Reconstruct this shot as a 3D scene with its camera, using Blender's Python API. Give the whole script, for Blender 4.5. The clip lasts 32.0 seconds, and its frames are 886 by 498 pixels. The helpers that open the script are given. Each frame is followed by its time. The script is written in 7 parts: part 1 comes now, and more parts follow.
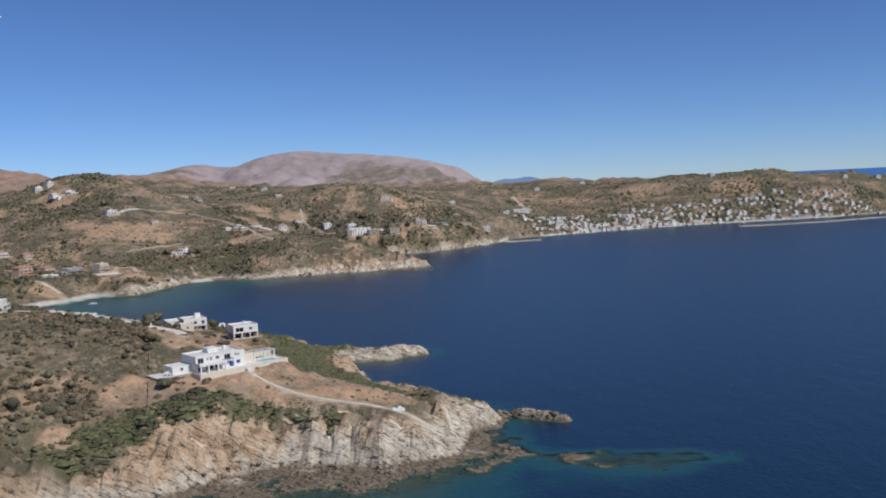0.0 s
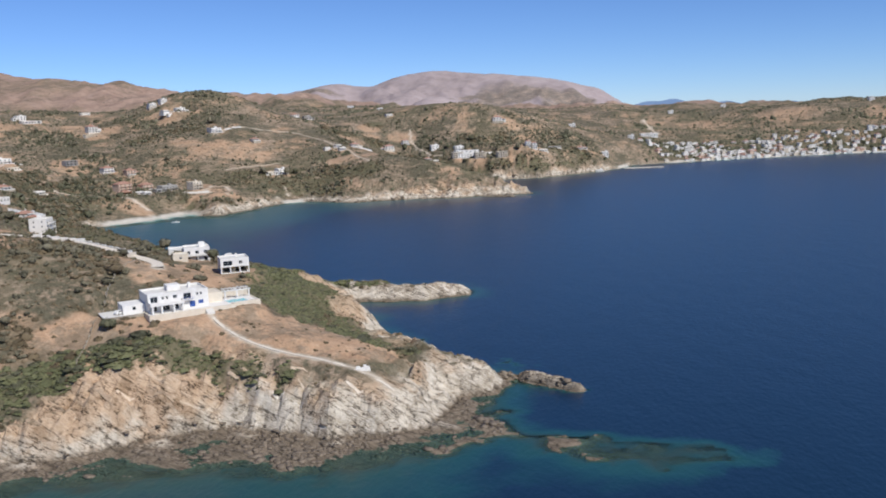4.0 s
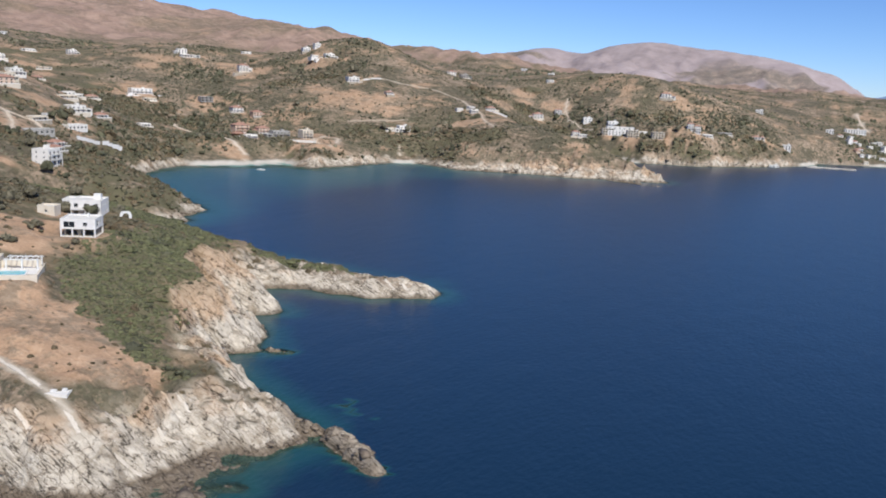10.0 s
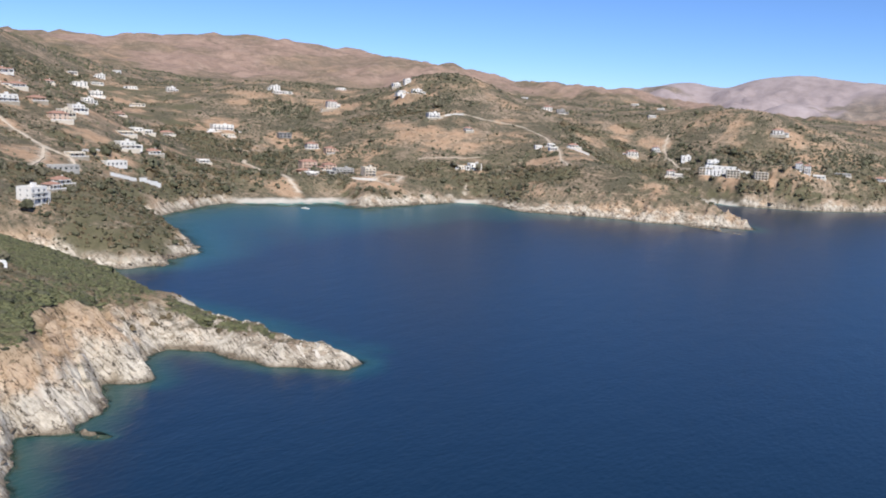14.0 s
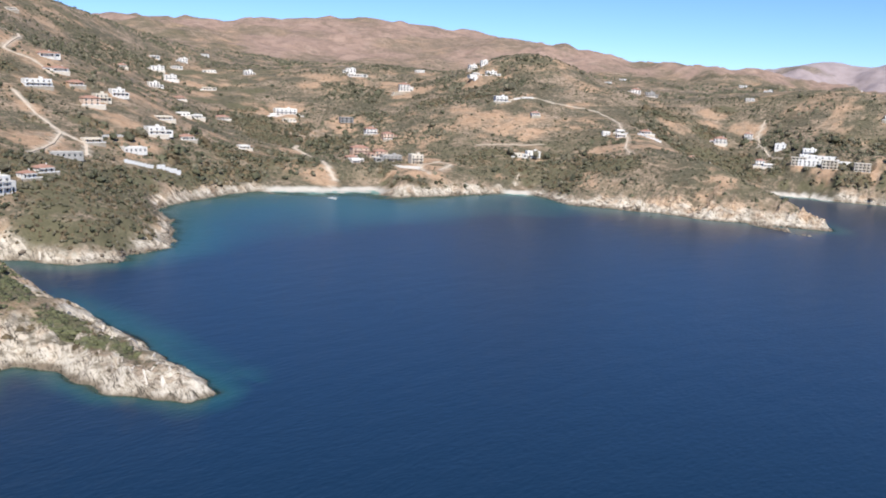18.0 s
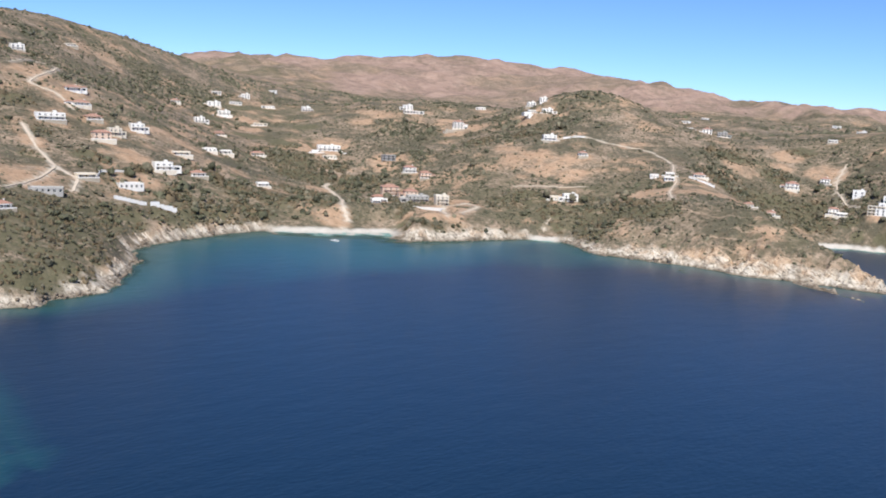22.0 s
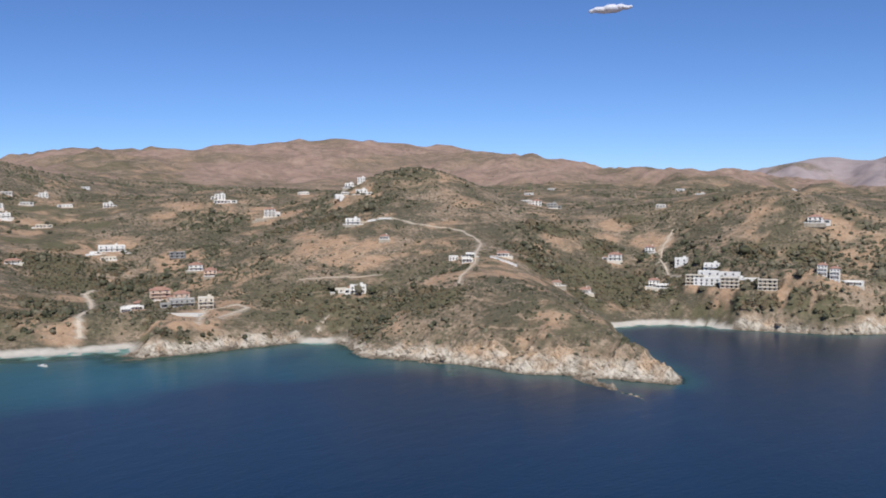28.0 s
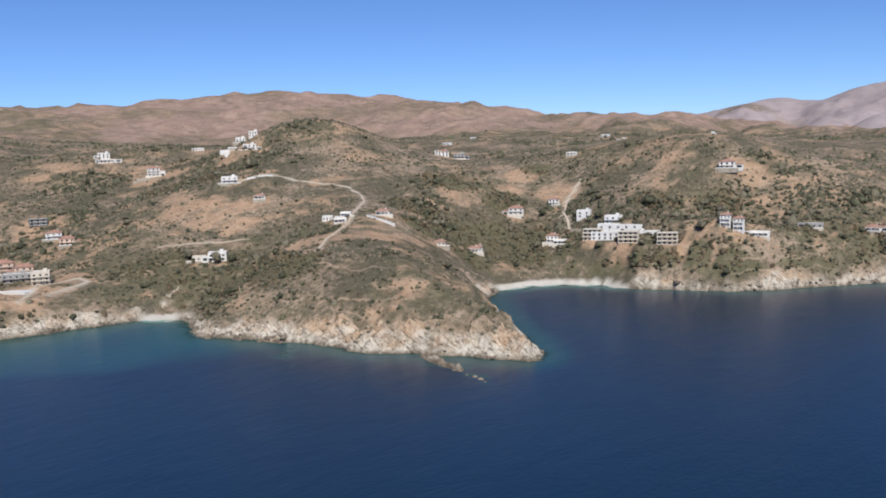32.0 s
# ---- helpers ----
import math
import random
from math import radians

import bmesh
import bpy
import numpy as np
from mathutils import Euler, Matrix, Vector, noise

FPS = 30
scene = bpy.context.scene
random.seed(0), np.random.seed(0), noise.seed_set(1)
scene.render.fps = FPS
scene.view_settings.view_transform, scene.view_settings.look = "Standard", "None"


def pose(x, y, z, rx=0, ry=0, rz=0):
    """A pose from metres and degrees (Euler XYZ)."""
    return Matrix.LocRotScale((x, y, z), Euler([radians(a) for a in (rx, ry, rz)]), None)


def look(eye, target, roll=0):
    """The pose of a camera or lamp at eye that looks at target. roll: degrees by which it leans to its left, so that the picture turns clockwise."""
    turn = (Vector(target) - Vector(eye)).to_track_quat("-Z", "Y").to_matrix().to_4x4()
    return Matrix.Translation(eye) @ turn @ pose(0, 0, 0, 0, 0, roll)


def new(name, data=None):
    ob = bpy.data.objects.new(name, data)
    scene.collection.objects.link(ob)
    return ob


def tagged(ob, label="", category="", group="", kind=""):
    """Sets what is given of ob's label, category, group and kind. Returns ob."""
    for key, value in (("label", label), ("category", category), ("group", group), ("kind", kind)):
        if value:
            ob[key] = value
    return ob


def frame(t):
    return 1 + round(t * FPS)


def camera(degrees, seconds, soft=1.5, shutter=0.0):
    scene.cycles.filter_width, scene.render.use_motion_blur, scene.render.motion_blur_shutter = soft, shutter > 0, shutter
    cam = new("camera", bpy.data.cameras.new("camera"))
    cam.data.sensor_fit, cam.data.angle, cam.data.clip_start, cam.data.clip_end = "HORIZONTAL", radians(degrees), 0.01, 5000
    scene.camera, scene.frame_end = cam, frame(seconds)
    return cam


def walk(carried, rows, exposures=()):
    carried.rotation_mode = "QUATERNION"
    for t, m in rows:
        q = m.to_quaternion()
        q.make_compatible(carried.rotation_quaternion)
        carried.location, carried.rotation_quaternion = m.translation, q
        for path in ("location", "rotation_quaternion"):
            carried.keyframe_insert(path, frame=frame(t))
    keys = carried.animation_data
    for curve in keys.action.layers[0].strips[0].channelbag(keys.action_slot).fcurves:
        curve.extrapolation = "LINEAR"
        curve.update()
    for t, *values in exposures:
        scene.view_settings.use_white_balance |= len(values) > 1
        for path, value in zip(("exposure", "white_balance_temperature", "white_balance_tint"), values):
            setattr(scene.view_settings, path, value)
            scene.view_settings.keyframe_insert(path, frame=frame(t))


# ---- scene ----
cam = camera(53.9, 32.0, 1.9)
PATH = [
    (0, (-1.459, 3.341, 96.281), (-1.475, 7.331, 95.997), -2.7),
    (0.5, (4.379, 10.663, 96.003), (4.303, 14.645, 95.645), -2.8),
    (1, (10.379, 18.066, 95.577), (10.207, 22.042, 95.171), -2.9),
    (1.5, (16.455, 25.546, 95.049), (16.181, 29.512, 94.619), -2.9),
    (2, (22.687, 33.114, 94.472), (22.323, 37.072, 94.020), -2.9),
    (2.5, (29.044, 40.833, 93.943), (28.599, 44.781, 93.471), -2.7),
    (3, (35.521, 48.752, 93.524), (35.007, 52.686, 93.012), -2.5),
    (3.5, (42.220, 56.904, 93.180), (41.622, 60.820, 92.618), -2.3),
    (5.5, (70.205, 90.570, 90.725), (69.279, 94.396, 90.017), -0.7),
    (6, (77.647, 99.479, 90.444), (76.641, 103.281, 89.720), -0.0),
    (6.5, (85.116, 108.804, 90.196), (84.034, 112.584, 89.462), 0.4),
    (7, (92.607, 118.606, 89.962), (91.459, 122.368, 89.232), 1.0),
    (7.5, (99.674, 128.577, 89.761), (98.464, 132.319, 89.031), 1.3),
    (8, (106.531, 138.794, 89.675), (105.260, 142.514, 88.943), 2.1),
    (8.5, (113.064, 149.167, 89.694), (111.718, 152.859, 88.948), 2.6),
    (9, (119.525, 159.910, 89.900), (118.097, 163.568, 89.138), 3.1),
    (9.5, (125.724, 170.700, 90.175), (124.218, 174.324, 89.401), 3.1),
    (10, (131.905, 181.662, 90.579), (130.313, 185.250, 89.811), 3.1),
    (10.5, (138.089, 192.612, 90.974), (136.403, 196.160, 90.224), 2.8),
    (11, (144.449, 203.776, 91.386), (142.663, 207.284, 90.678), 2.7),
    (11.5, (150.646, 215.097, 91.868), (148.768, 218.565, 91.202), 2.6),
    (12, (156.672, 226.510, 92.359), (154.714, 229.940, 91.727), 2.6),
    (12.5, (162.407, 237.877, 92.846), (160.379, 241.269, 92.228), 2.6),
    (13, (167.924, 249.227, 93.302), (165.843, 252.587, 92.684), 2.7),
    (13.5, (173.237, 260.706, 93.721), (171.101, 264.028, 93.097), 2.7),
    (14, (178.379, 272.507, 94.128), (176.189, 275.791, 93.484), 2.9),
    (14.5, (183.193, 284.446, 94.560), (180.949, 287.688, 93.896), 3.0),
    (16.5, (200.483, 332.154, 98.055), (197.983, 335.190, 97.323), 2.8),
    (17, (204.189, 344.336, 98.522), (201.633, 347.324, 97.780), 2.8),
    (17.5, (207.498, 356.626, 98.912), (204.892, 359.568, 98.162), 2.7),
    (18, (210.569, 369.122, 99.306), (207.915, 372.018, 98.554), 2.7),
    (18.5, (213.434, 381.599, 99.682), (210.744, 384.463, 98.930), 2.8),
    (19, (216.167, 394.191, 100.060), (213.431, 397.011, 99.314), 3.0),
    (19.5, (218.695, 406.667, 100.427), (215.911, 409.443, 99.691), 3.1),
    (20, (220.942, 419.007, 100.792), (218.110, 421.738, 100.072), 3.2),
    (20.5, (222.868, 431.302, 101.159), (219.988, 433.988, 100.459), 3.3),
    (21, (224.522, 443.651, 101.514), (221.586, 446.285, 100.846), 3.3),
    (21.5, (225.940, 456.089, 101.852), (222.952, 458.671, 101.214), 3.3),
    (22, (227.100, 468.672, 102.166), (224.066, 471.206, 101.556), 3.1),
    (22.5, (228.036, 481.385, 102.457), (224.968, 483.883, 101.865), 3.0),
    (23, (228.809, 494.195, 102.732), (225.707, 496.653, 102.156), 2.9),
    (23.5, (229.452, 507.017, 102.993), (226.320, 509.439, 102.427), 2.5),
    (24, (229.906, 519.841, 103.254), (226.762, 522.249, 102.693), 2.1),
    (24.5, (230.063, 532.688, 103.571), (226.937, 535.118, 103.011), 1.9),
    (26.5, (229.603, 584.115, 106.334), (226.591, 586.699, 105.830), 0.4),
    (27, (229.544, 596.816, 106.601), (226.640, 599.532, 106.163), 0.1),
    (27.5, (229.492, 609.423, 106.745), (226.649, 612.215, 106.385), -0.2),
    (28, (229.557, 621.940, 106.816), (226.749, 624.778, 106.578), -0.4),
    (28.5, (229.795, 634.352, 106.829), (226.987, 637.196, 106.683), -0.6),
    (29, (230.170, 646.778, 106.813), (227.334, 649.596, 106.747), -0.7),
    (29.5, (230.634, 659.176, 106.772), (227.780, 661.980, 106.730), -0.7),
    (30, (231.111, 671.579, 106.739), (228.279, 674.401, 106.665), -0.8),
    (30.5, (231.553, 684.017, 106.711), (228.753, 686.871, 106.557), -1.1),
    (31, (231.917, 696.571, 106.684), (229.169, 699.465, 106.392), -1.4),
    (31.5, (232.299, 709.218, 106.647), (229.587, 712.132, 106.252), -1.7),
    (32, (232.686, 721.881, 106.642), (230.000, 724.809, 106.176), -1.9),
]
EXPOSURES = [(0, -0.47, 5900, 10), (3, -0.22, 5900, 10), (6, -0.1, 5900, 10), (10, -0.05, 5900, 10), (14, 0.1, 5900, 10), (17, 0.24, 5900, 10), (19, 0.32, 5900, 10), (21, 0.3, 5900, 10), (24, 0.18, 5900, 10),
             (26.5, 0.17, 5900, 10), (28, -0.2, 5900, 10), (30, -0.5, 5900, 10), (31, -0.37, 5900, 10), (32, -0.14, 5900, 10)]
walk(cam, [(t, look(eye, target, roll)) for t, eye, target, roll in PATH], EXPOSURES)

# ---- sky and sun ----
world = bpy.data.worlds.new("sky")
scene.world = world
world.use_nodes = True
wn = world.node_tree
sky = wn.nodes.new("ShaderNodeTexSky")
sky.sky_type, sky.sun_disc = "NISHITA", False
SUN_ELEVATION, SUN_AZIMUTH = 46.0, 128.0
sky.sun_elevation, sky.sun_rotation = radians(SUN_ELEVATION), radians(SUN_AZIMUTH)
sky.air_density, sky.dust_density, sky.ozone_density, sky.altitude = 1.0, 0.0, 4.0, 3200
tint = wn.nodes.new("ShaderNodeMix")
tint.data_type, tint.blend_type = "RGBA", "MULTIPLY"
tint.inputs["Factor"].default_value, tint.inputs[7].default_value = 1.0, (0.88, 0.985, 1.2, 1)
wn.links.new(sky.outputs[0], tint.inputs[6])
wn.links.new(tint.outputs[2], wn.nodes["Background"].inputs[0])
wn.nodes["Background"].inputs[1].default_value = 0.097
sun = new("sun", bpy.data.lights.new("sun", "SUN"))
sun.data.energy, sun.data.angle, sun.data.color = 5.0, radians(0.53), (1.0, 0.92, 0.79)
sa, se = radians(SUN_AZIMUTH), radians(SUN_ELEVATION)
sun.matrix_world = look((math.sin(sa) * math.cos(se) * 900, math.cos(sa) * math.cos(se) * 900, math.sin(se) * 900), (0, 0, 0))


# ---- materials ----
def nodes_of(name, rough=0.9, spec=0.3):
    m = bpy.data.materials.new(name)
    m.use_nodes = True
    t = m.node_tree
    b = t.nodes["Principled BSDF"]
    b.inputs["Roughness"].default_value = rough
    b.inputs["Specular IOR Level"].default_value = spec
    return m, t, b


def coords(t):
    g = t.nodes.new("ShaderNodeNewGeometry")
    return g.outputs["Position"]


def noise_tex(t, at, size, detail=4.0, rough=0.6, stretch=None, turn=0.0):
    """Noise whose features are about size metres across; gives its factor."""
    mp = t.nodes.new("ShaderNodeMapping")
    mp.inputs["Rotation"].default_value = (0, 0, radians(turn)) if not isinstance(turn, tuple) else tuple(radians(a) for a in turn)
    sx, sy, sz = stretch or (1, 1, 1)
    mp.inputs["Scale"].default_value = (sx / size, sy / size, sz / size)
    t.links.new(at, mp.inputs["Vector"])
    n = t.nodes.new("ShaderNodeTexNoise")
    n.inputs["Scale"].default_value, n.inputs["Detail"].default_value, n.inputs["Roughness"].default_value = 1.0, detail, rough
    t.links.new(mp.outputs[0], n.inputs["Vector"])
    return n.outputs["Fac"]


def crevice_tex(t, at, size, width, detail=3.0, stretch=None):
    """Thin wandering crevices: 1 in the crevice, 0 on the rock."""
    n = math_node(t, "ABSOLUTE", math_node(t, "SUBTRACT", noise_tex(t, at, size, detail, 0.6, stretch), 0.5))
    r = t.nodes.new("ShaderNodeMapRange")
    r.inputs["From Min"].default_value, r.inputs["From Max"].default_value = width, 0.0
    t.links.new(n, r.inputs["Value"])
    return r.outputs["Result"]


def bed_coords(t, at):
    """Coordinates on the tilted rock beds: across the beds, then along them."""
    out = t.nodes.new("ShaderNodeCombineXYZ")
    for k, axis in enumerate(((0.374, 0.60, 0.707), (0.102, -0.064, 0.0), (0.09, 0.144, -0.17))):
        v = t.nodes.new("ShaderNodeVectorMath")
        v.operation = "DOT_PRODUCT"
        v.inputs[1].default_value = axis
        t.links.new(at, v.inputs[0])
        t.links.new(v.outputs["Value"], out.inputs[k])
    return out.outputs[0]


def ramp(t, fac, stops):
    r = t.nodes.new("ShaderNodeValToRGB")
    e = r.color_ramp.elements
    while len(e) < len(stops):
        e.new(0.5)
    for el, (p, c) in zip(e, stops):
        el.position, el.color = p, (*c, 1) if len(c) == 3 else c
    t.links.new(fac, r.inputs[0])
    return r.outputs[0]


def mix(t, fac, a, b, mode="MIX"):
    n = t.nodes.new("ShaderNodeMix")
    n.data_type, n.blend_type = "RGBA", mode
    for sock, v in ((n.inputs["Factor"], fac), (n.inputs[6], a), (n.inputs[7], b)):
        if isinstance(v, (int, float)):
            sock.default_value = v
        elif isinstance(v, tuple):
            sock.default_value = (*v, 1)
        else:
            t.links.new(v, sock)
    return n.outputs[2]


def math_node(t, op, a, b=0.5, clamp=False):
    n = t.nodes.new("ShaderNodeMath")
    n.operation, n.use_clamp = op, clamp
    for sock, v in zip(n.inputs, (a, b)):
        if isinstance(v, (int, float)):
            sock.default_value = v
        else:
            t.links.new(v, sock)
    return n.outputs[0]


def bump(t, b, height, dist, strength=1.0):
    n = t.nodes.new("ShaderNodeBump")
    n.inputs["Distance"].default_value, n.inputs["Strength"].default_value = dist, strength
    t.links.new(height, n.inputs["Height"])
    t.links.new(n.outputs[0], b.inputs["Normal"])


def plain(name, dark, light, size=0.6, rough=0.85, spec=0.3, relief=0.0, metal=0.0):
    """A weathered surface between two colours, with grain and broad stains."""
    m, t, b = nodes_of(name, rough, spec)
    at = coords(t)
    f = mix(t, 0.45, noise_tex(t, at, size, 5), noise_tex(t, at, size * 9, 3))
    t.links.new(ramp(t, f, [(0.33, dark), (0.64, light)]), b.inputs["Base Color"])
    b.inputs["Metallic"].default_value = metal
    if relief:
        bump(t, b, noise_tex(t, at, size * 0.5, 4), relief)
    return m


def attribute(t, name):
    n = t.nodes.new("ShaderNodeAttribute")
    n.attribute_name = name
    return n


def ground_material():
    m, t, b = nodes_of("hillside", 0.95, 0.15)
    at = coords(t)
    cover = t.nodes.new("ShaderNodeSeparateColor")
    t.links.new(attribute(t, "cover").outputs["Color"], cover.inputs[0])
    cover2 = t.nodes.new("ShaderNodeSeparateColor")
    t.links.new(attribute(t, "cover_more").outputs["Color"], cover2.inputs[0])
    small, mid, big = noise_tex(t, at, 1.1, 5, 0.65), noise_tex(t, at, 7.0, 5, 0.6), noise_tex(t, at, 60.0, 4)
    both = mix(t, 0.5, small, mid)
    # dry grass and low herbs
    grass = ramp(t, both, [(0.3, (0.18, 0.134, 0.09)), (0.5, (0.33, 0.247, 0.172)), (0.7, (0.48, 0.375, 0.275))])
    herbs = ramp(t, mid, [(0.35, (0.085, 0.072, 0.045)), (0.68, (0.2, 0.16, 0.105))])
    base = mix(t, ramp(t, mix(t, 0.5, big, noise_tex(t, at, 4.0, 5, 0.7)), [(0.44, (0, 0, 0)), (0.54, (1, 1, 1))]), grass, herbs)
    # cushions of thorny scrub, a step or two across, in drifts
    cushions = math_node(t, "ADD", noise_tex(t, at, 2.6, 4, 0.7), math_node(t, "MULTIPLY", math_node(t, "SUBTRACT", noise_tex(t, at, 34.0, 4), 0.5), 0.9))
    thorn = ramp(t, small, [(0.3, (0.058, 0.055, 0.035)), (0.7, (0.15, 0.135, 0.09))])
    base = mix(t, ramp(t, cushions, [(0.49, (0, 0, 0)), (0.55, (0.85, 0.85, 0.85))]), base, thorn)
    green = ramp(t, both, [(0.3, (0.078, 0.073, 0.04)), (0.7, (0.185, 0.163, 0.096))])
    base = mix(t, cover2.outputs[0], base, green)
    soil = ramp(t, both, [(0.3, (0.31, 0.194, 0.116)), (0.52, (0.47, 0.31, 0.194)), (0.72, (0.61, 0.44, 0.3))])
    soil = mix(t, ramp(t, mix(t, 0.5, noise_tex(t, at, 3.2, 6, 0.75), noise_tex(t, at, 19.0, 4)), [(0.48, (0, 0, 0)), (0.55, (0.8, 0.8, 0.8))]), soil, mix(t, 0.5, grass, herbs))
    base = mix(t, cover.outputs[1], base, soil)
    # old field terraces: pale banks that run level round the slopes of the bay
    lie = t.nodes.new("ShaderNodeSeparateXYZ")
    t.links.new(at, lie.inputs[0])
    rung = math_node(t, "FRACT", math_node(t, "ADD", math_node(t, "DIVIDE", lie.outputs[2], 7.5), math_node(t, "MULTIPLY", noise_tex(t, at, 30.0, 4), 2.6)))
    fields = ramp(t, noise_tex(t, at, 85.0, 3), [(0.54, (0, 0, 0)), (0.6, (0.55, 0.55, 0.55))])
    bank = math_node(t, "MULTIPLY", ramp(t, rung, [(0.0, (1, 1, 1)), (0.13, (1, 1, 1)), (0.2, (0, 0, 0))]), fields)
    bank = math_node(t, "MULTIPLY", bank, math_node(t, "DIVIDE", math_node(t, "SUBTRACT", lie.outputs[1], 560.0), 60.0, True))
    base = mix(t, bank, base, mix(t, 0.5, soil, (0.42, 0.33, 0.24)))
    bare = ramp(t, mix(t, 0.5, noise_tex(t, at, 26.0, 6, 0.65), big), [(0.32, (0.215, 0.152, 0.115)), (0.5, (0.34, 0.234, 0.178)), (0.68, (0.45, 0.322, 0.25))])
    tufts = ramp(t, mix(t, 0.45, noise_tex(t, at, 17.0, 7, 0.75), noise_tex(t, at, 150.0, 5)), [(0.48, (0, 0, 0)), (0.6, (0.7, 0.7, 0.7))])
    bare = mix(t, tufts, bare, (0.165, 0.13, 0.092))
    # haze put into the far mountain's colour: paler and pinkish grey
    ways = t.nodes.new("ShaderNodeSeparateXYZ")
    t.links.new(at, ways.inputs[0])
    hazed_rock = ramp(t, mix(t, 0.5, noise_tex(t, at, 45.0, 7, 0.7), noise_tex(t, at, 400.0, 4)), [(0.3, (0.24, 0.195, 0.185)), (0.5, (0.36, 0.295, 0.285)), (0.7, (0.46, 0.385, 0.375))])
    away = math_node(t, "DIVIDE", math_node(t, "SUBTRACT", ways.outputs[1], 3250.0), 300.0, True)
    bare = mix(t, away, bare, hazed_rock)
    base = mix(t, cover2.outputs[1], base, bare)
    # bedded rock: thin dipping layers, grey, cream and rusty
    layers = noise_tex(t, bed_coords(t, at), 1.1, 6, 0.7)
    cracks = noise_tex(t, bed_coords(t, at), 3.6, 6, 0.7, (1, 2.2, 2.2))
    bed = mix(t, 0.4, layers, cracks)
    tone = noise_tex(t, at, 11.0, 4, 0.6)
    joints = crevice_tex(t, bed_coords(t, at), 2.6, 0.03)
    splits = crevice_tex(t, at, 6.5, 0.018, 5.0)
    bed = mix(t, 0.55, bed, noise_tex(t, at, 5.0, 8, 0.78))
    bed = mix(t, 0.3, bed, noise_tex(t, bed_coords(t, at), 0.42, 5, 0.8))
    bed = math_node(t, "SUBTRACT", bed, math_node(t, "ADD", math_node(t, "MULTIPLY", joints, 0.1), math_node(t, "MULTIPLY", splits, 0.09)))
    grey = ramp(t, bed, [(0.38, (0.12, 0.1, 0.076)), (0.43, (0.37, 0.315, 0.245)), (0.5, (0.58, 0.505, 0.4)), (0.62, (0.77, 0.7, 0.585))])
    rust = ramp(t, bed, [(0.38, (0.1, 0.066, 0.042)), (0.44, (0.42, 0.285, 0.175)), (0.62, (0.67, 0.5, 0.345))])
    split = t.nodes.new("ShaderNodeSeparateXYZ")
    t.links.new(at, split.inputs[0])
    # spray has washed the foot of the cliffs pale; rust colours the upper beds
    inner = math_node(t, "MULTIPLY", math_node(t, "DIVIDE", math_node(t, "SUBTRACT", split.outputs[1], 540.0), 60.0, True), 0.3)
    west = math_node(t, "MULTIPLY", math_node(t, "DIVIDE", math_node(t, "SUBTRACT", -52.0, split.outputs[0]), 26.0, True), math_node(t, "DIVIDE", math_node(t, "SUBTRACT", 345.0, split.outputs[1]), 20.0, True))
    inner = math_node(t, "ADD", inner, math_node(t, "MULTIPLY", west, 0.45))
    level = math_node(t, "ADD", math_node(t, "ADD", math_node(t, "DIVIDE", split.outputs[2], 16.0), inner), math_node(t, "MULTIPLY", math_node(t, "SUBTRACT", tone, 0.5), 2.4))
    rock = mix(t, ramp(t, level, [(0.5, (0, 0, 0)), (1.0, (0.9, 0.9, 0.9))]), grey, rust)
    # weathering in blotches of a few paces
    rock = mix(t, 1.0, rock, ramp(t, noise_tex(t, at, 8.0, 6, 0.7), [(0.38, (0.66, 0.63, 0.59)), (0.48, (1, 1, 1))]), "MULTIPLY")
    wet = ramp(t, bed, [(0.38, (0.09, 0.071, 0.051)), (0.62, (0.32, 0.252, 0.18))])
    base = mix(t, cover.outputs[0], base, rock)
    base = mix(t, cover2.outputs[2], base, wet)
    sand = ramp(t, both, [(0.3, (0.47, 0.42, 0.35)), (0.7, (0.63, 0.58, 0.505))])
    base = mix(t, attribute(t, "cover").outputs["Alpha"], base, sand)
    track = ramp(t, both, [(0.3, (0.44, 0.37, 0.28)), (0.7, (0.62, 0.55, 0.45))])
    base = mix(t, cover.outputs[2], base, track)
    t.links.new(base, b.inputs["Base Color"])
    bump(t, b, mix(t, cover.outputs[0], both, bed), 1.2)
    return m


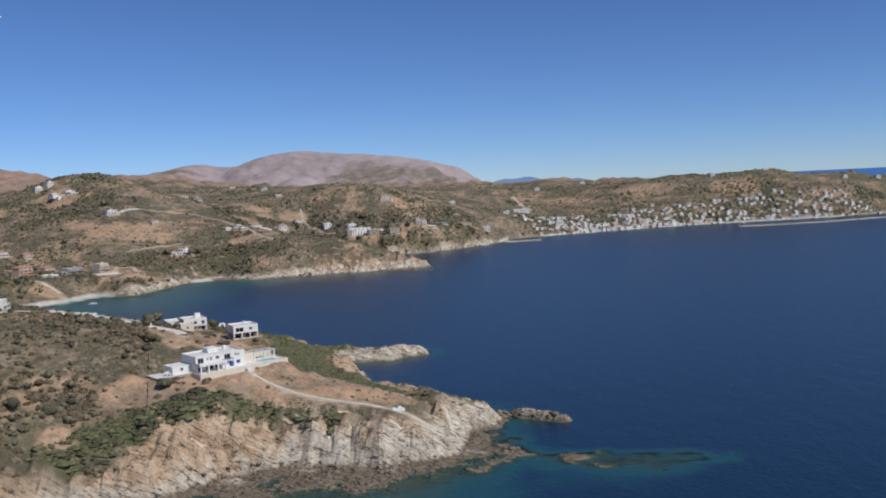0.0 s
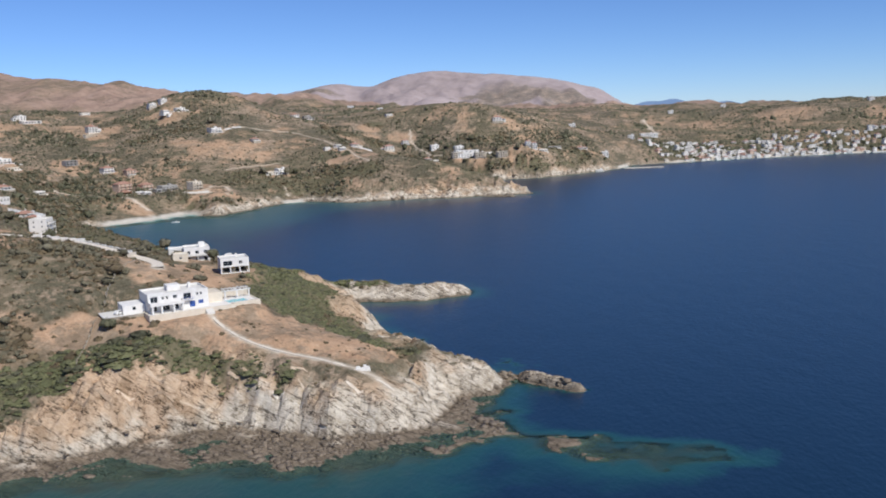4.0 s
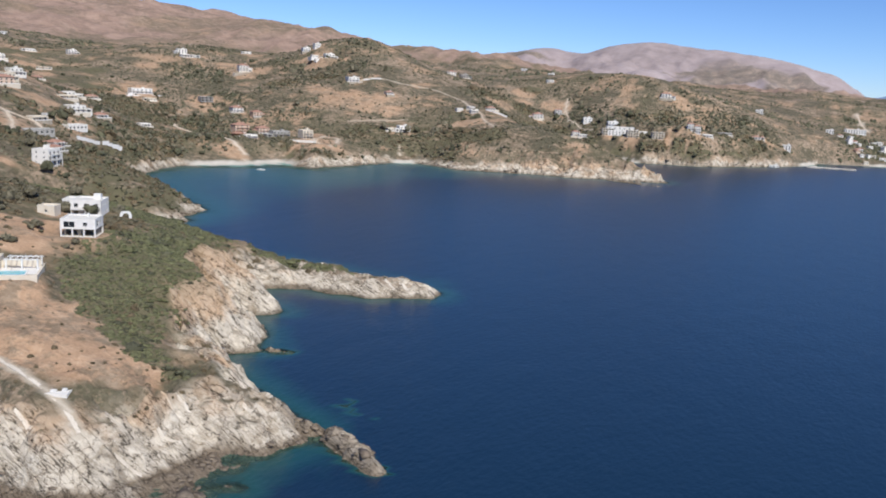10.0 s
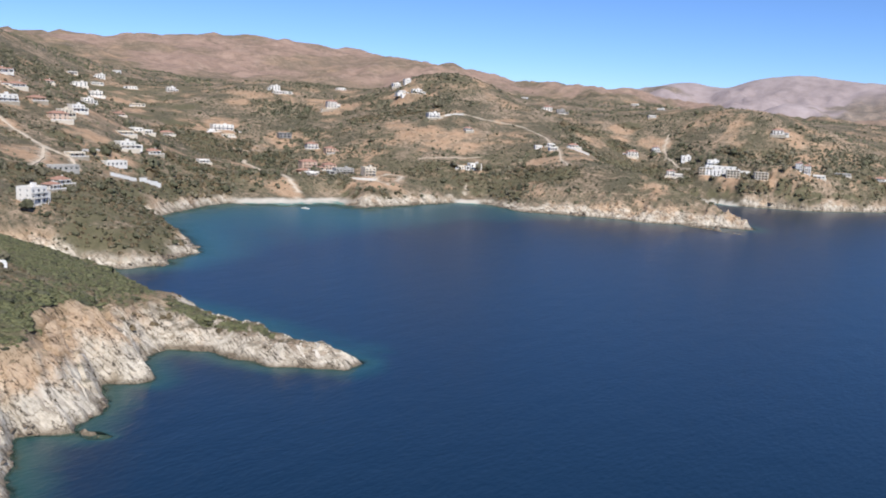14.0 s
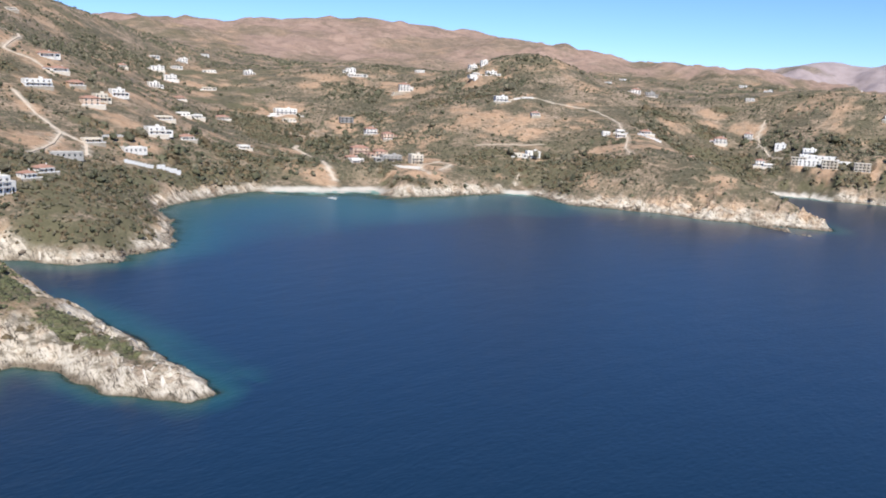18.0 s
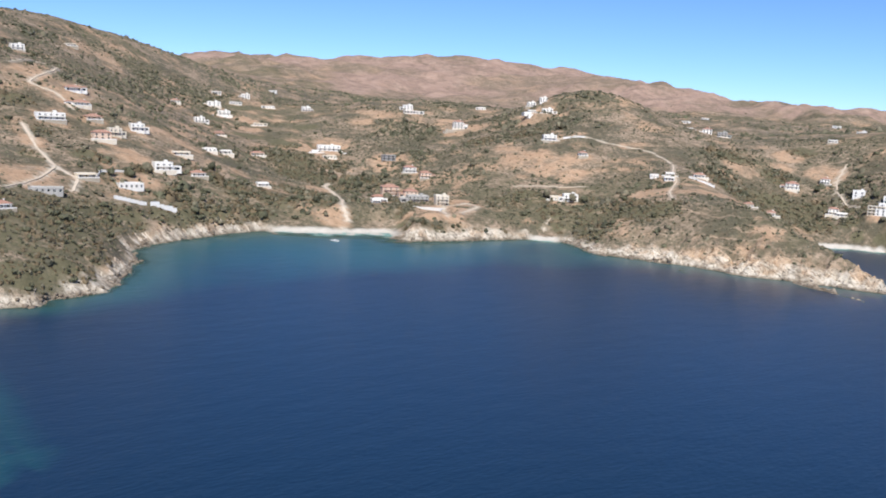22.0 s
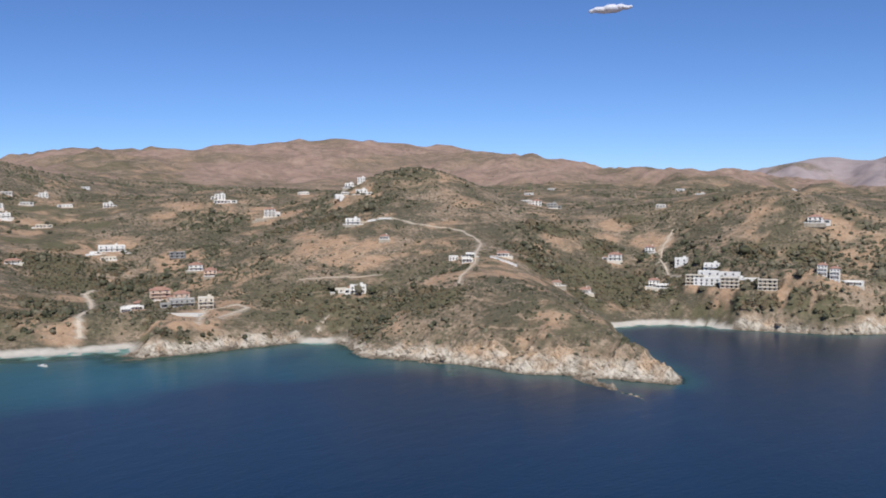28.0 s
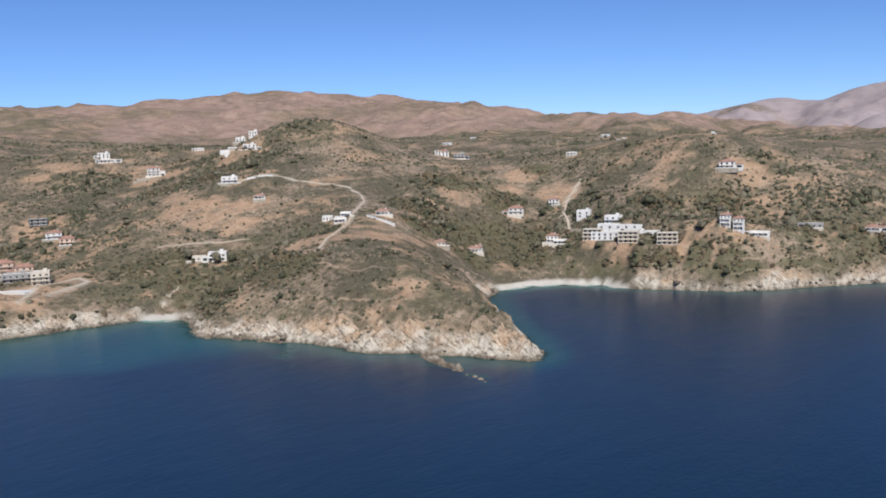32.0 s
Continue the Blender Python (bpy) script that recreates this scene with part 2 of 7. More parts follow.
def sea_material():
    m, t, b = nodes_of("sea_water", 0.28, 0.66)
    at = coords(t)
    b.inputs["IOR"].default_value = 1.33
    depth = attribute(t, "depth").outputs["Fac"]
    patch = noise_tex(t, at, 22.0, 5, 0.6)
    d = math_node(t, "ADD", math_node(t, "DIVIDE", depth, 24.0), math_node(t, "MULTIPLY", math_node(t, "SUBTRACT", patch, 0.5), 0.22))
    body = ramp(t, d, [(0.0, (0.024, 0.10, 0.10)), (0.16, (0.015, 0.096, 0.11)), (0.5, (0.012, 0.07, 0.09)), (0.95, (0.0068, 0.0245, 0.0525))])
    # over rock the shallows are darker and patchy, over sand they are turquoise
    reef = ramp(t, math_node(t, "ADD", d, math_node(t, "MULTIPLY", math_node(t, "SUBTRACT", noise_tex(t, at, 6.0, 5, 0.7), 0.45), 0.3)),
                [(0.0, (0.04, 0.062, 0.046)), (0.14, (0.017, 0.075, 0.076)), (0.38, (0.011, 0.052, 0.066)), (0.75, (0.0068, 0.0245, 0.0525))])
    body = mix(t, attribute(t, "sandy").outputs["Fac"], reef, body)
    t.links.new(body, b.inputs["Base Color"])
    swell = math_node(t, "ADD", noise_tex(t, at, 1.6, 4, 0.6, (1, 0.5, 1), 30), math_node(t, "MULTIPLY", noise_tex(t, at, 9.0, 3, 0.5, (1, 0.4, 1), 20), 1.5))
    bump(t, b, swell, 0.18)
    clear = t.nodes.new("ShaderNodeBsdfTransparent")
    clear.inputs[0].default_value = (0.62, 0.84, 0.84, 1)
    ms = t.nodes.new("ShaderNodeMixShader")
    t.links.new(ramp(t, math_node(t, "DIVIDE", depth, 6.0), [(0.0, (0.08, 0.08, 0.08)), (0.12, (0.38, 0.38, 0.38)), (0.38, (0.87, 0.87, 0.87)), (1.0, (1, 1, 1))]), ms.inputs[0])
    t.links.new(clear.outputs[0], ms.inputs[1])
    t.links.new(b.outputs[0], ms.inputs[2])
    t.links.new(ms.outputs[0], t.nodes["Material Output"].inputs[0])
    return m


def foliage(name, dark, light, size=0.5):
    m, t, b = nodes_of(name, 0.75, 0.2)
    at = coords(t)
    isl = t.nodes.new("ShaderNodeNewGeometry").outputs["Random Per Island"]
    f = mix(t, 0.4, noise_tex(t, at, size, 5, 0.75), isl)
    t.links.new(ramp(t, f, [(0.25, dark), (0.75, light)]), b.inputs["Base Color"])
    bump(t, b, noise_tex(t, at, 0.45, 5, 0.7), 0.5)
    return m


GROUND, SEA = ground_material(), sea_material()
WHITE = plain("whitewash", (0.64, 0.61, 0.57), (0.79, 0.77, 0.735), 1.5, 0.8)
LIME = plain("sunbleached_limewash", (0.66, 0.625, 0.57), (0.79, 0.755, 0.70), 1.5, 0.85)
CREAM = plain("cream_render", (0.58, 0.50, 0.39), (0.70, 0.63, 0.52), 1.5)
OCHRE = plain("salmon_render", (0.55, 0.40, 0.295), (0.66, 0.51, 0.395), 1.5)
CONCRETE = plain("raw_concrete", (0.30, 0.285, 0.26), (0.43, 0.41, 0.38), 0.8)
STONE = plain("rubble_stone", (0.26, 0.22, 0.17), (0.48, 0.42, 0.33), 0.5, 0.95, 0.2, 0.15)
TILES = plain("clay_roof_tiles", (0.29, 0.15, 0.10), (0.45, 0.27, 0.20), 0.35, 0.85, 0.3, 0.05)
GLASS = plain("dark_window_glass", (0.012, 0.015, 0.02), (0.03, 0.037, 0.045), 2.0, 0.08, 0.5)
SHUTTER = plain("blue_paint", (0.03, 0.07, 0.25), (0.06, 0.12, 0.36), 0.6, 0.5)
WOOD = plain("brown_wood", (0.11, 0.06, 0.03), (0.2, 0.12, 0.07), 0.4, 0.7)
LANE = plain("worn_cream_concrete", (0.56, 0.49, 0.395), (0.72, 0.645, 0.54), 0.8)
POOL = plain("pool_water", (0.10, 0.42, 0.50), (0.16, 0.52, 0.60), 2.0, 0.05, 0.5)
PAVING = plain("pale_paving", (0.58, 0.55, 0.50), (0.72, 0.69, 0.63), 0.8)
DIRT = plain("pale_dirt", (0.46, 0.37, 0.27), (0.64, 0.54, 0.42), 1.2, 0.95, 0.1)
BARK = plain("bark", (0.07, 0.05, 0.035), (0.15, 0.11, 0.08), 0.2)
MACCHIA = foliage("macchia_leaves", (0.05, 0.051, 0.031), (0.155, 0.149, 0.088))
OLIVE = foliage("olive_leaves", (0.08, 0.074, 0.047), (0.235, 0.207, 0.137))
LENTISK = foliage("mastic_leaves", (0.098, 0.103, 0.049), (0.205, 0.203, 0.1))
DRY = foliage("dry_scrub", (0.08, 0.062, 0.035), (0.21, 0.16, 0.095))
RUSTY = plain("dark_wet_rock", (0.035, 0.03, 0.024), (0.17, 0.14, 0.11), 0.8, 0.8, 0.4, 0.2)


HILLS_POINT = [(-420, 330, 21.3, 177), (-560, 360, 28.5, 169), (-300, 330, -1.2, 145), (-250, 220, 27.2, 126), (-195, 377, -13.9, 98), (-180, 260, -3.1, 77), (-160, 200, 16.8, 72), (-20, 350, 5.7, 61), (-120, 345, -14.0, 60), (-110, 200, -5.5, 54), (-140, 230, -9.3, 54), (-130, 300, 8.0, 52), (-90, 345, 12.5, 49), (-56, 308, 7.3, 43), (-42, 345, -8.4, 42), (-16, 218, 10.3, 39), (-64, 333, -13.0, 39), (-87, 295, 7.1, 37), (-17, 233, -14.9, 36), (-66, 271, 5.2, 35)]
HILLS_POINT_B = [(-111, 263, 15.8, 32), (-100, 281, -12.5, 29), (-41, 222, 8.2, 28), (-52, 244, -6.6, 25), (-97, 262, -3.7, 24), (-79, 256, -5.1, 24), (-81, 243, 11.4, 23), (-62, 218, -1.0, 20), (-74, 221, -6.8, 20), (-55, 232, 3.9, 20), (-64, 236, -2.1, 20)]
HILLS_BAY = [(-760, 620, 94.0, 184), (-690, 540, 33.1, 144), (-600, 420, 9.0, 143), (-640, 500, 11.2, 142), (-578, 625, -50.4, 125), (-420, 620, -7.0, 110), (-480, 505, 9.4, 107), (-220, 440, 10.7, 100), (-520, 625, 23.6, 98), (-340, 600, -3.0, 96), (-240, 420, 1.7, 90), (-298, 486, -14.5, 74), (-333, 539, -9.3, 60), (-425, 487, 19.9, 58), (-386, 522, 9.8, 58), (-374, 469, -8.7, 56), (-351, 490, 13.7, 52), (-329, 516, 0.2, 49), (-404, 495, -14.0, 46)]
HILLS_SLOPE = [(-870, 760, 58.5, 265), (-700, 860, -66.5, 209), (-607, 776, 0.1, 148), (-647, 695, -49.5, 147), (-527, 843, 67.9, 118), (-32, 728, 19.3, 104), (-450, 841, -29.1, 98), (-458, 708, 9.1, 94), (-404, 730, 4.7, 92), (-365, 723, -4.1, 92), (-257, 667, 28.3, 90), (-480, 660, -9.6, 88), (-227, 747, -27.4, 85), (-328, 677, -25.4, 80), (-308, 812, 32.6, 79), (-150, 720, -6.0, 75), (-417, 899, -36.7, 70), (-70, 735, -12.6, 69), (-232, 864, 10.1, 68), (-272, 810, 6.6, 67)]
HILLS_SLOPE_B = [(-130, 770, 35.4, 65), (-180, 760, -7.4, 62), (-100, 740, -4.0, 61), (-147, 858, -16.4, 60), (-337, 873, -3.1, 60), (-250, 839, 0.5, 58), (-146, 830, 2.4, 54), (-347, 886, -3.4, 54), (-376, 874, -7.3, 52), (-52, 897, 19.5, 50), (-199, 818, -16.6, 43), (-184, 825, 28.3, 39)]
HILLS_BACK = [(-1400, 1100, 101.4, 420), (-1100, 1150, 30.5, 396), (-850, 1000, 14.1, 315), (-600, 1100, 19.0, 287), (-241, 1172, 43.9, 227), (124, 1071, -9.5, 166), (9, 1121, 8.1, 159), (-303, 1002, -27.9, 153), (46, 1006, 18.9, 132), (-502, 912, 9.4, 114), (-72, 1008, 5.6, 88), (-187, 1015, 21.1, 84), (-111, 995, 22.0, 73), (-385, 922, 81.9, 65), (-167, 980, -15.2, 55), (-122, 901, -46.7, 52), (-161, 955, -25.6, 47), (-174, 930, 19.2, 47), (-32, 943, -62.8, 47), (-14, 916, 53.2, 46)]
HILLS_BACK_B = [(-72, 936, -12.1, 44), (-104, 923, 30.1, 44), (-86, 918, 5.2, 38)]
HILLS_FAR = [(-1850, 1620, -10.8, 420), (-200, 2000, -27.1, 420), (-500, 1800, 11.7, 420), (100, 2100, 72.0, 420), (-900, 1500, 49.1, 420), (-1200, 1400, -135.5, 420), (-2080, 1200, 127.0, 420), (-2000, 1380, -28.4, 420), (-1671, 1848, 178.4, 420), (-720, 2140, 29.2, 420), (-920, 2050, 58.1, 420), (-1124, 1961, 2.9, 420), (-1400, 1930, 34.4, 420), (300, 1900, -1.2, 402), (900, 1500, 14.7, 376), (-300, 1350, -27.0, 288), (-450, 1200, 33.6, 266), (0, 1450, 25.3, 265), (500, 1550, -17.1, 261), (-100, 1300, -6.8, 246)]
HILLS_FAR_B = [(760, 1450, 44.0, 245), (230, 1633, -1.8, 221), (560, 1330, -66.3, 215), (350, 1300, -42.7, 203), (640, 1420, 15.1, 200), (150, 1380, 41.5, 196), (439, 1373, 115.0, 180), (246, 1580, -9.5, 173), (105, 1243, -26.6, 161), (295, 1446, -10.1, 146)]
HILLS = [HILLS_POINT, HILLS_POINT_B, HILLS_BAY, HILLS_SLOPE, HILLS_SLOPE_B, HILLS_BACK, HILLS_BACK_B, HILLS_FAR, HILLS_FAR_B]
# ---- the lie of the land: shoreline, hills and relief, on a plan whose unit is S metres ----
S = 1.45
SHORE_POINT = [(-900, -250), (-500, -60), (-300, 60), (-200, 120), (-140, 150), (-110, 168), (-85, 183), (-75, 188), (-66, 193), (-58, 201), (-50, 206),
               (-39, 209), (-30, 206), (-19, 205), (-13, 208), (-7, 210), (0, 214), (2, 225), (4, 235), (11, 238), (12, 246), (7, 251), (-3, 257)]
SHORE_SPIT = [(-12, 262), (-16, 266), (-26, 273), (-21, 281), (-26, 289), (-33, 295), (-43, 302), (-38, 311), (-53, 321), (-55, 329), (-48, 334), (-38, 335),
              (-25, 338), (-11, 347), (-12, 353), (-22, 358), (-45, 359), (-75, 360), (-105, 358), (-130, 355), (-155, 350), (-178, 352), (-175, 365), (-163, 377)]
SHORE_BAY = [(-150, 386), (-147, 402), (-155, 412), (-160, 428), (-184, 443), (-216, 461), (-243, 467), (-258, 482), (-264, 495), (-278, 530), (-284, 556),
             (-275, 574), (-262, 600), (-254, 624), (-236, 618), (-222, 612), (-215, 645), (-204, 690), (-190, 703), (-148, 687)]
SHORE_HEAD = [(-123, 696), (-100, 706), (-70, 708), (-47, 720), (-12, 732), (-20, 744), (-47, 766), (-88, 800), (-107, 820), (-116, 840), (-110, 860),
              (-98, 872), (-76, 880), (-66, 877), (-44, 886), (-17, 893), (2, 916), (30, 950), (60, 1000), (75, 1050)]
SHORE_TOWN = [(132, 1083), (180, 1108), (245, 1140), (300, 1160), (365, 1180), (430, 1195), (520, 1210), (620, 1235), (720, 1275), (850, 1330), (1050, 1500),
              (1000, 1750), (640, 1950), (560, 2500), (760, 3500), (1300, 5600), (-4500, 5600), (-4500, -250)]
SHORE = np.array(SHORE_POINT + SHORE_SPIT + SHORE_BAY + SHORE_HEAD + SHORE_TOWN, float)
BEACHES = [(-276, 577, 14), (-268, 592, 18), (-259, 612, 17), (-198, 697, 7.5), (-113, 850, 10), (-104, 866, 10), (-88, 876, 9), (-72, 879, 8), (66, 1020, 18), (132, 1083, 14), (180, 1108, 20), (245, 1140, 24), (300, 1160, 22), (350, 1176, 16)]


def value_noise(x, y, seed):
    """Smooth noise from -1 to 1 on a unit lattice."""
    xi, yi = np.floor(x).astype(np.int64), np.floor(y).astype(np.int64)
    u, v = x - xi, y - yi
    u, v = u * u * u * (u * (6 * u - 15) + 10), v * v * v * (v * (6 * v - 15) + 10)

    def corner(a, b):
        n = (a * 374761393 + b * 668265263 + seed * 974634777) & 0x7FFFFFFF
        n = ((n ^ (n >> 13)) * 1274126177) & 0x7FFFFFFF
        return ((n ^ (n >> 16)) & 0xFFFF) / 32767.5 - 1

    a, b, c, d = corner(xi, yi), corner(xi + 1, yi), corner(xi, yi + 1), corner(xi + 1, yi + 1)
    return (a * (1 - u) + b * u) * (1 - v) + (c * (1 - u) + d * u) * v


def fractal(x, y, size, octaves, seed, ridged=False):
    total, gain, norm = 0.0, 1.0, 0.0
    for k in range(octaves):
        n = value_noise(x / size + 17.3 * k, y / size - 9.1 * k, seed + k)
        total, norm = total + gain * ((1 - 2 * np.abs(n)) if ridged else n), norm + gain
        size, gain = size * 0.5, gain * 0.55
    return total / norm


def shore_distance(x, y, ring=None):
    """Metres to the shoreline, positive on land."""
    ring = SHORE if ring is None else ring
    best, inside = np.full(x.shape, 1e9), np.zeros(x.shape, bool)
    for (ax, ay), (bx, by) in zip(ring, np.roll(ring, -1, 0)):
        dx, dy = bx - ax, by - ay
        t = np.clip(((x - ax) * dx + (y - ay) * dy) / (dx * dx + dy * dy), 0, 1)
        best = np.minimum(best, (x - ax - t * dx) ** 2 + (y - ay - t * dy) ** 2)
        if ay != by:
            inside ^= ((ay > y) != (by > y)) & (x < dx * (y - ay) / (by - ay) + ax)
    return np.where(inside, 1, -1) * np.sqrt(best)


def beach_mask(x, y):
    m = np.zeros(x.shape)
    for bx, by, r in BEACHES:
        m = np.maximum(m, np.clip(1.6 - np.hypot(x - bx, y - by) / r, 0, 1))
    return m


def hills(x, y):
    z = np.full(x.shape, 5.0)
    for group in HILLS:
        for hx, hy, h, r in group:
            z = z + h * np.exp(-((x - hx) ** 2 + (y - hy) ** 2) / (2 * r * r))
    return z


def rise(d, beach, x, y):
    """How far the land has risen at d metres from the water: steep on rock, slow behind a beach."""
    reach = 8.0 + 12.0 * np.clip((x - 95) / 60, 0, 1) * np.clip((y - 1000) / 60, 0, 1) + 9.0 * np.clip((-66 - x) / 16, 0, 1) * np.clip((300 - y) / 40, 0, 1) + 9.0 * np.clip((y - 370) / 60, 0, 1) + 10 * np.clip((y - 640) / 60, 0, 1) + 2 * np.clip((x + 100) / 60, 0, 1) * np.clip((y - 860) / 40, 0, 1) + 20 * beach + 16 * np.exp(-np.hypot(x + 18, y - 728) / 28)
    return 1 - np.exp(-np.maximum(d, 0) / reach)


def strata(x, y):
    """Tilted beds that stand out as ribs along the cliffs."""
    u, v = x * 0.85 - y * 0.53, x * 0.53 + y * 0.85
    return fractal(u / 5.0, v, 3.2, 4, 41, True) * 0.6 + fractal(u / 2.0, v, 9.0, 3, 47, True) * 0.7


def blocks(x, y, long, wide, seed):
    """Broken blocks of rock, laid like bricks along the beds; -1 to 1."""
    u, v = x * 0.85 - y * 0.53 + fractal(x, y, 7.0, 2, seed) * 2.0, x * 0.53 + y * 0.85 + fractal(x, y, 11.0, 3, seed + 5) * 3.0
    row = np.floor(v / wide).astype(np.int64)
    col = np.floor(u / long + (row * 7919 % 13) / 13.0).astype(np.int64)
    n = (row * 374761393 + col * 668265263 + seed * 974634777) & 0x7FFFFFFF
    n = ((n ^ (n >> 13)) * 1274126177) & 0x7FFFFFFF
    return ((n ^ (n >> 16)) & 0xFFFF) / 32767.5 - 1


def near_line(x, y, line):
    best = np.full(x.shape, 1e9)
    for (ax, ay), (bx, by) in zip(line, line[1:]):
        dx, dy = bx - ax, by - ay
        t = np.clip(((x - ax) * dx + (y - ay) * dy) / (dx * dx + dy * dy), 0, 1)
        best = np.minimum(best, np.hypot(x - ax - t * dx, y - ay - t * dy))
    return best


PADS = [(-64.5, 236.5, 20.3, 8, 6), (-61.5, 228.5, 19.6, 5, 4), (-67, 226, 19.4, 3, 4), (-53.5, 242, 20.1, 5, 6), (-75.7, 229, 20.0, 5, 5), (-66, 272.5, 22.5, 7, 6), (-88, 297, 22.0, 6, 6), (-97, 298.5, 22.7, 5, 5), (-377, 877, 76, 14, 8),
        (-250, 652, 12.0, 12, 6), (-270, 676, 13.5, 8, 6), (-84, 914, 24.0, 7, 5), (-98, 915, 24.4, 5, 5), (-69, 914, 23.6, 5, 5), (-99, 901.5, 20.6, 6, 3.5), (-88, 901, 20.5, 6, 3.5), (-76, 900.5, 20.4, 6, 3.5), (-65, 901, 20.4, 6, 3.5), (-54.5, 902.5, 20.4, 6, 3.5), (-17, 926, 24.0, 5, 4), (-462, 711, 36, 12, 8)]
REEF_SHELF = [(-95, 172), (-62, 189), (-40, 199), (-22, 199), (0, 201), (14, 212), (26, 209), (44, 204), (62, 202.5), (78, 197)]
REEFS = [([(10, 248), (15, 249.5), (22, 246), (30, 241)], 1.9, 2.2), ([(11, 264), (20, 260)], 2.2, -0.4), ([(-50, 715), (-38, 711), (-27, 708)], 2.0, 2.9), ([(-27, 708), (-10, 702)], 1.9, 1.1), ([(-100, 694), (-92, 685)], 2.0, 0.8),
         ([(-20, 283), (-15, 284)], 1.6, 1.0)]
VILLA_PATH = [(-56.5, 233.5), (-52, 229.5), (-47, 225.5), (-42, 223), (-31, 220.8), (-17, 218.6), (-12, 217.8), (-7.5, 216)]


def land_height(x, y, d=None):
    """Height of the ground, or of the sea bed where negative."""
    d = shore_distance(x, y) if d is None else d
    near = np.clip((1300 - np.hypot(x + 150, y - 500)) / 500, 0, 1)
    d = d + near * (fractal(x, y, 14.0, 4, 3) * 3.2 + fractal(x, y, 4.0, 2, 5) * 0.8)
    beach = beach_mask(x, y)
    up = rise(d, beach, x, y)
    body = hills(x, y)
    far = np.clip((np.hypot(x, y - 300) - 900) / 900, 0, 1)
    relief = fractal(x, y, 90.0, 4, 11) * (2.2 + 5 * far) + ((fractal(x, y, 420.0, 5, 21, True) - 0.22) * 31 + fractal(x, y, 150.0, 4, 27, True) * 16) * far * (1 - 0.25 * np.clip((y - 2700) / 300, 0, 1))
    # gullies down the flanks of the bare ridge
    gully = np.clip((np.hypot(x + 150, y - 500) - 950) / 250, 0, 1) * np.clip((y - 800) / 200, 0, 1) * np.clip((2400 - y) / 200, 0, 1)
    relief = relief + gully * np.clip((190 - body) / 70, 0.25, 1) * (fractal(x + 0.5 * y, y * 0.5, 170.0, 4, 331, True) * 14 - 4)
    inland = np.clip((d - 12) / 40, 0, 1) * (1 - beach)
    z = np.maximum(body, 2.0) * up + relief * inland + fractal(x, y, 6.0, 3, 31) * 0.45 * inland * near
    cliff = np.clip(d / 4, 0, 1) * np.clip((24 - d) / 13, 0, 1) * (1 - beach) * near * np.clip(near_line(x, y, VILLA_PATH) / 4 - 0.4, 0, 1)
    bed_no = 0.53 * x + 0.85 * y + np.clip(z, 0, 60)
    south = np.clip((252 - y) / 20, 0, 1) * np.clip((6 - x) / 14, 0, 1)
    crag = (fractal(bed_no, (x * 0.85 - y * 0.53) / 7, 3.8, 3, 201, True) * 1.3 + strata(x, y) * 0.35) * (1 - 0.75 * south) + fractal(x, y, 12.0, 3, 131, True) * 2.4 + blocks(x, y, 8.0, 3.6, 3) * (1.1 - 0.5 * south) + blocks(x, y, 3.6, 1.7, 9) * 0.5
    # on the south face steep gullies part the rock into buttresses
    crag = crag + south * (1.2 - fractal(x + fractal(x, y, 9.0, 2, 337) * 4, y / 2.6, 8.0, 4, 339, True) * 3.4 - fractal(x, y, 3.0, 3, 341, True) * 0.9)
    crag = crag * (1 - 0.45 * np.clip((y - 300) / 30, 0, 1) + 0.75 * np.clip((y - 680) / 12, 0, 1) * np.clip((780 - y) / 12, 0, 1) * np.clip((x + 135) / 20, 0, 1))
    z = z + (crag - 0.8) * cliff + np.clip(d / 3, 0, 1) * 0.4
    for px, py, pz, r, soft in PADS:
        k = np.clip((r + soft - np.hypot(x - px, y - py)) / soft, 0, 1)
        z = z + (pz - z) * k * k * (3 - 2 * k)
    reach = -np.minimum(d, 0)
    bay = np.exp(-((np.hypot(x + 202, y - 568) + fractal(x, y, 60.0, 3, 211) * 30) / 145) ** 3)
    bed = -(0.75 + 0.45 * (y < 366)) * reach ** 1.05 * (1 - 0.945 * np.clip(beach + 0.97 * bay, 0, 1))
    off = near_line(x, y, REEF_SHELF)
    ragged = fractal(x, y, 16.0, 4, 141) * 7 + fractal(x, y, 5.0, 3, 143) * 2.5
    shelf = np.clip((17 + 1.3 * ragged - off) / 14, 0, 1) * np.clip((96 - x + 2 * ragged) / 40, 0, 1)
    streak = fractal(x * 0.3 + y * 0.12, y - 0.12 * x, 4.5, 4, 151, True) * 1.5 + fractal(x * 0.5, y, 12.0, 3, 153) * 1.1
    # the bed falls away slowly round the reef
    apron = np.clip((40 + ragged - off) / 16, 0, 1) * np.clip((100 - x) / 60, 0, 1) * np.clip((224 - y) / 18, 0, 1)
    bed = bed * (1 - apron) + apron * np.maximum(bed, -7.5 - 0.2 * off + ragged * 0.35)
    plates = blocks(x, y, 6.0, 3.0, 13) * 0.35 + fractal(x, y, 7.0, 4, 147, True) * 0.75 + fractal(x, y, 19.0, 2, 149) * 0.5
    # a flat brown ledge at the tide line along the foot of the near cliffs
    ledge = np.clip((262 - y) / 12, 0, 1) * np.clip((x + 130) / 30, 0, 1) * np.clip((30 - x + 2.2 * ragged) / 24, 0, 1)
    bed = np.where(ledge > 0, np.maximum(bed, bed * (1 - ledge) + ledge * (0.5 - 0.055 * reach - 0.0045 * reach ** 2 + plates * 0.7)), bed)
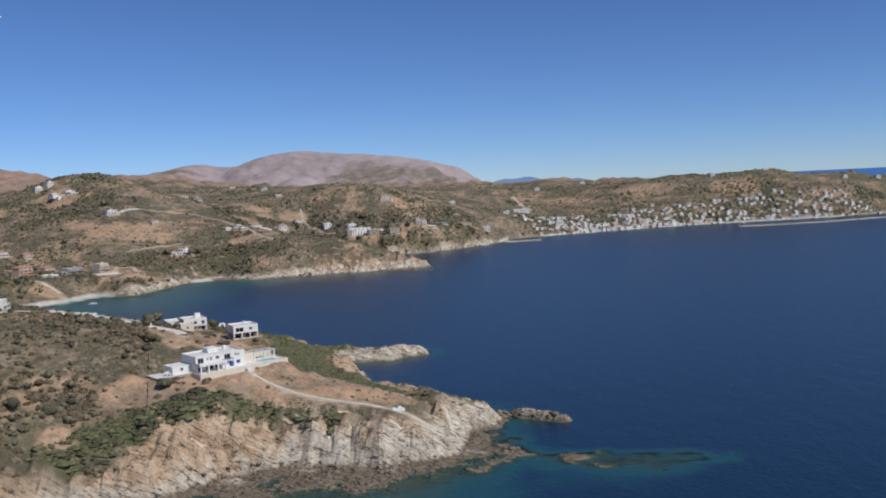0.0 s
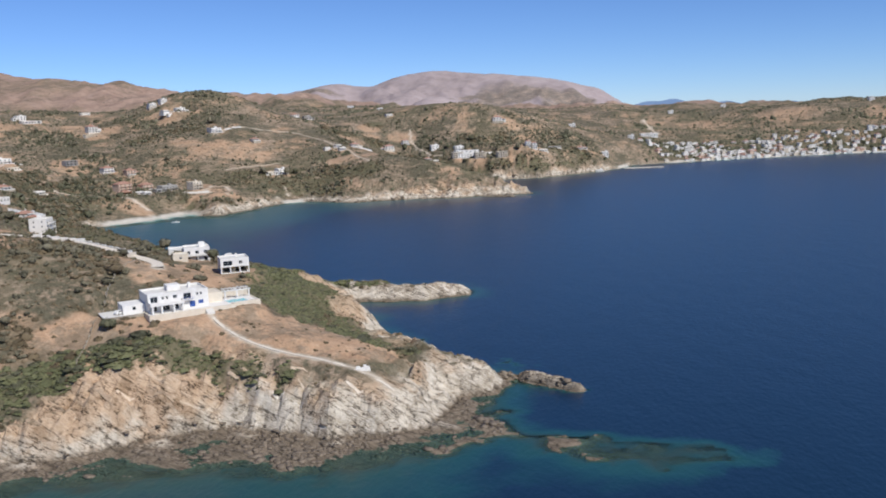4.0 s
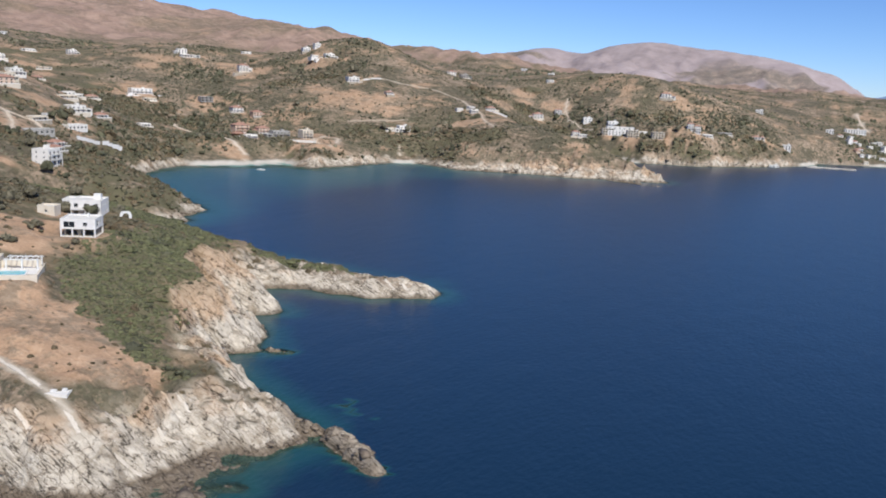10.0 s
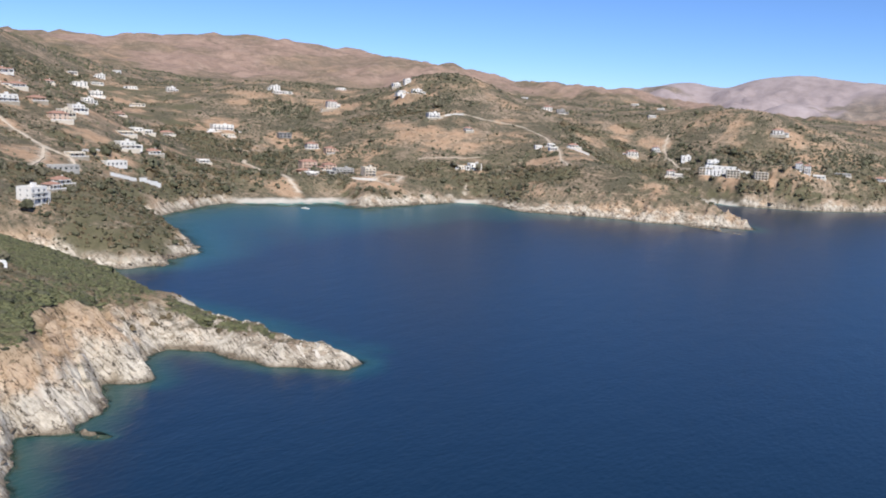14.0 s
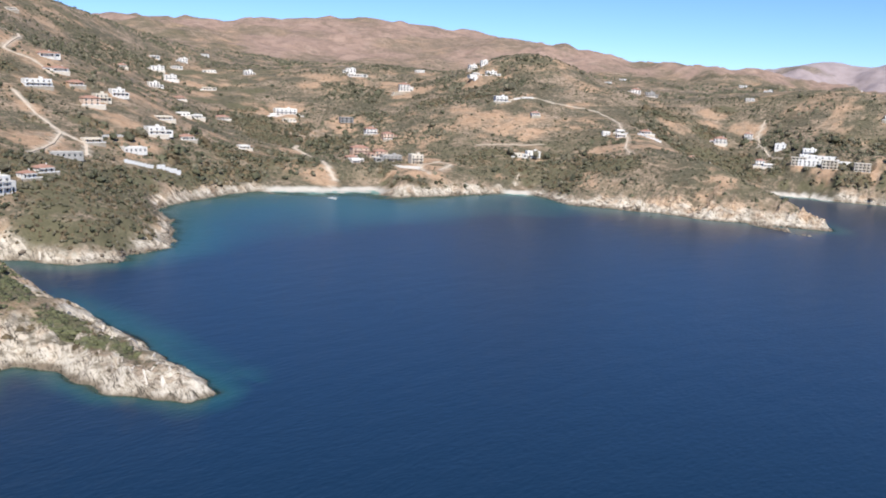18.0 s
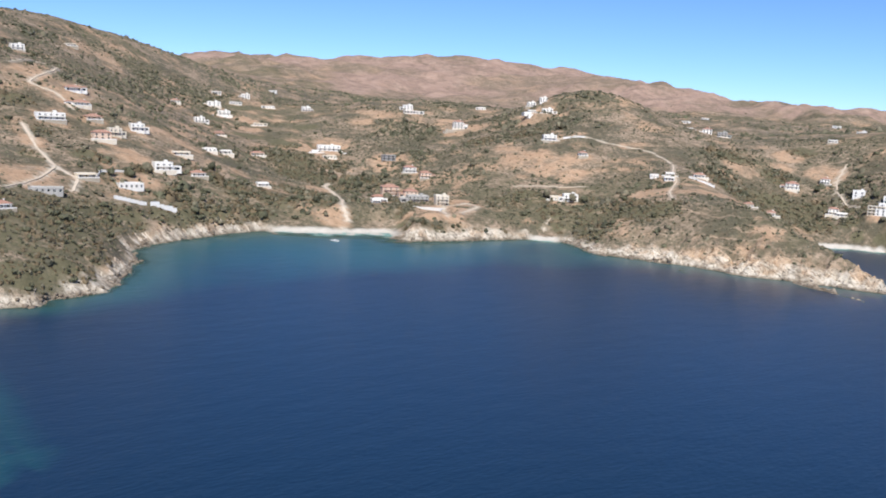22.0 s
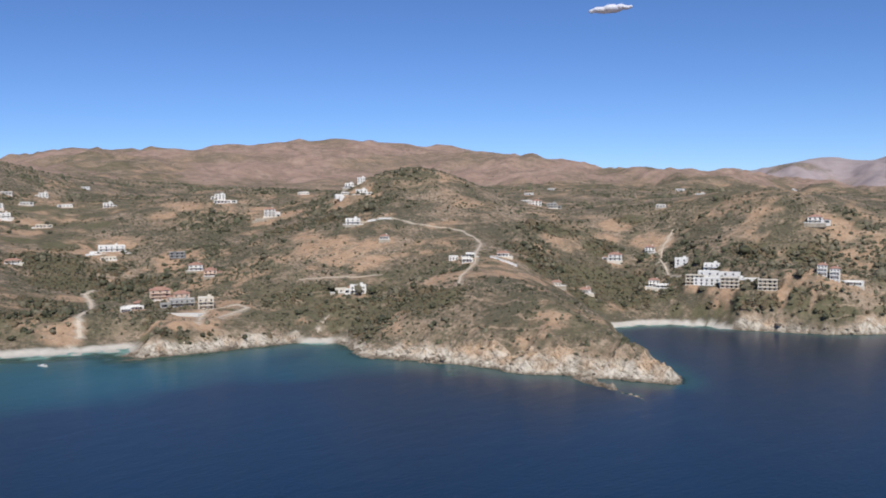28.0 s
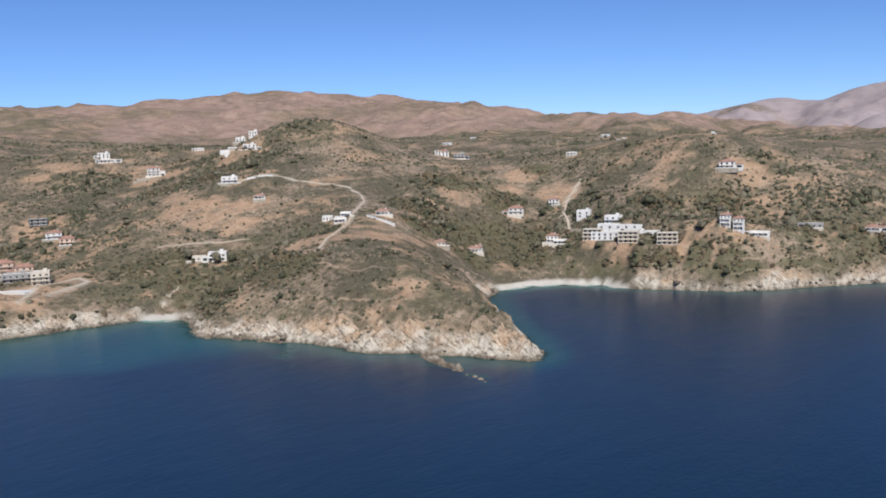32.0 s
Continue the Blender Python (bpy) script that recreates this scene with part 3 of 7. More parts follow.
    crown = -0.4 - 0.045 * off - 0.35 * np.clip((x - 8) / 34, 0, 1) + plates * 0.45 + streak
    crown = np.where(crown > -0.35, -0.35 + (crown + 0.35) * 0.32, crown)
    bed = bed * (1 - shelf) + shelf * np.maximum(bed, crown)
    bed = bed + fractal(x, y, 9.0, 4, 61) * 0.7 * np.clip(reach / 6, 0, 1) + strata(x, y) * 0.45 * np.clip(reach / 3, 0, 1) * np.clip((40 - reach) / 30, 0, 1)
    for line, wide, tall in REEFS:
        away = near_line(x, y, line) + fractal(x, y, 5.0, 3, 151) * 1.6
        bump_up = (tall + strata(x, y) * 1.3 + fractal(x, y, 2.2, 2, 157, True) * 0.8) * np.exp(-(away / wide) ** 2)
        bed = np.where(bump_up > 0.25, np.maximum(bed, -1.2 + bump_up), bed)
    return np.where(d > 0, z, np.maximum(bed, -40))


def steps(*runs):
    """Grid lines: (end, spacing) runs from a first value, with the spacing growing smoothly towards far runs."""
    out = [runs[0]]
    for end, gap in runs[1:]:
        n = max(1, round(abs(end - out[-1]) / gap))
        out += list(np.linspace(out[-1], end, n + 1)[1:])
    return np.array(out)


def sheet(name, xs, ys, height):
    """A grid mesh over the lines xs and ys, with the given heights."""
    gx, gy = np.meshgrid(xs, ys)
    z = height(gx, gy)
    co = (np.stack([gx, gy, z], -1) * S).reshape(-1, 3).astype(np.float32)
    w, h = len(xs), len(ys)
    i = (np.arange(h - 1)[:, None] * w + np.arange(w - 1)).ravel()
    quads = np.stack([i, i + 1, i + w + 1, i + w], -1).astype(np.int32)
    me = bpy.data.meshes.new(name)
    me.vertices.add(len(co))
    me.vertices.foreach_set("co", co.ravel())
    me.loops.add(quads.size)
    me.loops.foreach_set("vertex_index", quads.ravel())
    me.polygons.add(len(quads))
    me.polygons.foreach_set("loop_start", np.arange(0, quads.size, 4, dtype=np.int32))
    me.update(calc_edges=True)
    me.shade_smooth()
    return me, gx.ravel(), gy.ravel(), z.ravel()


XS = steps(-3700, (-2600, 110), (-1200, 24), (-700, 9), (-480, 5.0), (-125, 2.5), (36, 0.8), (88, 1.5), (130, 6), (700, 13), (1200, 40), (3700, 160))
YS = steps(-700, (-100, 60), (120, 10), (178, 2.0), (368, 0.8), (560, 2.6), (688, 2.4), (772, 1.3), (940, 2.4), (1300, 6), (2250, 16), (2500, 60), (3400, 180))
ground_mesh, GX, GY, GZ = sheet("ground", XS, YS, land_height)
GRID = GZ.reshape(len(YS), len(XS))


def ground_z(x, y):
    """Height of the finished ground at a place, all in metres."""
    x, y = np.asarray(x) / S, np.asarray(y) / S
    i, j = np.clip(np.searchsorted(XS, x) - 1, 0, len(XS) - 2), np.clip(np.searchsorted(YS, y) - 1, 0, len(YS) - 2)
    u, v = (x - XS[i]) / (XS[i + 1] - XS[i]), (y - YS[j]) / (YS[j + 1] - YS[j])
    return S * ((GRID[j, i] * (1 - u) + GRID[j, i + 1] * u) * (1 - v) + (GRID[j + 1, i] * (1 - u) + GRID[j + 1, i + 1] * u) * v)


# ---- houses round the bay: x, y, width, depth, storeys, roof, wall, balcony, label ----
HOUSES_WEST = [
    (-198, 379, 9, 8, 3, "flat", WHITE, True, "tall white cubic house among olive trees above the cove"),
    (-214, 397, 6, 5, 1, "hip", WHITE, False, "small white house with a bright red tiled roof"),
    (-300, 488, 14, 8, 1, "flat", WHITE, False, "long low white house above white garden walls"),
    (-331, 518, 11, 8, 2, "flat", WHITE, True, "white two-storey flat-roofed house with a shaded balcony"),
    (-335, 541, 9, 7, 1, "hip", WHITE, False, "low white house with a dull red tiled roof"),
    (-362, 494, 11, 7, 2, "hip", OCHRE, False, "pinkish two-storey house with a tiled roof"),
    (-372, 505, 8, 7, 2, "flat", CREAM, False, "cream two-storey house on a hillside terrace"),
    (-390, 525, 9, 7, 2, "flat", WHITE, True, "white two-storey house with small towers"),
    (-380, 471, 17, 6, 2, "flat", WHITE, True, "long white house with a row of shaded openings"),
    (-392, 499, 10, 7, 1, "hip", OCHRE, False, "salmon-coloured house with a tiled roof on a dry slope"),
    (-412, 498, 11, 7, 1, "hip", WHITE, False, "white bungalow with a red roof on bare earth"),
    (-435, 500, 11, 7, 1, "hip", WHITE, False, "white villa with arches and a red roof on bare earth"),
    (-536, 631, 9, 8, 2, "flat", WHITE, False, "white two-storey house on the valley side"),
    (-604, 638, 9, 7, 1, "hip", WHITE, False, "small white house among dry scrub"),
    (-632, 688, 13, 8, 2, "flat", WHITE, False, "white stepped house on the upper slope"),
    (-602, 684, 12, 8, 2, "flat", WHITE, True, "white terraced house below another one"),
    (-612, 777, 9, 8, 2, "flat", WHITE, False, "white cubic house on the plateau"),
    (-343, 588, 8, 6, 1, "flat", WHITE, False, "low white house hidden by olive trees"),
    (-548, 495, 10, 8, 2, "flat", WHITE, False, "white house high on the hill"),
    (-655, 565, 9, 7, 1, "flat", CREAM, False, "cream house high on the hill"),
    (-655, 720, 8, 7, 1, "flat", WHITE, False, "small white house far up the slope"),
    (-690, 750, 9, 7, 2, "flat", WHITE, False, "white house far up the slope"),
]
HOUSES_VALLEY = [
    (-415, 596, 10, 7, 1, "flat", LIME, False, "low pale house among olive trees in the valley"),
    (-367, 544, 12, 5, 1, "flat", CREAM, False, "long low cream house behind trees"),
    (-304, 467, 11, 5, 1, "flat", CREAM, False, "low cream house on pale levelled earth"),
    (-487, 626, 8, 6, 1, "hip", OCHRE, False, "small salmon-coloured house with a tiled roof in the valley"),
    (-404, 580, 9, 6, 1, "flat", WHITE, False, "white bungalow half hidden by trees"),
    (-439, 634, 11, 6, 1, "hip", CREAM, False, "cream house with a tiled roof among olive trees"),
    (-687, 716, 10, 7, 1, "flat", WHITE, False, "white house just below the ridge"),
    (-640, 752, 9, 6, 1, "flat", WHITE, False, "low white house at the valley head"),
    (-227, 409, 8, 6, 1, "hip", WHITE, False, "white cottage with a red roof among trees"),
    (-300, 650, 9, 5, 1, "flat", WHITE, False, "low white beach house behind a garden"),
    (-440, 700, 8, 5, 1, "flat", CREAM, False, "small cream annexe of the hillside villa"),
    (-565, 700, 9, 6, 1, "flat", CREAM, False, "cream house on a terraced slope"),
]
HOUSES_MIDDLE = [
    (-462, 711, 20, 9, 2, "flat", WHITE, True, "large white villa with terraces on a bare hillside"),
    (-374, 729, 10, 8, 2, "hip", WHITE, True, "white two-storey house with a tiled roof"),
    (-352, 727, 9, 7, 2, "hip", OCHRE, False, "terracotta-coloured house with a tiled roof"),
    (-334, 682, 13, 9, 3, "hip", OCHRE, True, "large salmon-coloured house with tiled roofs and wide balconies"),
    (-317, 687, 10, 8, 2, "hip", OCHRE, True, "salmon-coloured house with a tiled roof beside a larger one"),
    (-322, 664, 9, 6, 1, "hip", WOOD, False, "low brown-roofed house near the beach"),
    (-291, 673, 15, 8, 2, "flat", CONCRETE, True, "grey flat-roofed house with a long shaded terrace"),
    (-270, 676, 9, 9, 3, "flat", CREAM, True, "cream three-storey block with balconies on levelled earth"),
    (-291, 640, 6, 5, 1, "flat", WHITE, False, "small white beach house"),
    (-531, 843, 10, 8, 2, "flat", WHITE, False, "white villa with a tower on the plateau edge"),
    (-519, 838, 16, 7, 1, "flat", WHITE, False, "long low white villa on the plateau edge"),
    (-455, 844, 10, 9, 3, "hip", WHITE, True, "white three-storey house with a red roof on a terraced slope"),
    (-504, 916, 8, 6, 1, "flat", WHITE, False, "small white house on the ridge"),
    (-418, 899, 8, 8, 2, "flat", WHITE, False, "white two-storey house near the hilltop"),
    (-408, 904, 7, 8, 2, "flat", WHITE, False, "white house with dark windows near the hilltop"),
    (-377, 878, 10, 8, 2, "flat", WHITE, False, "white house on a bare pale platform under the hilltop"),
    (-390, 872, 7, 6, 1, "flat", WHITE, False, "low white house on a bare pale platform"),
    (-314, 817, 11, 10, 2, "flat", WHITE, True, "white two-storey house with arched openings on the hillside"),
    (-272, 809, 7, 6, 1, "hip", WHITE, False, "small white house with a red roof on red earth"),
    (-225, 747, 10, 8, 2, "flat", WHITE, False, "white house with open columns among trees"),
    (-233, 741, 7, 6, 1, "flat", CREAM, False, "cream lower house among trees"),
]
HOUSES_EAST = [
    (-193, 807, 6, 5, 1, "flat", WHITE, False, "small white house beside the hill road"),
    (-201, 801, 6, 5, 1, "flat", WHITE, False, "white hut below the hill road"),
    (-186, 797, 7, 5, 1, "flat", WHITE, False, "white house with a dark door beside the hill road"),
    (-182, 824, 8, 6, 1, "hip", WHITE, False, "white house with a red roof behind a white wall"),
    (-300, 1004, 9, 7, 2, "hip", WHITE, False, "white house on red earth at the plateau edge"),
    (-287, 1008, 9, 9, 2, "flat", CONCRETE, True, "grey two-storey building with white side walls"),
    (-377, 1087, 8, 6, 1, "flat", WHITE, False, "small white house on the plateau"),
    (-176, 934, 10, 8, 2, "hip", WHITE, True, "white house with a faded red roof among trees"),
    (-163, 957, 7, 6, 2, "hip", WHITE, False, "white house with a red roof above a curved road"),
    (-149, 860, 7, 6, 1, "hip", WHITE, False, "white cottage with a red roof above the beach"),
    (-153, 869, 5, 5, 1, "hip", WHITE, False, "small white annexe with a pointed roof"),
    (-149, 833, 6, 5, 1, "hip", CREAM, False, "cream cottage under trees"),
    (-122, 904, 8, 6, 1, "flat", WHITE, False, "white terraced house beside the hotel"),
    (-130, 908, 7, 6, 2, "hip", WHITE, False, "white house with a red roof beside the hotel"),
    (-30, 917, 5.5, 6, 3, "hip", WHITE, True, "white narrow house with a red roof, one of a pair"),
    (-24, 919, 5.5, 6, 3, "hip", WHITE, True, "white narrow house with a red roof, the other of a pair"),
    (-16, 926, 10, 5, 1, "flat", WHITE, False, "long low white house beside the paired houses"),
    (-70, 1007, 10, 7, 2, "hip", WHITE, False, "white house with red roofs on the ridge"),
    (-196, 1027, 8, 6, 1, "flat", WHITE, False, "white house with two arches on the ridge"),
    (-4, 968, 9, 6, 1, "flat", CONCRETE, True, "grey concrete shelter among scrub"),
    (40, 960, 9, 7, 2, "flat", WHITE, False, "white house on the slope behind the shore"),
    (20, 985, 8, 7, 1, "hip", WHITE, False, "white house with a red roof among scrub"),
]

TRACKS_NEAR = [(VILLA_PATH, 0.6), ([(-150, 258), (-126, 268), (-112, 271.5), (-100, 268), (-88, 265), (-82, 260), (-79.5, 255)], 1.6), ([(-317, 824), (-308, 822), (-306, 833), (-295, 837), (-274, 840), (-260, 847), (-247, 856), (-230, 852), (-216, 842), (-200, 820), (-180, 797), (-164, 768), (-150, 752)], 0.63)]
TRACKS_HILL = [([(-469, 471), (-500, 494), (-508, 512), (-470, 498), (-432, 473), (-423, 488), (-403, 490)], 1.05),
               ([(-369, 453), (-356, 453), (-335, 452), (-313, 455)], 0.98),
               ([(-267, 420), (-290, 440), (-313, 455), (-300, 462), (-282, 454)], 1.12),
               ([(-380, 661), (-372, 652), (-351, 647), (-318, 633), (-290, 614), (-272, 607)], 1.3)]
TRACKS_EAST = [([(-271, 740), (-254, 757), (-234, 774)], 0.42), ([(-232, 650), (-245, 658), (-258, 668), (-262, 691), (-250, 690), (-236, 664)], 1.12), ([(-150, 948), (-139, 937), (-128, 922), (-117, 918)], 0.84), ([(-204, 702), (-212, 716)], 0.35), ([(-164, 990), (-158, 965), (-150, 950)], 0.77), ([(106, 1350), (112, 1290), (120, 1240)], 1.68)]
TRACKS = TRACKS_NEAR + TRACKS_HILL + TRACKS_EAST
SOILS_NEAR = [(-62, 226, 12), (-46, 233, 14), (-28, 226, 10), (-38, 240, 8), (-36, 250, 5), (-22, 229, 11), (-14, 233, 8), (-34, 232, 12), (-72, 268, 11), (-60, 275, 9), (-82, 258, 8), (-80, 218, 10), (-72, 208, 8), (-92, 196, 7), (-84, 284, 7)]
SOILS_BAY = [(-376, 872, 15), (-250, 655, 14), (-236, 652, 9), (-255, 662, 15), (-243, 669, 11), (-266, 664, 8), (-268, 690, 9), (-280, 432, 14), (-310, 500, 11), (-345, 505, 12), (-420, 492, 16), (-440, 505, 12), (-395, 560, 12), (-470, 600, 15),
             (-415, 740, 16), (-475, 725, 16), (-470, 690, 14), (-280, 600, 12), (-300, 640, 9), (-292, 785, 17), (-272, 800, 13), (-310, 775, 12), (-255, 782, 12), (-440, 850, 18), (-480, 850, 14)]
SOILS_EAST = [(-75, 896, 9), (-50, 899, 8), (-97, 897, 6), (-34, 901, 7), (-163, 972, 11), (-150, 785, 16), (-172, 770, 12), (-60, 1012, 14), (-295, 1000, 14), (-200, 960, 9), (-210, 985, 14), (180, 1330, 30),
              (300, 1330, 40), (430, 1300, 40), (560, 1290, 30), (120, 1340, 26)]
SOILS_YARDS = [(-244, 652, 15), (-236, 641, 9), (-251, 638, 8), (-230, 650, 8), (-259, 684, 9), (-378, 866, 17), (-398, 876, 11), (-360, 876, 9), (-288, 432, 18), (-300, 444, 12), (-345, 452, 9), (-330, 786, 9), (-316, 782, 12),
               (-452, 700, 14), (-478, 718, 13), (-412, 728, 13), (-395, 722, 10), (-74, 250, 5), (-80, 258, 10), (-74, 254, 9), (-68, 256, 7), (-78, 250, 7), (-455, 836, 15), (-440, 828, 12)]
SOILS_VALLEY = [(-582, 694, 16), (-598, 679, 14), (-545, 681, 14), (-427, 574, 16), (-398, 546, 14), (-361, 639, 11), (-322, 609, 10), (-171, 971, 16), (-209, 916, 15), (-146, 805, 11), (-182, 767, 11), (-154, 774, 12), (-451, 481, 17), (-425, 491, 13), (-293, 539, 7), (-305, 778, 15), (-277, 773, 13), (-520, 782, 14), (-522, 809, 14)]
SOILS = SOILS_NEAR + SOILS_BAY + SOILS_EAST + SOILS_YARDS + SOILS_VALLEY
THICKETS_POINT = [(-45, 275, 16), (-52, 292, 16), (-38, 262, 9), (-60, 306, 13), (-30, 252, 5), (-42, 254, 7), (-34, 250, 6.5), (-26, 245.5, 5.5), (-18, 241.5, 4), (-10, 240.5, 3.2), (-36, 258, 7), (-48, 262, 9), (-76, 208, 5.5), (-62, 215, 5), (-48, 214.5, 5), (-40, 215, 4), (-84, 199, 5.5)]
THICKETS_COVE = [(-58, 343, 5), (-47, 346, 4.5), (-40, 348, 3.5), (-66, 345, 6), (-164, 388, 12), (-160, 402, 10), (-170, 418, 12), (-153, 393, 7), (-70, 212.5, 5), (-55, 215.5, 5), (-80, 203, 5.5), (-66, 210, 4.5), (-90, 191, 5), (-31, 215, 2.5), (-118, 330, 22), (-90, 325, 20), (-150, 330, 20), (-215, 425, 22), (-245, 440, 22), (-262, 460, 16), (-235, 405, 22), (-270, 475, 10), (-168, 383, 12), (-163, 400, 10), (-176, 415, 14)]
THICKETS_BAY = [(-192, 430, 12), (-186, 398, 14), (-276, 498, 9), (-290, 535, 11), (-296, 556, 11), (-310, 580, 14), (-300, 604, 10), (-330, 560, 14), (-300, 515, 10), (-280, 515, 14), (-200, 400, 16), (-440, 660, 30), (-400, 650, 24), (-380, 690, 18), (-345, 620, 18)]
THICKETS_VALLEY = [(-395, 660, 17), (-365, 672, 13), (-485, 681, 15), (-540, 734, 15), (-510, 662, 14), (-341, 551, 9), (-322, 583, 10), (-315, 557, 9), (-291, 523, 10), (-272, 652, 7), (-418, 690, 12), (-386, 811, 17), (-254, 735, 11), (-326, 504, 6), (-325, 448, 7), (-334, 478, 9), (-404, 459, 10), (-363, 462, 7), (-166, 838, 12), (-174, 870, 14), (-206, 1000, 12), (-142, 861, 8), (-135, 915, 6), (-350, 830, 14), (-640, 720, 15), (-575, 660, 12)]
THICKETS = THICKETS_POINT + THICKETS_COVE + THICKETS_BAY + THICKETS_VALLEY
THICKETS_HEAD = [(-130, 880, 16), (-150, 890, 20), (-140, 850, 14), (-165, 860, 16), (-175, 880, 22), (-200, 870, 16), (-110, 893, 8), (-35, 900, 6), (-8, 905, 10), (-70, 885, 5), (-52, 890, 5), (-32, 895, 5), (-85, 885, 5), (8, 925, 11), (28, 955, 13), (-100, 905, 7), (-18, 905, 7), (-170, 905, 16)]
THICKETS_HOTEL = [(-150, 915, 13), (-120, 915, 8), (-190, 940, 15), (-230, 930, 18), (-40, 960, 16), (-90, 960, 14), (-10, 950, 14), (20, 975, 12), (-62, 975, 14), (-240, 735, 12), (-215, 755, 10), (-300, 660, 8), (-260, 640, 7), (-305, 630, 8), (-250, 720, 18), (-180, 735, 22), (-150, 735, 18), (-215, 725, 14)]
THICKETS_EDGE = [(-100, 882, 4), (-88, 885, 4), (-75, 887, 4), (-62, 887, 5), (-48, 892, 5), (-36, 893, 6), (-22, 898, 7), (-10, 903, 8), (4, 918, 9), (16, 936, 9), (-252, 632, 4), (-243, 629, 4), (-232, 631, 4), (-223, 637, 4), (-218, 649, 5), (-214, 661, 5),
                 (-209, 676, 5), (-200, 712, 6), (-180, 712, 7), (-165, 705, 7)]
THICKETS_EAST = THICKETS_HEAD + THICKETS_HOTEL + THICKETS_EDGE


def cove_rock(x, y):
    """How much wider the bare rock is between the point and the spit."""
    return 9 * np.clip((x + 85) / 15, 0, 1) * np.clip((y - 260) / 12, 0, 1) * np.clip((346 - y) / 10, 0, 1)


def cover_masks(x, y, z):
    d = shore_distance(x, y) + fractal(x, y, 12.0, 4, 3) * 4
    beach = beach_mask(x, y)
    n1, n2 = fractal(x, y, 26.0, 4, 71), fractal(x, y, 9.0, 4, 81)
    gxz, gyz = np.gradient(GRID, XS, axis=1).ravel(), np.gradient(GRID, YS, axis=0).ravel()
    slope = np.hypot(gxz, gyz)
    wide = 14 - (6.5 - 4.0 * fractal(x, y, 55.0, 3, 103)) * np.clip((y - 368) / 20, 0, 1) - 4.5 * np.clip((x + 105) / 15, 0, 1) * np.clip((y - 850) / 20, 0, 1)
    wide = wide - 8 * np.clip((-66 - x) / 14, 0, 1) * np.clip((290 - y) / 30, 0, 1)
    wide = wide + (5 + 9 * fractal(x, y, 17.0, 3, 371)) * np.clip(1.6 - np.hypot(x + 50, y - 720) / 60, 0, 1)
    wide = wide + cove_rock(x, y)
    rock = np.clip((wide + 0.55 * wide * n1 - d) / 4, 0, 1) * np.clip((slope - 0.22) * 3, 0, 1)
    rock = np.maximum(rock, np.clip((3.5 - d) / 2, 0, 1)) * (1 - np.clip(beach * 1.5, 0, 1))
    rock = np.maximum(rock, np.clip((n2 - 0.45) * 5, 0, 0.7) * np.clip((slope - 0.32) * 4, 0, 1) * (y < 1300))
    soil = np.zeros(x.shape)
    for sx, sy, r in SOILS:
        soil = np.maximum(soil, np.clip((r * (1.0 + 0.5 * n2) - np.hypot(x - sx, y - sy)) / (0.25 * r), 0, 1))
    for hx, hy, w, dp, *rest in HOUSES_WEST + HOUSES_VALLEY + HOUSES_MIDDLE + HOUSES_EAST:
        k = math.hypot(120 - hx, 470 - hy)
        ux, uy = (120 - hx) / k, (470 - hy) / k
        along_, across = (x - hx) * ux + (y - hy) * uy - 3, (x - hx) * -uy + (y - hy) * ux
        soil = np.maximum(soil, np.clip((1.0 + 0.5 * n2 - np.hypot(along_ / (dp * 0.5 + 4), across / (w * 0.5 + 4.5))) * 3, 0, 0.85))
    soil = np.maximum(soil, np.clip((n1 - 0.03) * 5, 0, 0.9) * np.clip((n2 + 0.3) * 2, 0, 1) * np.clip((d - 12) / 4, 0, 1))
    road = np.zeros(x.shape)
    for line, half in TRACKS:
        road = np.maximum(road, np.clip((half + 0.4 - near_line(x, y, line)) / 0.6, 0, 1))
    sand = np.clip(beach * 2 - 0.4, 0, 1) * np.clip((4.6 - shore_distance(x, y) - 1.5 * n2) / 1.2, 0, 1) * np.clip((2.6 - z) / 0.8, 0, 1) * (z > -0.2)
    green = np.clip((n1 * 0.6 + fractal(x, y, 70.0, 3, 91)) * 1.6 + 0.12 + 0.25 * (y < 366) + 0.4 * (x > 60) * (y > 1050), 0, 0.65) * np.clip((d - 8) / 8, 0, 1) * (1 - 0.92 * soil)
    for tx, ty, r in THICKETS + THICKETS_EAST:
        green = np.maximum(green, np.clip((r * (1 + 0.4 * n2) - np.hypot(x - tx, y - ty)) / (0.3 * r), 0, 1) * np.clip((d - 4 - cove_rock(x, y)) / 3, 0, 1))
    rock, soil = rock * (1 - 0.95 * green * (d > 5)), soil * (1 - 0.95 * np.clip(green * 1.4 - 0.4, 0, 1))
    soil = soil * (1 - 0.12 * np.clip((y - 368) / 40, 0, 1))
    edge = 980 + 9.2 * np.clip(np.degrees(np.arctan2(y - 500, -150 - x)) - 30, 0, 60)
    bare = np.clip((np.hypot(x + 150, y - 500) - edge + 90 * n1 + 40 * n2) / 60, 0, 1) * np.clip((z - 50 + 20 * n1) / 25, 0, 1) * (1 - 0.6 * np.clip((fractal(x, y, 210.0, 4, 97) - 0.12) * 6, 0, 1) * (y < 2700))
    # relief shading put into the colour: gullies of the bare ridge darken to scrub
    bare = bare * (1 - 0.8 * np.clip((-0.02 - fractal(x + 0.5 * y, y * 0.5, 170.0, 4, 331, True)) * 4, 0, 1) * (y < 2400))
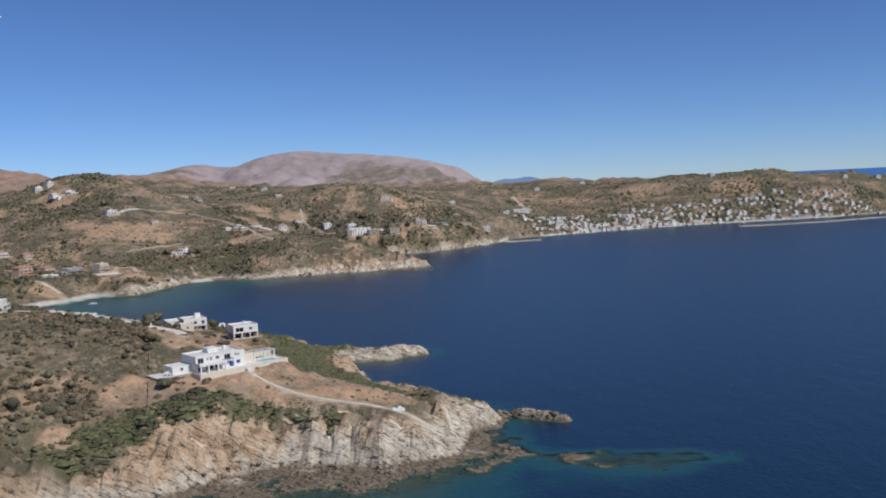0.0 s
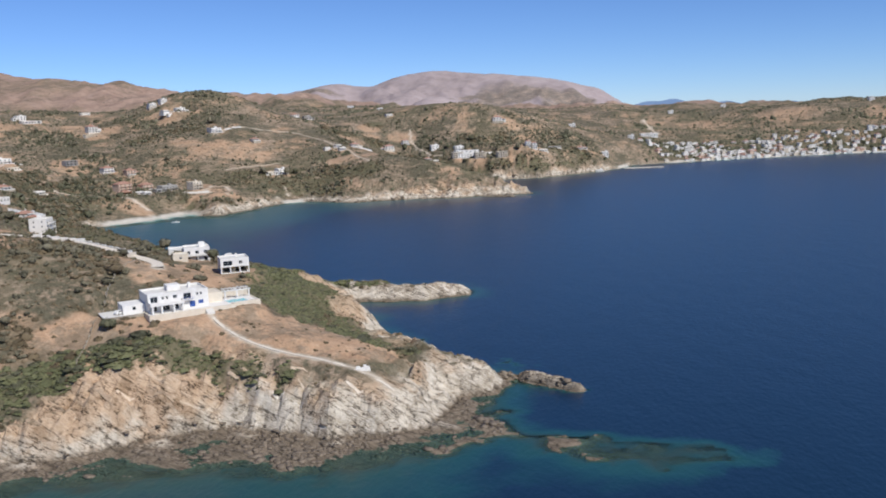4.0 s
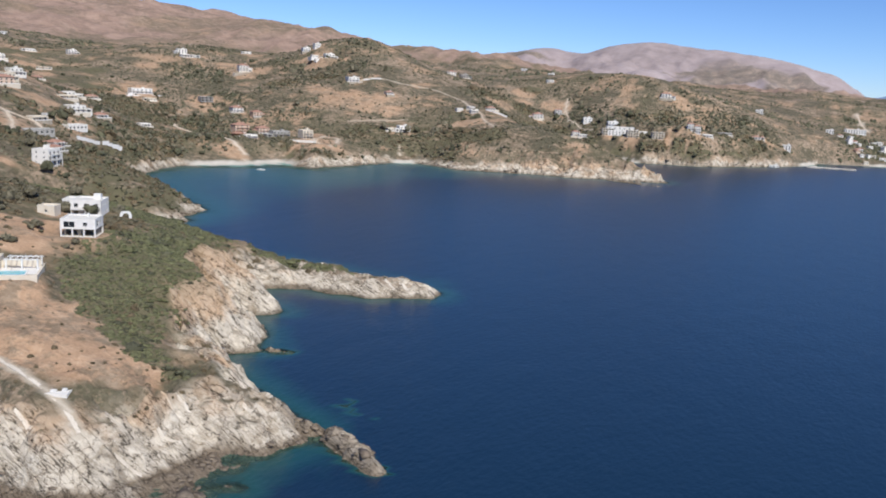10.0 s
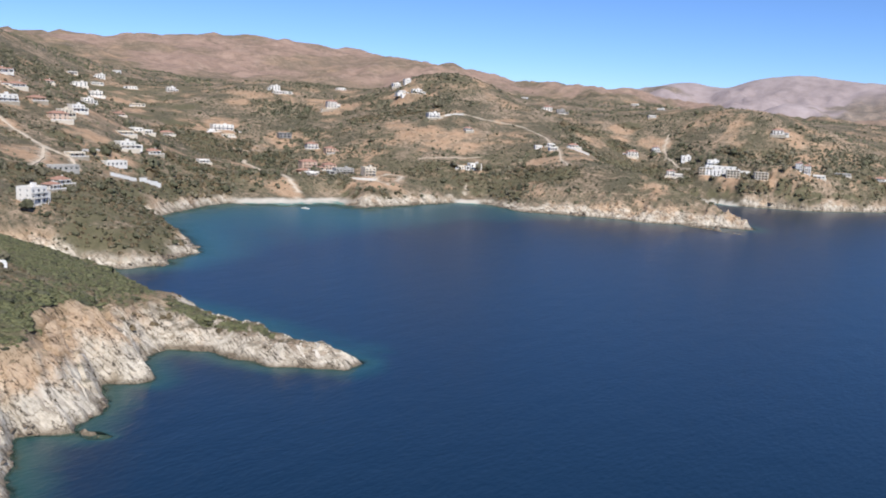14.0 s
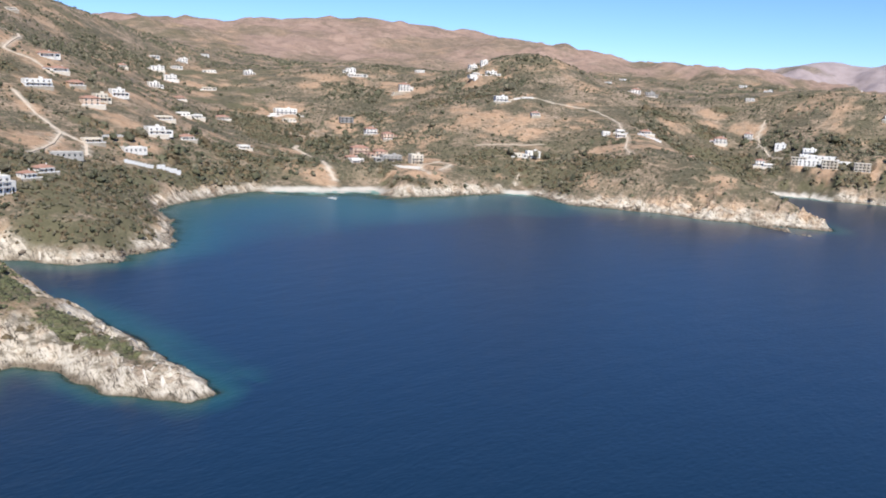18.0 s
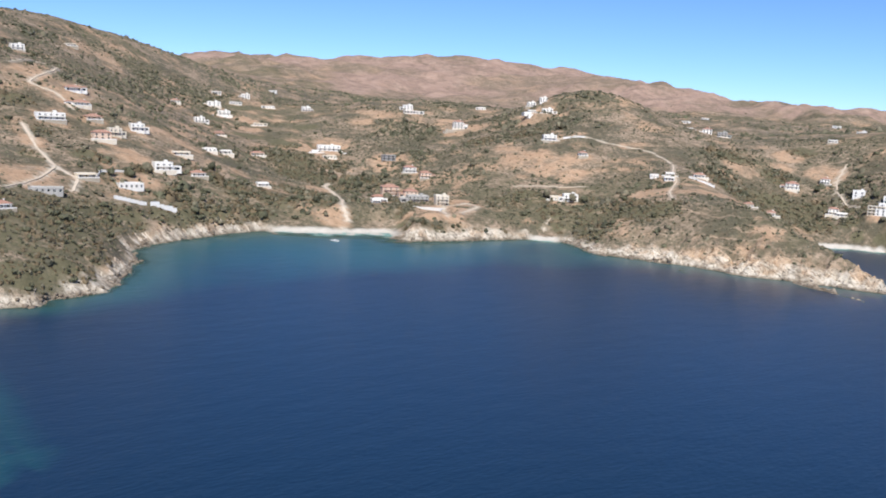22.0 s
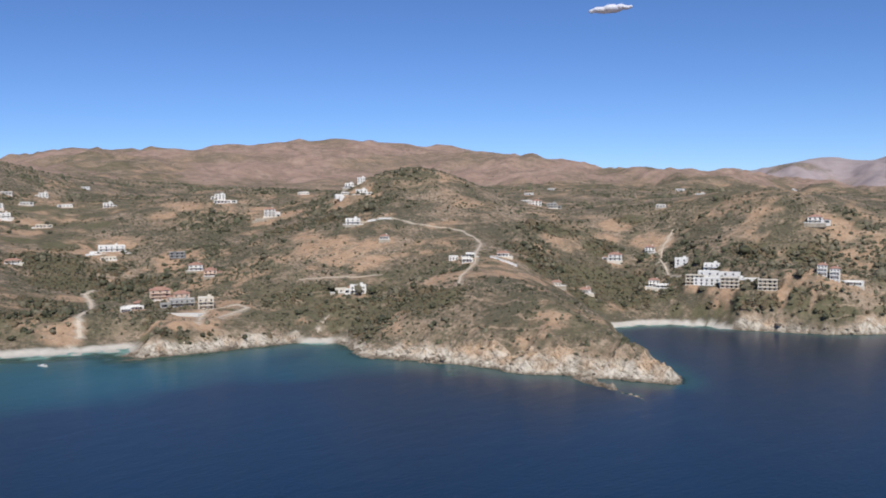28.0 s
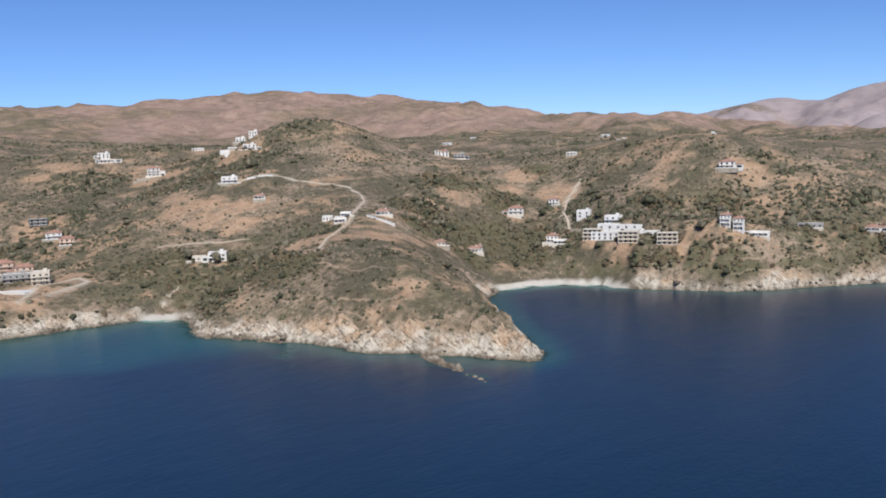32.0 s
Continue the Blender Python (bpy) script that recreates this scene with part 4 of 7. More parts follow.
    # dark scrub covers the head of the valley
    for wx, wy, r in ((-1380, 1150, 150), (-1540, 1165, 130), (-880, 945, 120), (-1000, 1010, 120), (-1180, 1080, 120)):
        bare = bare * (1 - 0.85 * np.clip(1.6 + 0.8 * n1 - np.hypot(x - wx, y - wy) / r * 1.6, 0, 1))
    wet = np.clip((1.05 - z + 0.7 * n2) / 0.5, 0, 1)
    for line, wide_, tall in REEFS:
        wet = np.maximum(wet, np.clip(2.4 - near_line(x, y, line) / wide_, 0, 1) * (d < 3) * (0.75 + 0.4 * n2))
    wet = np.clip(wet, 0, 1) * (1 - sand)
    return rock, soil, road, sand, green, bare, wet


rock, soil, road, sand, green, bare, wet = cover_masks(GX, GY, GZ)
for name, chans in (("cover", (rock, soil, road, sand)), ("cover_more", (green, bare, wet, np.ones(GX.shape)))):
    a = ground_mesh.attributes.new(name, "FLOAT_COLOR", "POINT")
    a.data.foreach_set("color", np.stack(chans, -1).astype(np.float32).ravel())
ground_mesh.materials.append(GROUND)
# broken rock keeps its hard edges
craggy = (rock.reshape(GRID.shape)[:-1, :-1] > 0.45).ravel()
ground_mesh.polygons.foreach_set("use_smooth", ~craggy)
tagged(new("ground", ground_mesh), "dry scrub hillsides, rocky cliffs and pale beaches round a bay", "ground", kind="structure")

MOUNTAIN_TOPS = list(zip(range(-2250, 330, 75), (101, 68, 83, 76, 82, 80, 82, 82, 83, 84, 84, 85, 85, 85, 89, 89, 95, 102, 115, 109, 93, 126, 124, 132, 126, 120, 119, 114, 108, 99, 89, 81, 38, 21, 13)))


def mountain_height(x, y):
    """The bare mountain behind the bay: a long crest with a broad furrowed flank, and lower spurs before it."""
    crest = np.zeros(x.shape)
    for tx, h in MOUNTAIN_TOPS:
        crest = crest + h * np.exp(-((x - tx) / 52) ** 2 / 2)
    v = np.where(y < 3150, (3150 - y) / 640, (y - 3150) / 170)
    flank = np.clip(1 - np.clip(v, 0, 1) ** 1.25, 0, 1)
    folds = fractal(x + 0.35 * y, y * 0.55, 330.0, 5, 351, True) * 62 + fractal(x, y, 120.0, 4, 357) * 12
    z = crest * flank + folds * np.clip(v * 3.2, 0.05, 1) * np.clip(crest / 90, 0, 1) + fractal(x, y, 60.0, 4, 361) * 4
    for sx, sy, h, rx, ry in ((-450, 2700, 122, 105, 110), (-210, 2680, 90, 90, 90), (-700, 2680, 96, 120, 100)):
        z = np.maximum(z, h * np.exp(-((x - sx) / rx) ** 2 / 2 - ((y - sy) / ry) ** 2 / 2) + folds * 0.2)
    # nothing on the flank stands up to the crest behind it
    z = np.where(y < 3150, np.minimum(z, crest * (1 - 0.34 * np.clip(v, 0, 1))), z)
    return z - 6


mountain_mesh, MX, MY, _ = sheet("mountain", steps(-2300, (-1400, 40), (420, 10)), steps(2400, (3190, 10), (3330, 35)), mountain_height)
dark = np.clip((fractal(MX, MY, 240.0, 4, 367) - 0.12) * 5, 0, 0.7)
dark = dark * np.clip((3060 - MY) / 150, 0, 1)
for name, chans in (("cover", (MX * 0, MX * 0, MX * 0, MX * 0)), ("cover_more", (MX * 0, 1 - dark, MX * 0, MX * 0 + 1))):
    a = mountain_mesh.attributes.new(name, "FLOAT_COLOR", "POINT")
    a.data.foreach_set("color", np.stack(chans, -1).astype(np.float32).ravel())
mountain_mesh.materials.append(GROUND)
tagged(new("mountain", mountain_mesh), "bare mountain behind the bay, haze in its pinkish-grey colour", "mountain", kind="structure")

SX = steps(-3700, (-1200, 300), (-330, 30), (-110, 5), (90, 1.9), (160, 7), (700, 30), (3700, 300))
SY = steps(-3600, (-600, 250), (120, 30), (175, 5), (370, 1.9), (960, 5), (1300, 14), (3900, 250))
sea_mesh, WX, WY, _ = sheet("sea", SX, SY, lambda x, y: np.zeros(x.shape))
a = sea_mesh.attributes.new("depth", "FLOAT", "POINT")
a.data.foreach_set("value", np.clip(-S * land_height(WX, WY), 0, 60).astype(np.float32))
a = sea_mesh.attributes.new("sandy", "FLOAT", "POINT")
sandy = np.exp(-((np.hypot(WX + 202, WY - 568) + fractal(WX, WY, 60.0, 3, 211) * 30) / 160) ** 3)
a.data.foreach_set("value", np.clip(np.maximum(sandy, beach_mask(WX, WY)), 0, 1).astype(np.float32))
sea_mesh.materials.append(SEA)
tagged(new("water", sea_mesh), "calm deep-blue sea turning turquoise over the shallows", "sea", kind="structure")


def ribbon(name, line, half, lift, material, label, category):
    """A made track: a strip that lies on the ground along a line of the plan."""
    pts = [np.array(p, float) * S for p in line]
    rows = []
    for a, b in zip(pts, pts[1:]):
        n = max(2, int(np.hypot(*(b - a)) / 2.0))
        rows += [a + (b - a) * k / n for k in range(n)]
    rows.append(pts[-1])
    rows = np.array(rows)
    for k in range(3):
        rows[1:-1] = (rows[:-2] + 2 * rows[1:-1] + rows[2:]) / 4
    way = np.gradient(rows, axis=0)
    side = np.stack([-way[:, 1], way[:, 0]], -1) / (np.hypot(way[:, 0], way[:, 1])[:, None] + 1e-6)
    lie = np.max([ground_z(rows[:, 0] + side[:, 0] * half * u, rows[:, 1] + side[:, 1] * half * u) for u in (-1, 0, 1)], 0)
    for k in range(6):
        lie[1:-1] = (lie[:-2] + 2 * lie[1:-1] + lie[2:]) / 4
    bm, last = bmesh.new(), None
    for k, (p, q) in enumerate(zip(rows, side)):
        wob = half * (1 + 0.06 * math.sin(k * 1.7) + 0.05 * math.sin(k * 0.61))
        cs = [p + q * wob * u for u in (-1, -0.4, 0.4, 1)]
        zs = [float(ground_z(c[0], c[1])) for c in cs]
        row = [bm.verts.new((cs[0][0], cs[0][1], min(zs[0], lie[k]) - 0.8))] + [bm.verts.new((c[0], c[1], lie[k] + lift)) for c, z in zip(cs, zs)] + [bm.verts.new((cs[3][0], cs[3][1], min(zs[3], lie[k]) - 0.8))]
        if last:
            for i in range(5):
                bm.faces.new((last[i], row[i], row[i + 1], last[i + 1]))
        last = row
    me = bpy.data.meshes.new(name)
    bmesh.ops.recalc_face_normals(bm, faces=bm.faces)
    bm.to_mesh(me)
    bm.free()
    me.materials.append(material)
    return tagged(new(name, me), label, category, kind="structure")


ribbon("path", VILLA_PATH, 0.5, 0.06, LANE, "narrow pale concrete path from the villa to the point", "path")
ribbon("road", TRACKS[1][0], 2.1, 0.1, LANE, "pale concrete road to the villa", "road")
for line, half in TRACKS[2:]:
    ribbon("road", line, half, 0.1, DIRT, "pale dirt track on the hillside", "road")


# ---- builders ----
def boxes(*list_of):
    """A bmesh of boxes, each (x0, y0, z0, x1, y1, z1)."""
    bm = bmesh.new()
    for x0, y0, z0, x1, y1, z1 in list_of:
        v = [bm.verts.new(c) for c in ((x0, y0, z0), (x1, y0, z0), (x1, y1, z0), (x0, y1, z0), (x0, y0, z1), (x1, y0, z1), (x1, y1, z1), (x0, y1, z1))]
        for f in ((3, 2, 1, 0), (4, 5, 6, 7), (0, 1, 5, 4), (1, 2, 6, 5), (2, 3, 7, 6), (3, 0, 4, 7)):
            bm.faces.new([v[k] for k in f])
    return bm


def mesh_of(name, bm, material):
    me = bpy.data.meshes.new(name)
    bm.to_mesh(me)
    bm.free()
    me.materials.append(material)
    return me


def part(name, bm, material, parent=None, label="", m=None):
    me = bm if isinstance(bm, bpy.types.Mesh) else mesh_of(name, bm, material)
    ob = new(name, me)
    ob.parent = parent
    if m is not None:
        ob.matrix_basis = m
    return tagged(ob, label)


def thing(name, x, y, z, turn, label, category, group=""):
    ob = new(name)
    ob.empty_display_size = 1.0
    ob.matrix_basis = pose(x, y, z, 0, 0, turn)
    return tagged(ob, label, category, group)


SHARED = {}


def shared(key, make):
    if key not in SHARED:
        SHARED[key] = make()
    return SHARED[key]


def frame_mesh(w, h, material):
    b = 0.07
    return shared(("frame", w, h, material.name), lambda: mesh_of("window", boxes(
        (-w / 2, -0.04, 0, -w / 2 + b, 0.04, h), (w / 2 - b, -0.04, 0, w / 2, 0.04, h), (-w / 2 + b, -0.04, 0, w / 2 - b, 0.04, b),
        (-w / 2 + b, -0.04, h - b, w / 2 - b, 0.04, h), (-0.03, -0.035, b, 0.03, 0.035, h - b)), material))


def pane_mesh(w, h):
    return shared(("pane", w, h), lambda: mesh_of("pane", boxes((-w / 2, 0.0, 0, w / 2, 0.03, h)), GLASS))


def window(parent, m, w, h, fine, material=None):
    """A window in an opening: its frame with a glass pane, or the pane alone on houses far away."""
    w, h = round(w, 1), round(h, 1)
    if fine:
        ob = part("window", frame_mesh(w, h, material or WHITE), None, parent, "", m)
        part("pane", pane_mesh(w, h), None, ob)
    else:
        part("window", pane_mesh(w, h), None, parent, "", m)


def face_runs(length, n, ww):
    """Centres of n openings, spread along a wall that is centred on 0."""
    return [(-length / 2 + length * (k + 0.5) / n) for k in range(n)]


def pierced_wall(length, z0, z1, thick, holes):
    """A wall from -length/2 to length/2 with openings (left, right, low, high) right through it."""
    xs = sorted({-length / 2, length / 2, *[h[0] for h in holes], *[h[1] for h in holes]})
    zs = sorted({z0, z1, *[h[2] for h in holes], *[h[3] for h in holes]})
    solid = {(i, j): not any(h[0] <= (xs[i] + xs[i + 1]) / 2 <= h[1] and h[2] <= (zs[j] + zs[j + 1]) / 2 <= h[3] for h in holes) for i in range(len(xs) - 1) for j in range(len(zs) - 1)}
    bm, made = bmesh.new(), {}

    def v(i, y, j):
        if (i, y, j) not in made:
            made[i, y, j] = bm.verts.new((xs[i], y * thick, zs[j]))
        return made[i, y, j]

    for (i, j), on in solid.items():
        if not on:
            continue
        bm.faces.new((v(i, 0, j), v(i + 1, 0, j), v(i + 1, 0, j + 1), v(i, 0, j + 1)))
        bm.faces.new((v(i, 1, j + 1), v(i + 1, 1, j + 1), v(i + 1, 1, j), v(i, 1, j)))
        for di, dj, (a, b) in ((-1, 0, ((0, 1), (0, 0))), (1, 0, ((1, 0), (1, 1))), (0, -1, ((0, 0), (1, 0))), (0, 1, ((1, 1), (0, 1)))):
            if not solid.get((i + di, j + dj), False):
                bm.faces.new((v(i + a[0], 0, j + a[1]), v(i + a[0], 1, j + a[1]), v(i + b[0], 1, j + b[1]), v(i + b[0], 0, j + b[1])))
    return bm


def house(x, y, w, d, storeys, label, roof="flat", wall=None, facing=None, front=3, side=2, fine=True, balcony=False, z=None, group="", name="house", big=True,
          foot=3.0, category="house", rail=None):
    """A rendered house with real openings in all four walls; its front looks along local -y. Place and plan size are in units of the plan."""
    x, y, w, d, z = x * S, y * S, w * S, d * S, z and z * S
    wall = wall or WHITE
    fx, fy = facing or (120 * S - x, 470 * S - y)
    turn = math.degrees(math.atan2(fx, -fy))
    z = float(ground_z(x, y)) if z is None else z
    hs, th = 2.85, 0.3
    h = hs * storeys
    top = thing(name, x, y, z, turn, label, category, group)
    for k, (length, n, at) in enumerate(((w, front, d / 2), (d - 2 * th, side, w / 2), (w, max(1, front - 1) if fine else 0, d / 2), (d - 2 * th, side, w / 2))):
        cs, spans = face_runs(length, n, 1.0), []
        for s in range(storeys):
            ww, sill, head = (min(1.6, 0.4 * length / max(n, 1)), 0.12, 2.05) if big and k == 0 else (min(1.0, 0.36 * length / max(n, 1)), 1.0, 2.0)
            spans.append((sill + s * hs, head + s * hs))
        place = pose(*((0, -at, 0, 0, 0, 0), (at, 0, 0, 0, 0, 90), (0, at, 0, 0, 0, 180), (-at, 0, 0, 0, 0, 270))[k])
        part("wall", pierced_wall(length, -foot, h, th, [(c - ww / 2, c + ww / 2, lo, hi) for c in cs for lo, hi in spans]), wall, top, "", place)
        for c in cs:
            for lo, hi in spans:
                window(top, place @ pose(c, 0.16, lo), ww, hi - lo, fine)
    if roof == "flat":
        part("roof", boxes((-w / 2 + th, -d / 2 + th, h - 0.25, w / 2 - th, d / 2 - th, h)), PAVING, top, "flat pale roof terrace")
        part("parapet", boxes((-w / 2 - 0.02, -d / 2 - 0.02, h, w / 2 + 0.02, -d / 2 + 0.24, h + 0.55), (-w / 2 - 0.02, d / 2 - 0.24, h, w / 2 + 0.02, d / 2 + 0.02, h + 0.55),
                              (-w / 2 - 0.02, -d / 2 + 0.24, h, -w / 2 + 0.24, d / 2 - 0.24, h + 0.55), (w / 2 - 0.24, -d / 2 + 0.24, h, w / 2 + 0.02, d / 2 - 0.24, h + 0.55)), wall, top)
        if w > 7 and storeys > 1:
            part("stair_head", boxes((w * 0.12, d * 0.02, h, w * 0.12 + 2.6, d * 0.02 + 2.4, h + 2.2)), wall, top, "small cube over the roof stair")
    elif roof == "hip":
        o, rh = 0.55, min(w, d) * 0.23
        a, b = w / 2 + o, d / 2 + o
        r = max(a - b, 0.2)
        bm = bmesh.new()
        lo = [bm.verts.new(c) for c in ((-a, -b, h - 0.12), (a, -b, h - 0.12), (a, b, h - 0.12), (-a, b, h - 0.12))]
        up = [bm.verts.new(c) for c in ((-a, -b, h + 0.08), (a, -b, h + 0.08), (a, b, h + 0.08), (-a, b, h + 0.08))]
        p, q = bm.verts.new((-r, 0, h + rh)), bm.verts.new((r, 0, h + rh))
        bm.faces.new(lo[::-1])
        for i in range(4):
            bm.faces.new((lo[i], lo[(i + 1) % 4], up[(i + 1) % 4], up[i]))
        for f in ((up[0], up[1], q, p), (up[1], up[2], q), (up[2], up[3], p, q), (up[3], up[0], p)):
            bm.faces.new(f)
        part("roof", bm, TILES, top, "red clay tiled hipped roof")
        part("chimney", boxes((w * 0.2, -0.35, h + 0.3, w * 0.2 + 0.6, 0.35, h + rh + 0.7)), wall, top)
    if balcony:
        for s in range(1, storeys):
            zb = s * hs
            part("balcony", boxes((-w / 2 + 0.3, -d / 2 - 1.7, zb - 0.2, w / 2 - 0.3, -d / 2, zb)), wall, top)
            posts = [(px, -d / 2 - 1.66, zb, px + 0.12, -d / 2 - 1.54, zb + 0.95) for px in np.linspace(-w / 2 + 0.35, w / 2 - 0.47, 5)]
            part("railing", boxes((-w / 2 + 0.3, -d / 2 - 1.66, zb + 0.9, w / 2 - 0.3, -d / 2 - 1.54, zb + 1.0), (-w / 2 + 0.3, -d / 2 - 1.64, zb + 0.1, w / 2 - 0.3, -d / 2 - 1.56, zb + 0.7), *posts), rail or wall, top)
        for px in (-w / 2 + 0.4, 0, w / 2 - 0.7):
            part("column", boxes((px, -d / 2 - 1.6, -foot, px + 0.3, -d / 2 - 1.3, hs * (storeys - 1) - 0.2)), wall, top)
    return top


def frame_house(x, y, w, d, storeys, label, bays=3, facing=None, z=None, wall=None, name="unfinished_building", foot=4.0):
    """An open concrete frame: slabs on columns, with dark rooms set back behind them. Place and plan size are in units of the plan."""
    x, y, w, d, z = x * S, y * S, w * S, d * S, z and z * S
    fx, fy = facing or (120 * S - x, 470 * S - y)
    z = float(ground_z(x, y)) if z is None else z
    wall = wall or CONCRETE
    top = thing(name, x, y, z, math.degrees(math.atan2(fx, -fy)), label, "building")
    for s in range(storeys + 1):
        part("slab", boxes((-w / 2, -d / 2, s * 3.0 - 0.15, w / 2, d / 2, s * 3.0 + 0.18)), wall, top)
    for i in range(bays + 1):
        px = -w / 2 + 0.15 + (w - 0.6) * i / bays
        for py in (-d / 2 + 0.15, d / 2 - 0.45):
            part("column", boxes((px, py, -foot, px + 0.32, py + 0.32, storeys * 3.0 - 0.15)), wall, top)
    for s in range(storeys):
        part("rear_wall", boxes((-w / 2 + 0.2, -d / 2 + 2.2, s * 3.0 + 0.18, w / 2 - 0.2, d / 2 - 0.5, s * 3.0 + 2.85)), wall, top, "set-back block walls")
        part("railing", boxes((-w / 2 + 0.1, -d / 2 + 0.02, s * 3.0 + 0.5, w / 2 - 0.1, -d / 2 + 0.1, s * 3.0 + 1.1)), wall, top)
        for i in range(bays):
            px = -w / 2 + 0.15 + (w - 0.6) * (i + 0.5) / bays
            part("window", pane_mesh(1.8, 2.1), None, top, "", pose(px, -d / 2 + 2.16, s * 3.0 + 0.2))
    return top


def wall_line(name, pts, height, thick, material, label, category="wall", foot=1.5, cap=0.0):
    """A free-standing wall that follows the ground from point to point of the plan; each length is a part."""
    pts = [(px * S, py * S) for px, py in pts]
    top = thing(name, pts[0][0], pts[0][1], float(ground_z(*pts[0])), 0, label, category)
    for (ax, ay), (bx, by) in zip(pts, pts[1:]):
        length, ang = math.hypot(bx - ax, by - ay), math.degrees(math.atan2(by - ay, bx - ax))
        n = max(1, int(length / 3))
        for i in range(n):
            cx, cy = ax + (bx - ax) * i / n, ay + (by - ay) * i / n
            ex, ey = ax + (bx - ax) * (i + 1) / n, ay + (by - ay) * (i + 1) / n
            zz = max(float(ground_z(cx, cy)), float(ground_z(ex, ey)))
            part("wall_length", boxes((0, -thick / 2, zz - foot, length / n, thick / 2, zz + height)), material, top, "",
                 Matrix.Translation((-pts[0][0], -pts[0][1], -float(ground_z(*pts[0])))) @ pose(cx, cy, 0, 0, 0, ang))
    return top


# ---- the white villa on the point, with its terrace, pool and pergola ----
VX, VY, VZ, VTURN = -91.0, 337.2, 30.2, 41.0
KV = 1.42
villa = thing("villa", VX, VY, VZ, VTURN, "white two-storey flat-roofed villa with blue shutters on a stone terrace", "villa")
# front wall: piers and spandrels round the openings; (left, right, sill, head)
lower = [(-9.37, -7.38, 0.1, 2.3), (-5.96, -3.12, 0.1, 2.5), (-2.27, -0.14, 0.1, 2.4), (3.69, 5.54, 0.1, 2.2), (6.67, 8.38, 0.9, 2.2)]
upper = [(-9.37, -6.96, 3.1, 5.2), (-5.68, -4.83, 3.9, 5.0), (-4.26, -3.41, 3.9, 5.0), (-1.85, -0.43, 3.9, 5.1), (1.70, 4.26, 3.1, 5.2), (6.11, 6.82, 3.9, 5.0), (7.38, 8.09, 3.9, 5.0)]
part("front_wall", pierced_wall(14.4 * KV, -0.2, 5.6, 0.35 * KV, lower + upper), WHITE, villa)
part("side_wall", pierced_wall(8.65 * KV, -0.2, 5.6, 0.35 * KV, [(-3.27, -1.56, 3.6, 5.0), (1.28, 2.98, 3.6, 5.0)]), WHITE, villa, "", pose(10.22, 6.64, 0, 0, 0, 90))
part("side_wall", boxes((-10.22, 0.5, -0.2, -9.73, 12.78, 5.6)), WHITE, villa)
part("rear_wall", boxes((-9.73, 12.28, -0.2, 9.73, 12.78, 5.6)), WHITE, villa)
part("roof", boxes((-9.73, 0.5, 5.2, 9.73, 12.28, 5.5)), PAVING, villa, "flat pale roof")
part("floor_slab", boxes((-9.73, 0.5, 2.6, 9.73, 12.28, 2.8)), WHITE, villa)
part("parapet", boxes((-10.29, -0.07, 5.6, 10.29, 0.35, 6.05), (-10.29, 0.35, 5.6, -9.87, 12.85, 6.05), (9.87, 0.35, 5.6, 10.29, 12.85, 6.05), (-9.87, 12.42, 5.6, 9.87, 12.85, 6.05)), WHITE, villa)
for a, b in ((-10.29, -4.54), (2.84, 6.25)):
    part("parapet", boxes((a, -0.07, 6.05, b, 0.35, 6.5)), WHITE, villa, "raised step of the parapet")
part("stair_head", boxes((-2.13, 6.39, 5.5, 2.27, 10.51, 7.4)), WHITE, villa)
for a, b, lo, hi in lower[:3] + upper:
    window(villa, pose((a + b) / 2, 0.2, lo), b - a, hi - lo, True)
for a, b, lo, hi in lower[3:]:
    leaf = shared(("shutter", round(b - a, 1), round(hi - lo, 1)), lambda: mesh_of("shutter", boxes((-(b - a) / 4 + 0.01, -0.03, 0, (b - a) / 4 - 0.01, 0.03, hi - lo), *[(-(b - a) / 4 + 0.06, -0.05, 0.1 + k * 0.12, (b - a) / 4 - 0.06, -0.03, 0.16 + k * 0.12) for k in range(int((hi - lo - 0.2) / 0.12))]), SHUTTER))
    for s in (-1, 1):
        part("shutter", leaf, None, villa, "closed blue louvred shutter", pose((a + b) / 2 + s * (b - a) / 4, 0.1, lo))
for b in (2.975, 6.175):
    window(villa, pose(10, (b) * KV, 3.6, 0, 0, 90), 1.2, 1.4, True)
# porch in front of the lower openings, and two small balconies
for px in (-6.9, -4.75, -1.95, 0.2):
    part("porch_column", boxes(((px) * KV, -3.27, -0.2, (px + 0.4) * KV, -2.7, 2.5)), WHITE, villa)
part("porch_roof", boxes((-10.22, -3.41, 2.5, 1.14, 0, 2.85)), WHITE, villa)
part("balcony_wall", boxes((-10.22, -3.41, 2.85, 1.14, -3.12, 3.6), (-10.22, -3.12, 2.85, -9.94, 0, 3.6), (0.85, -3.12, 2.85, 1.14, 0, 3.6)), WHITE, villa)
part("balcony", boxes((1.28, -1.56, 2.85, 4.69, 0, 3.05)), WHITE, villa)
part("balcony_railing", boxes((1.28, -1.56, 3.05, 4.69, -1.48, 3.12), (1.28, -1.56, 3.85, 4.69, -1.48, 3.92), *[((0.9 + k * 0.2) * KV, -1.55, 3.12, (0.94 + k * 0.2) * KV, -1.49, 3.85) for k in range(13)]), SHUTTER, villa, "blue metal railing")
part("west_wing", boxes((-17.61, 4.54, -0.6, -10.22, 4.97, 2.7), (-17.61, 12.35, -0.6, -10.22, 12.78, 2.7), (-17.61, 4.97, -0.6, -17.18, 12.35, 2.7), (-17.18, 4.97, 2.4, -10.22, 12.35, 2.6)), WHITE, villa, "low white wing with a flat roof")
window(villa, pose(-9.8 * KV, 3.14 * KV, 0.9), 1.2, 1.2, True)
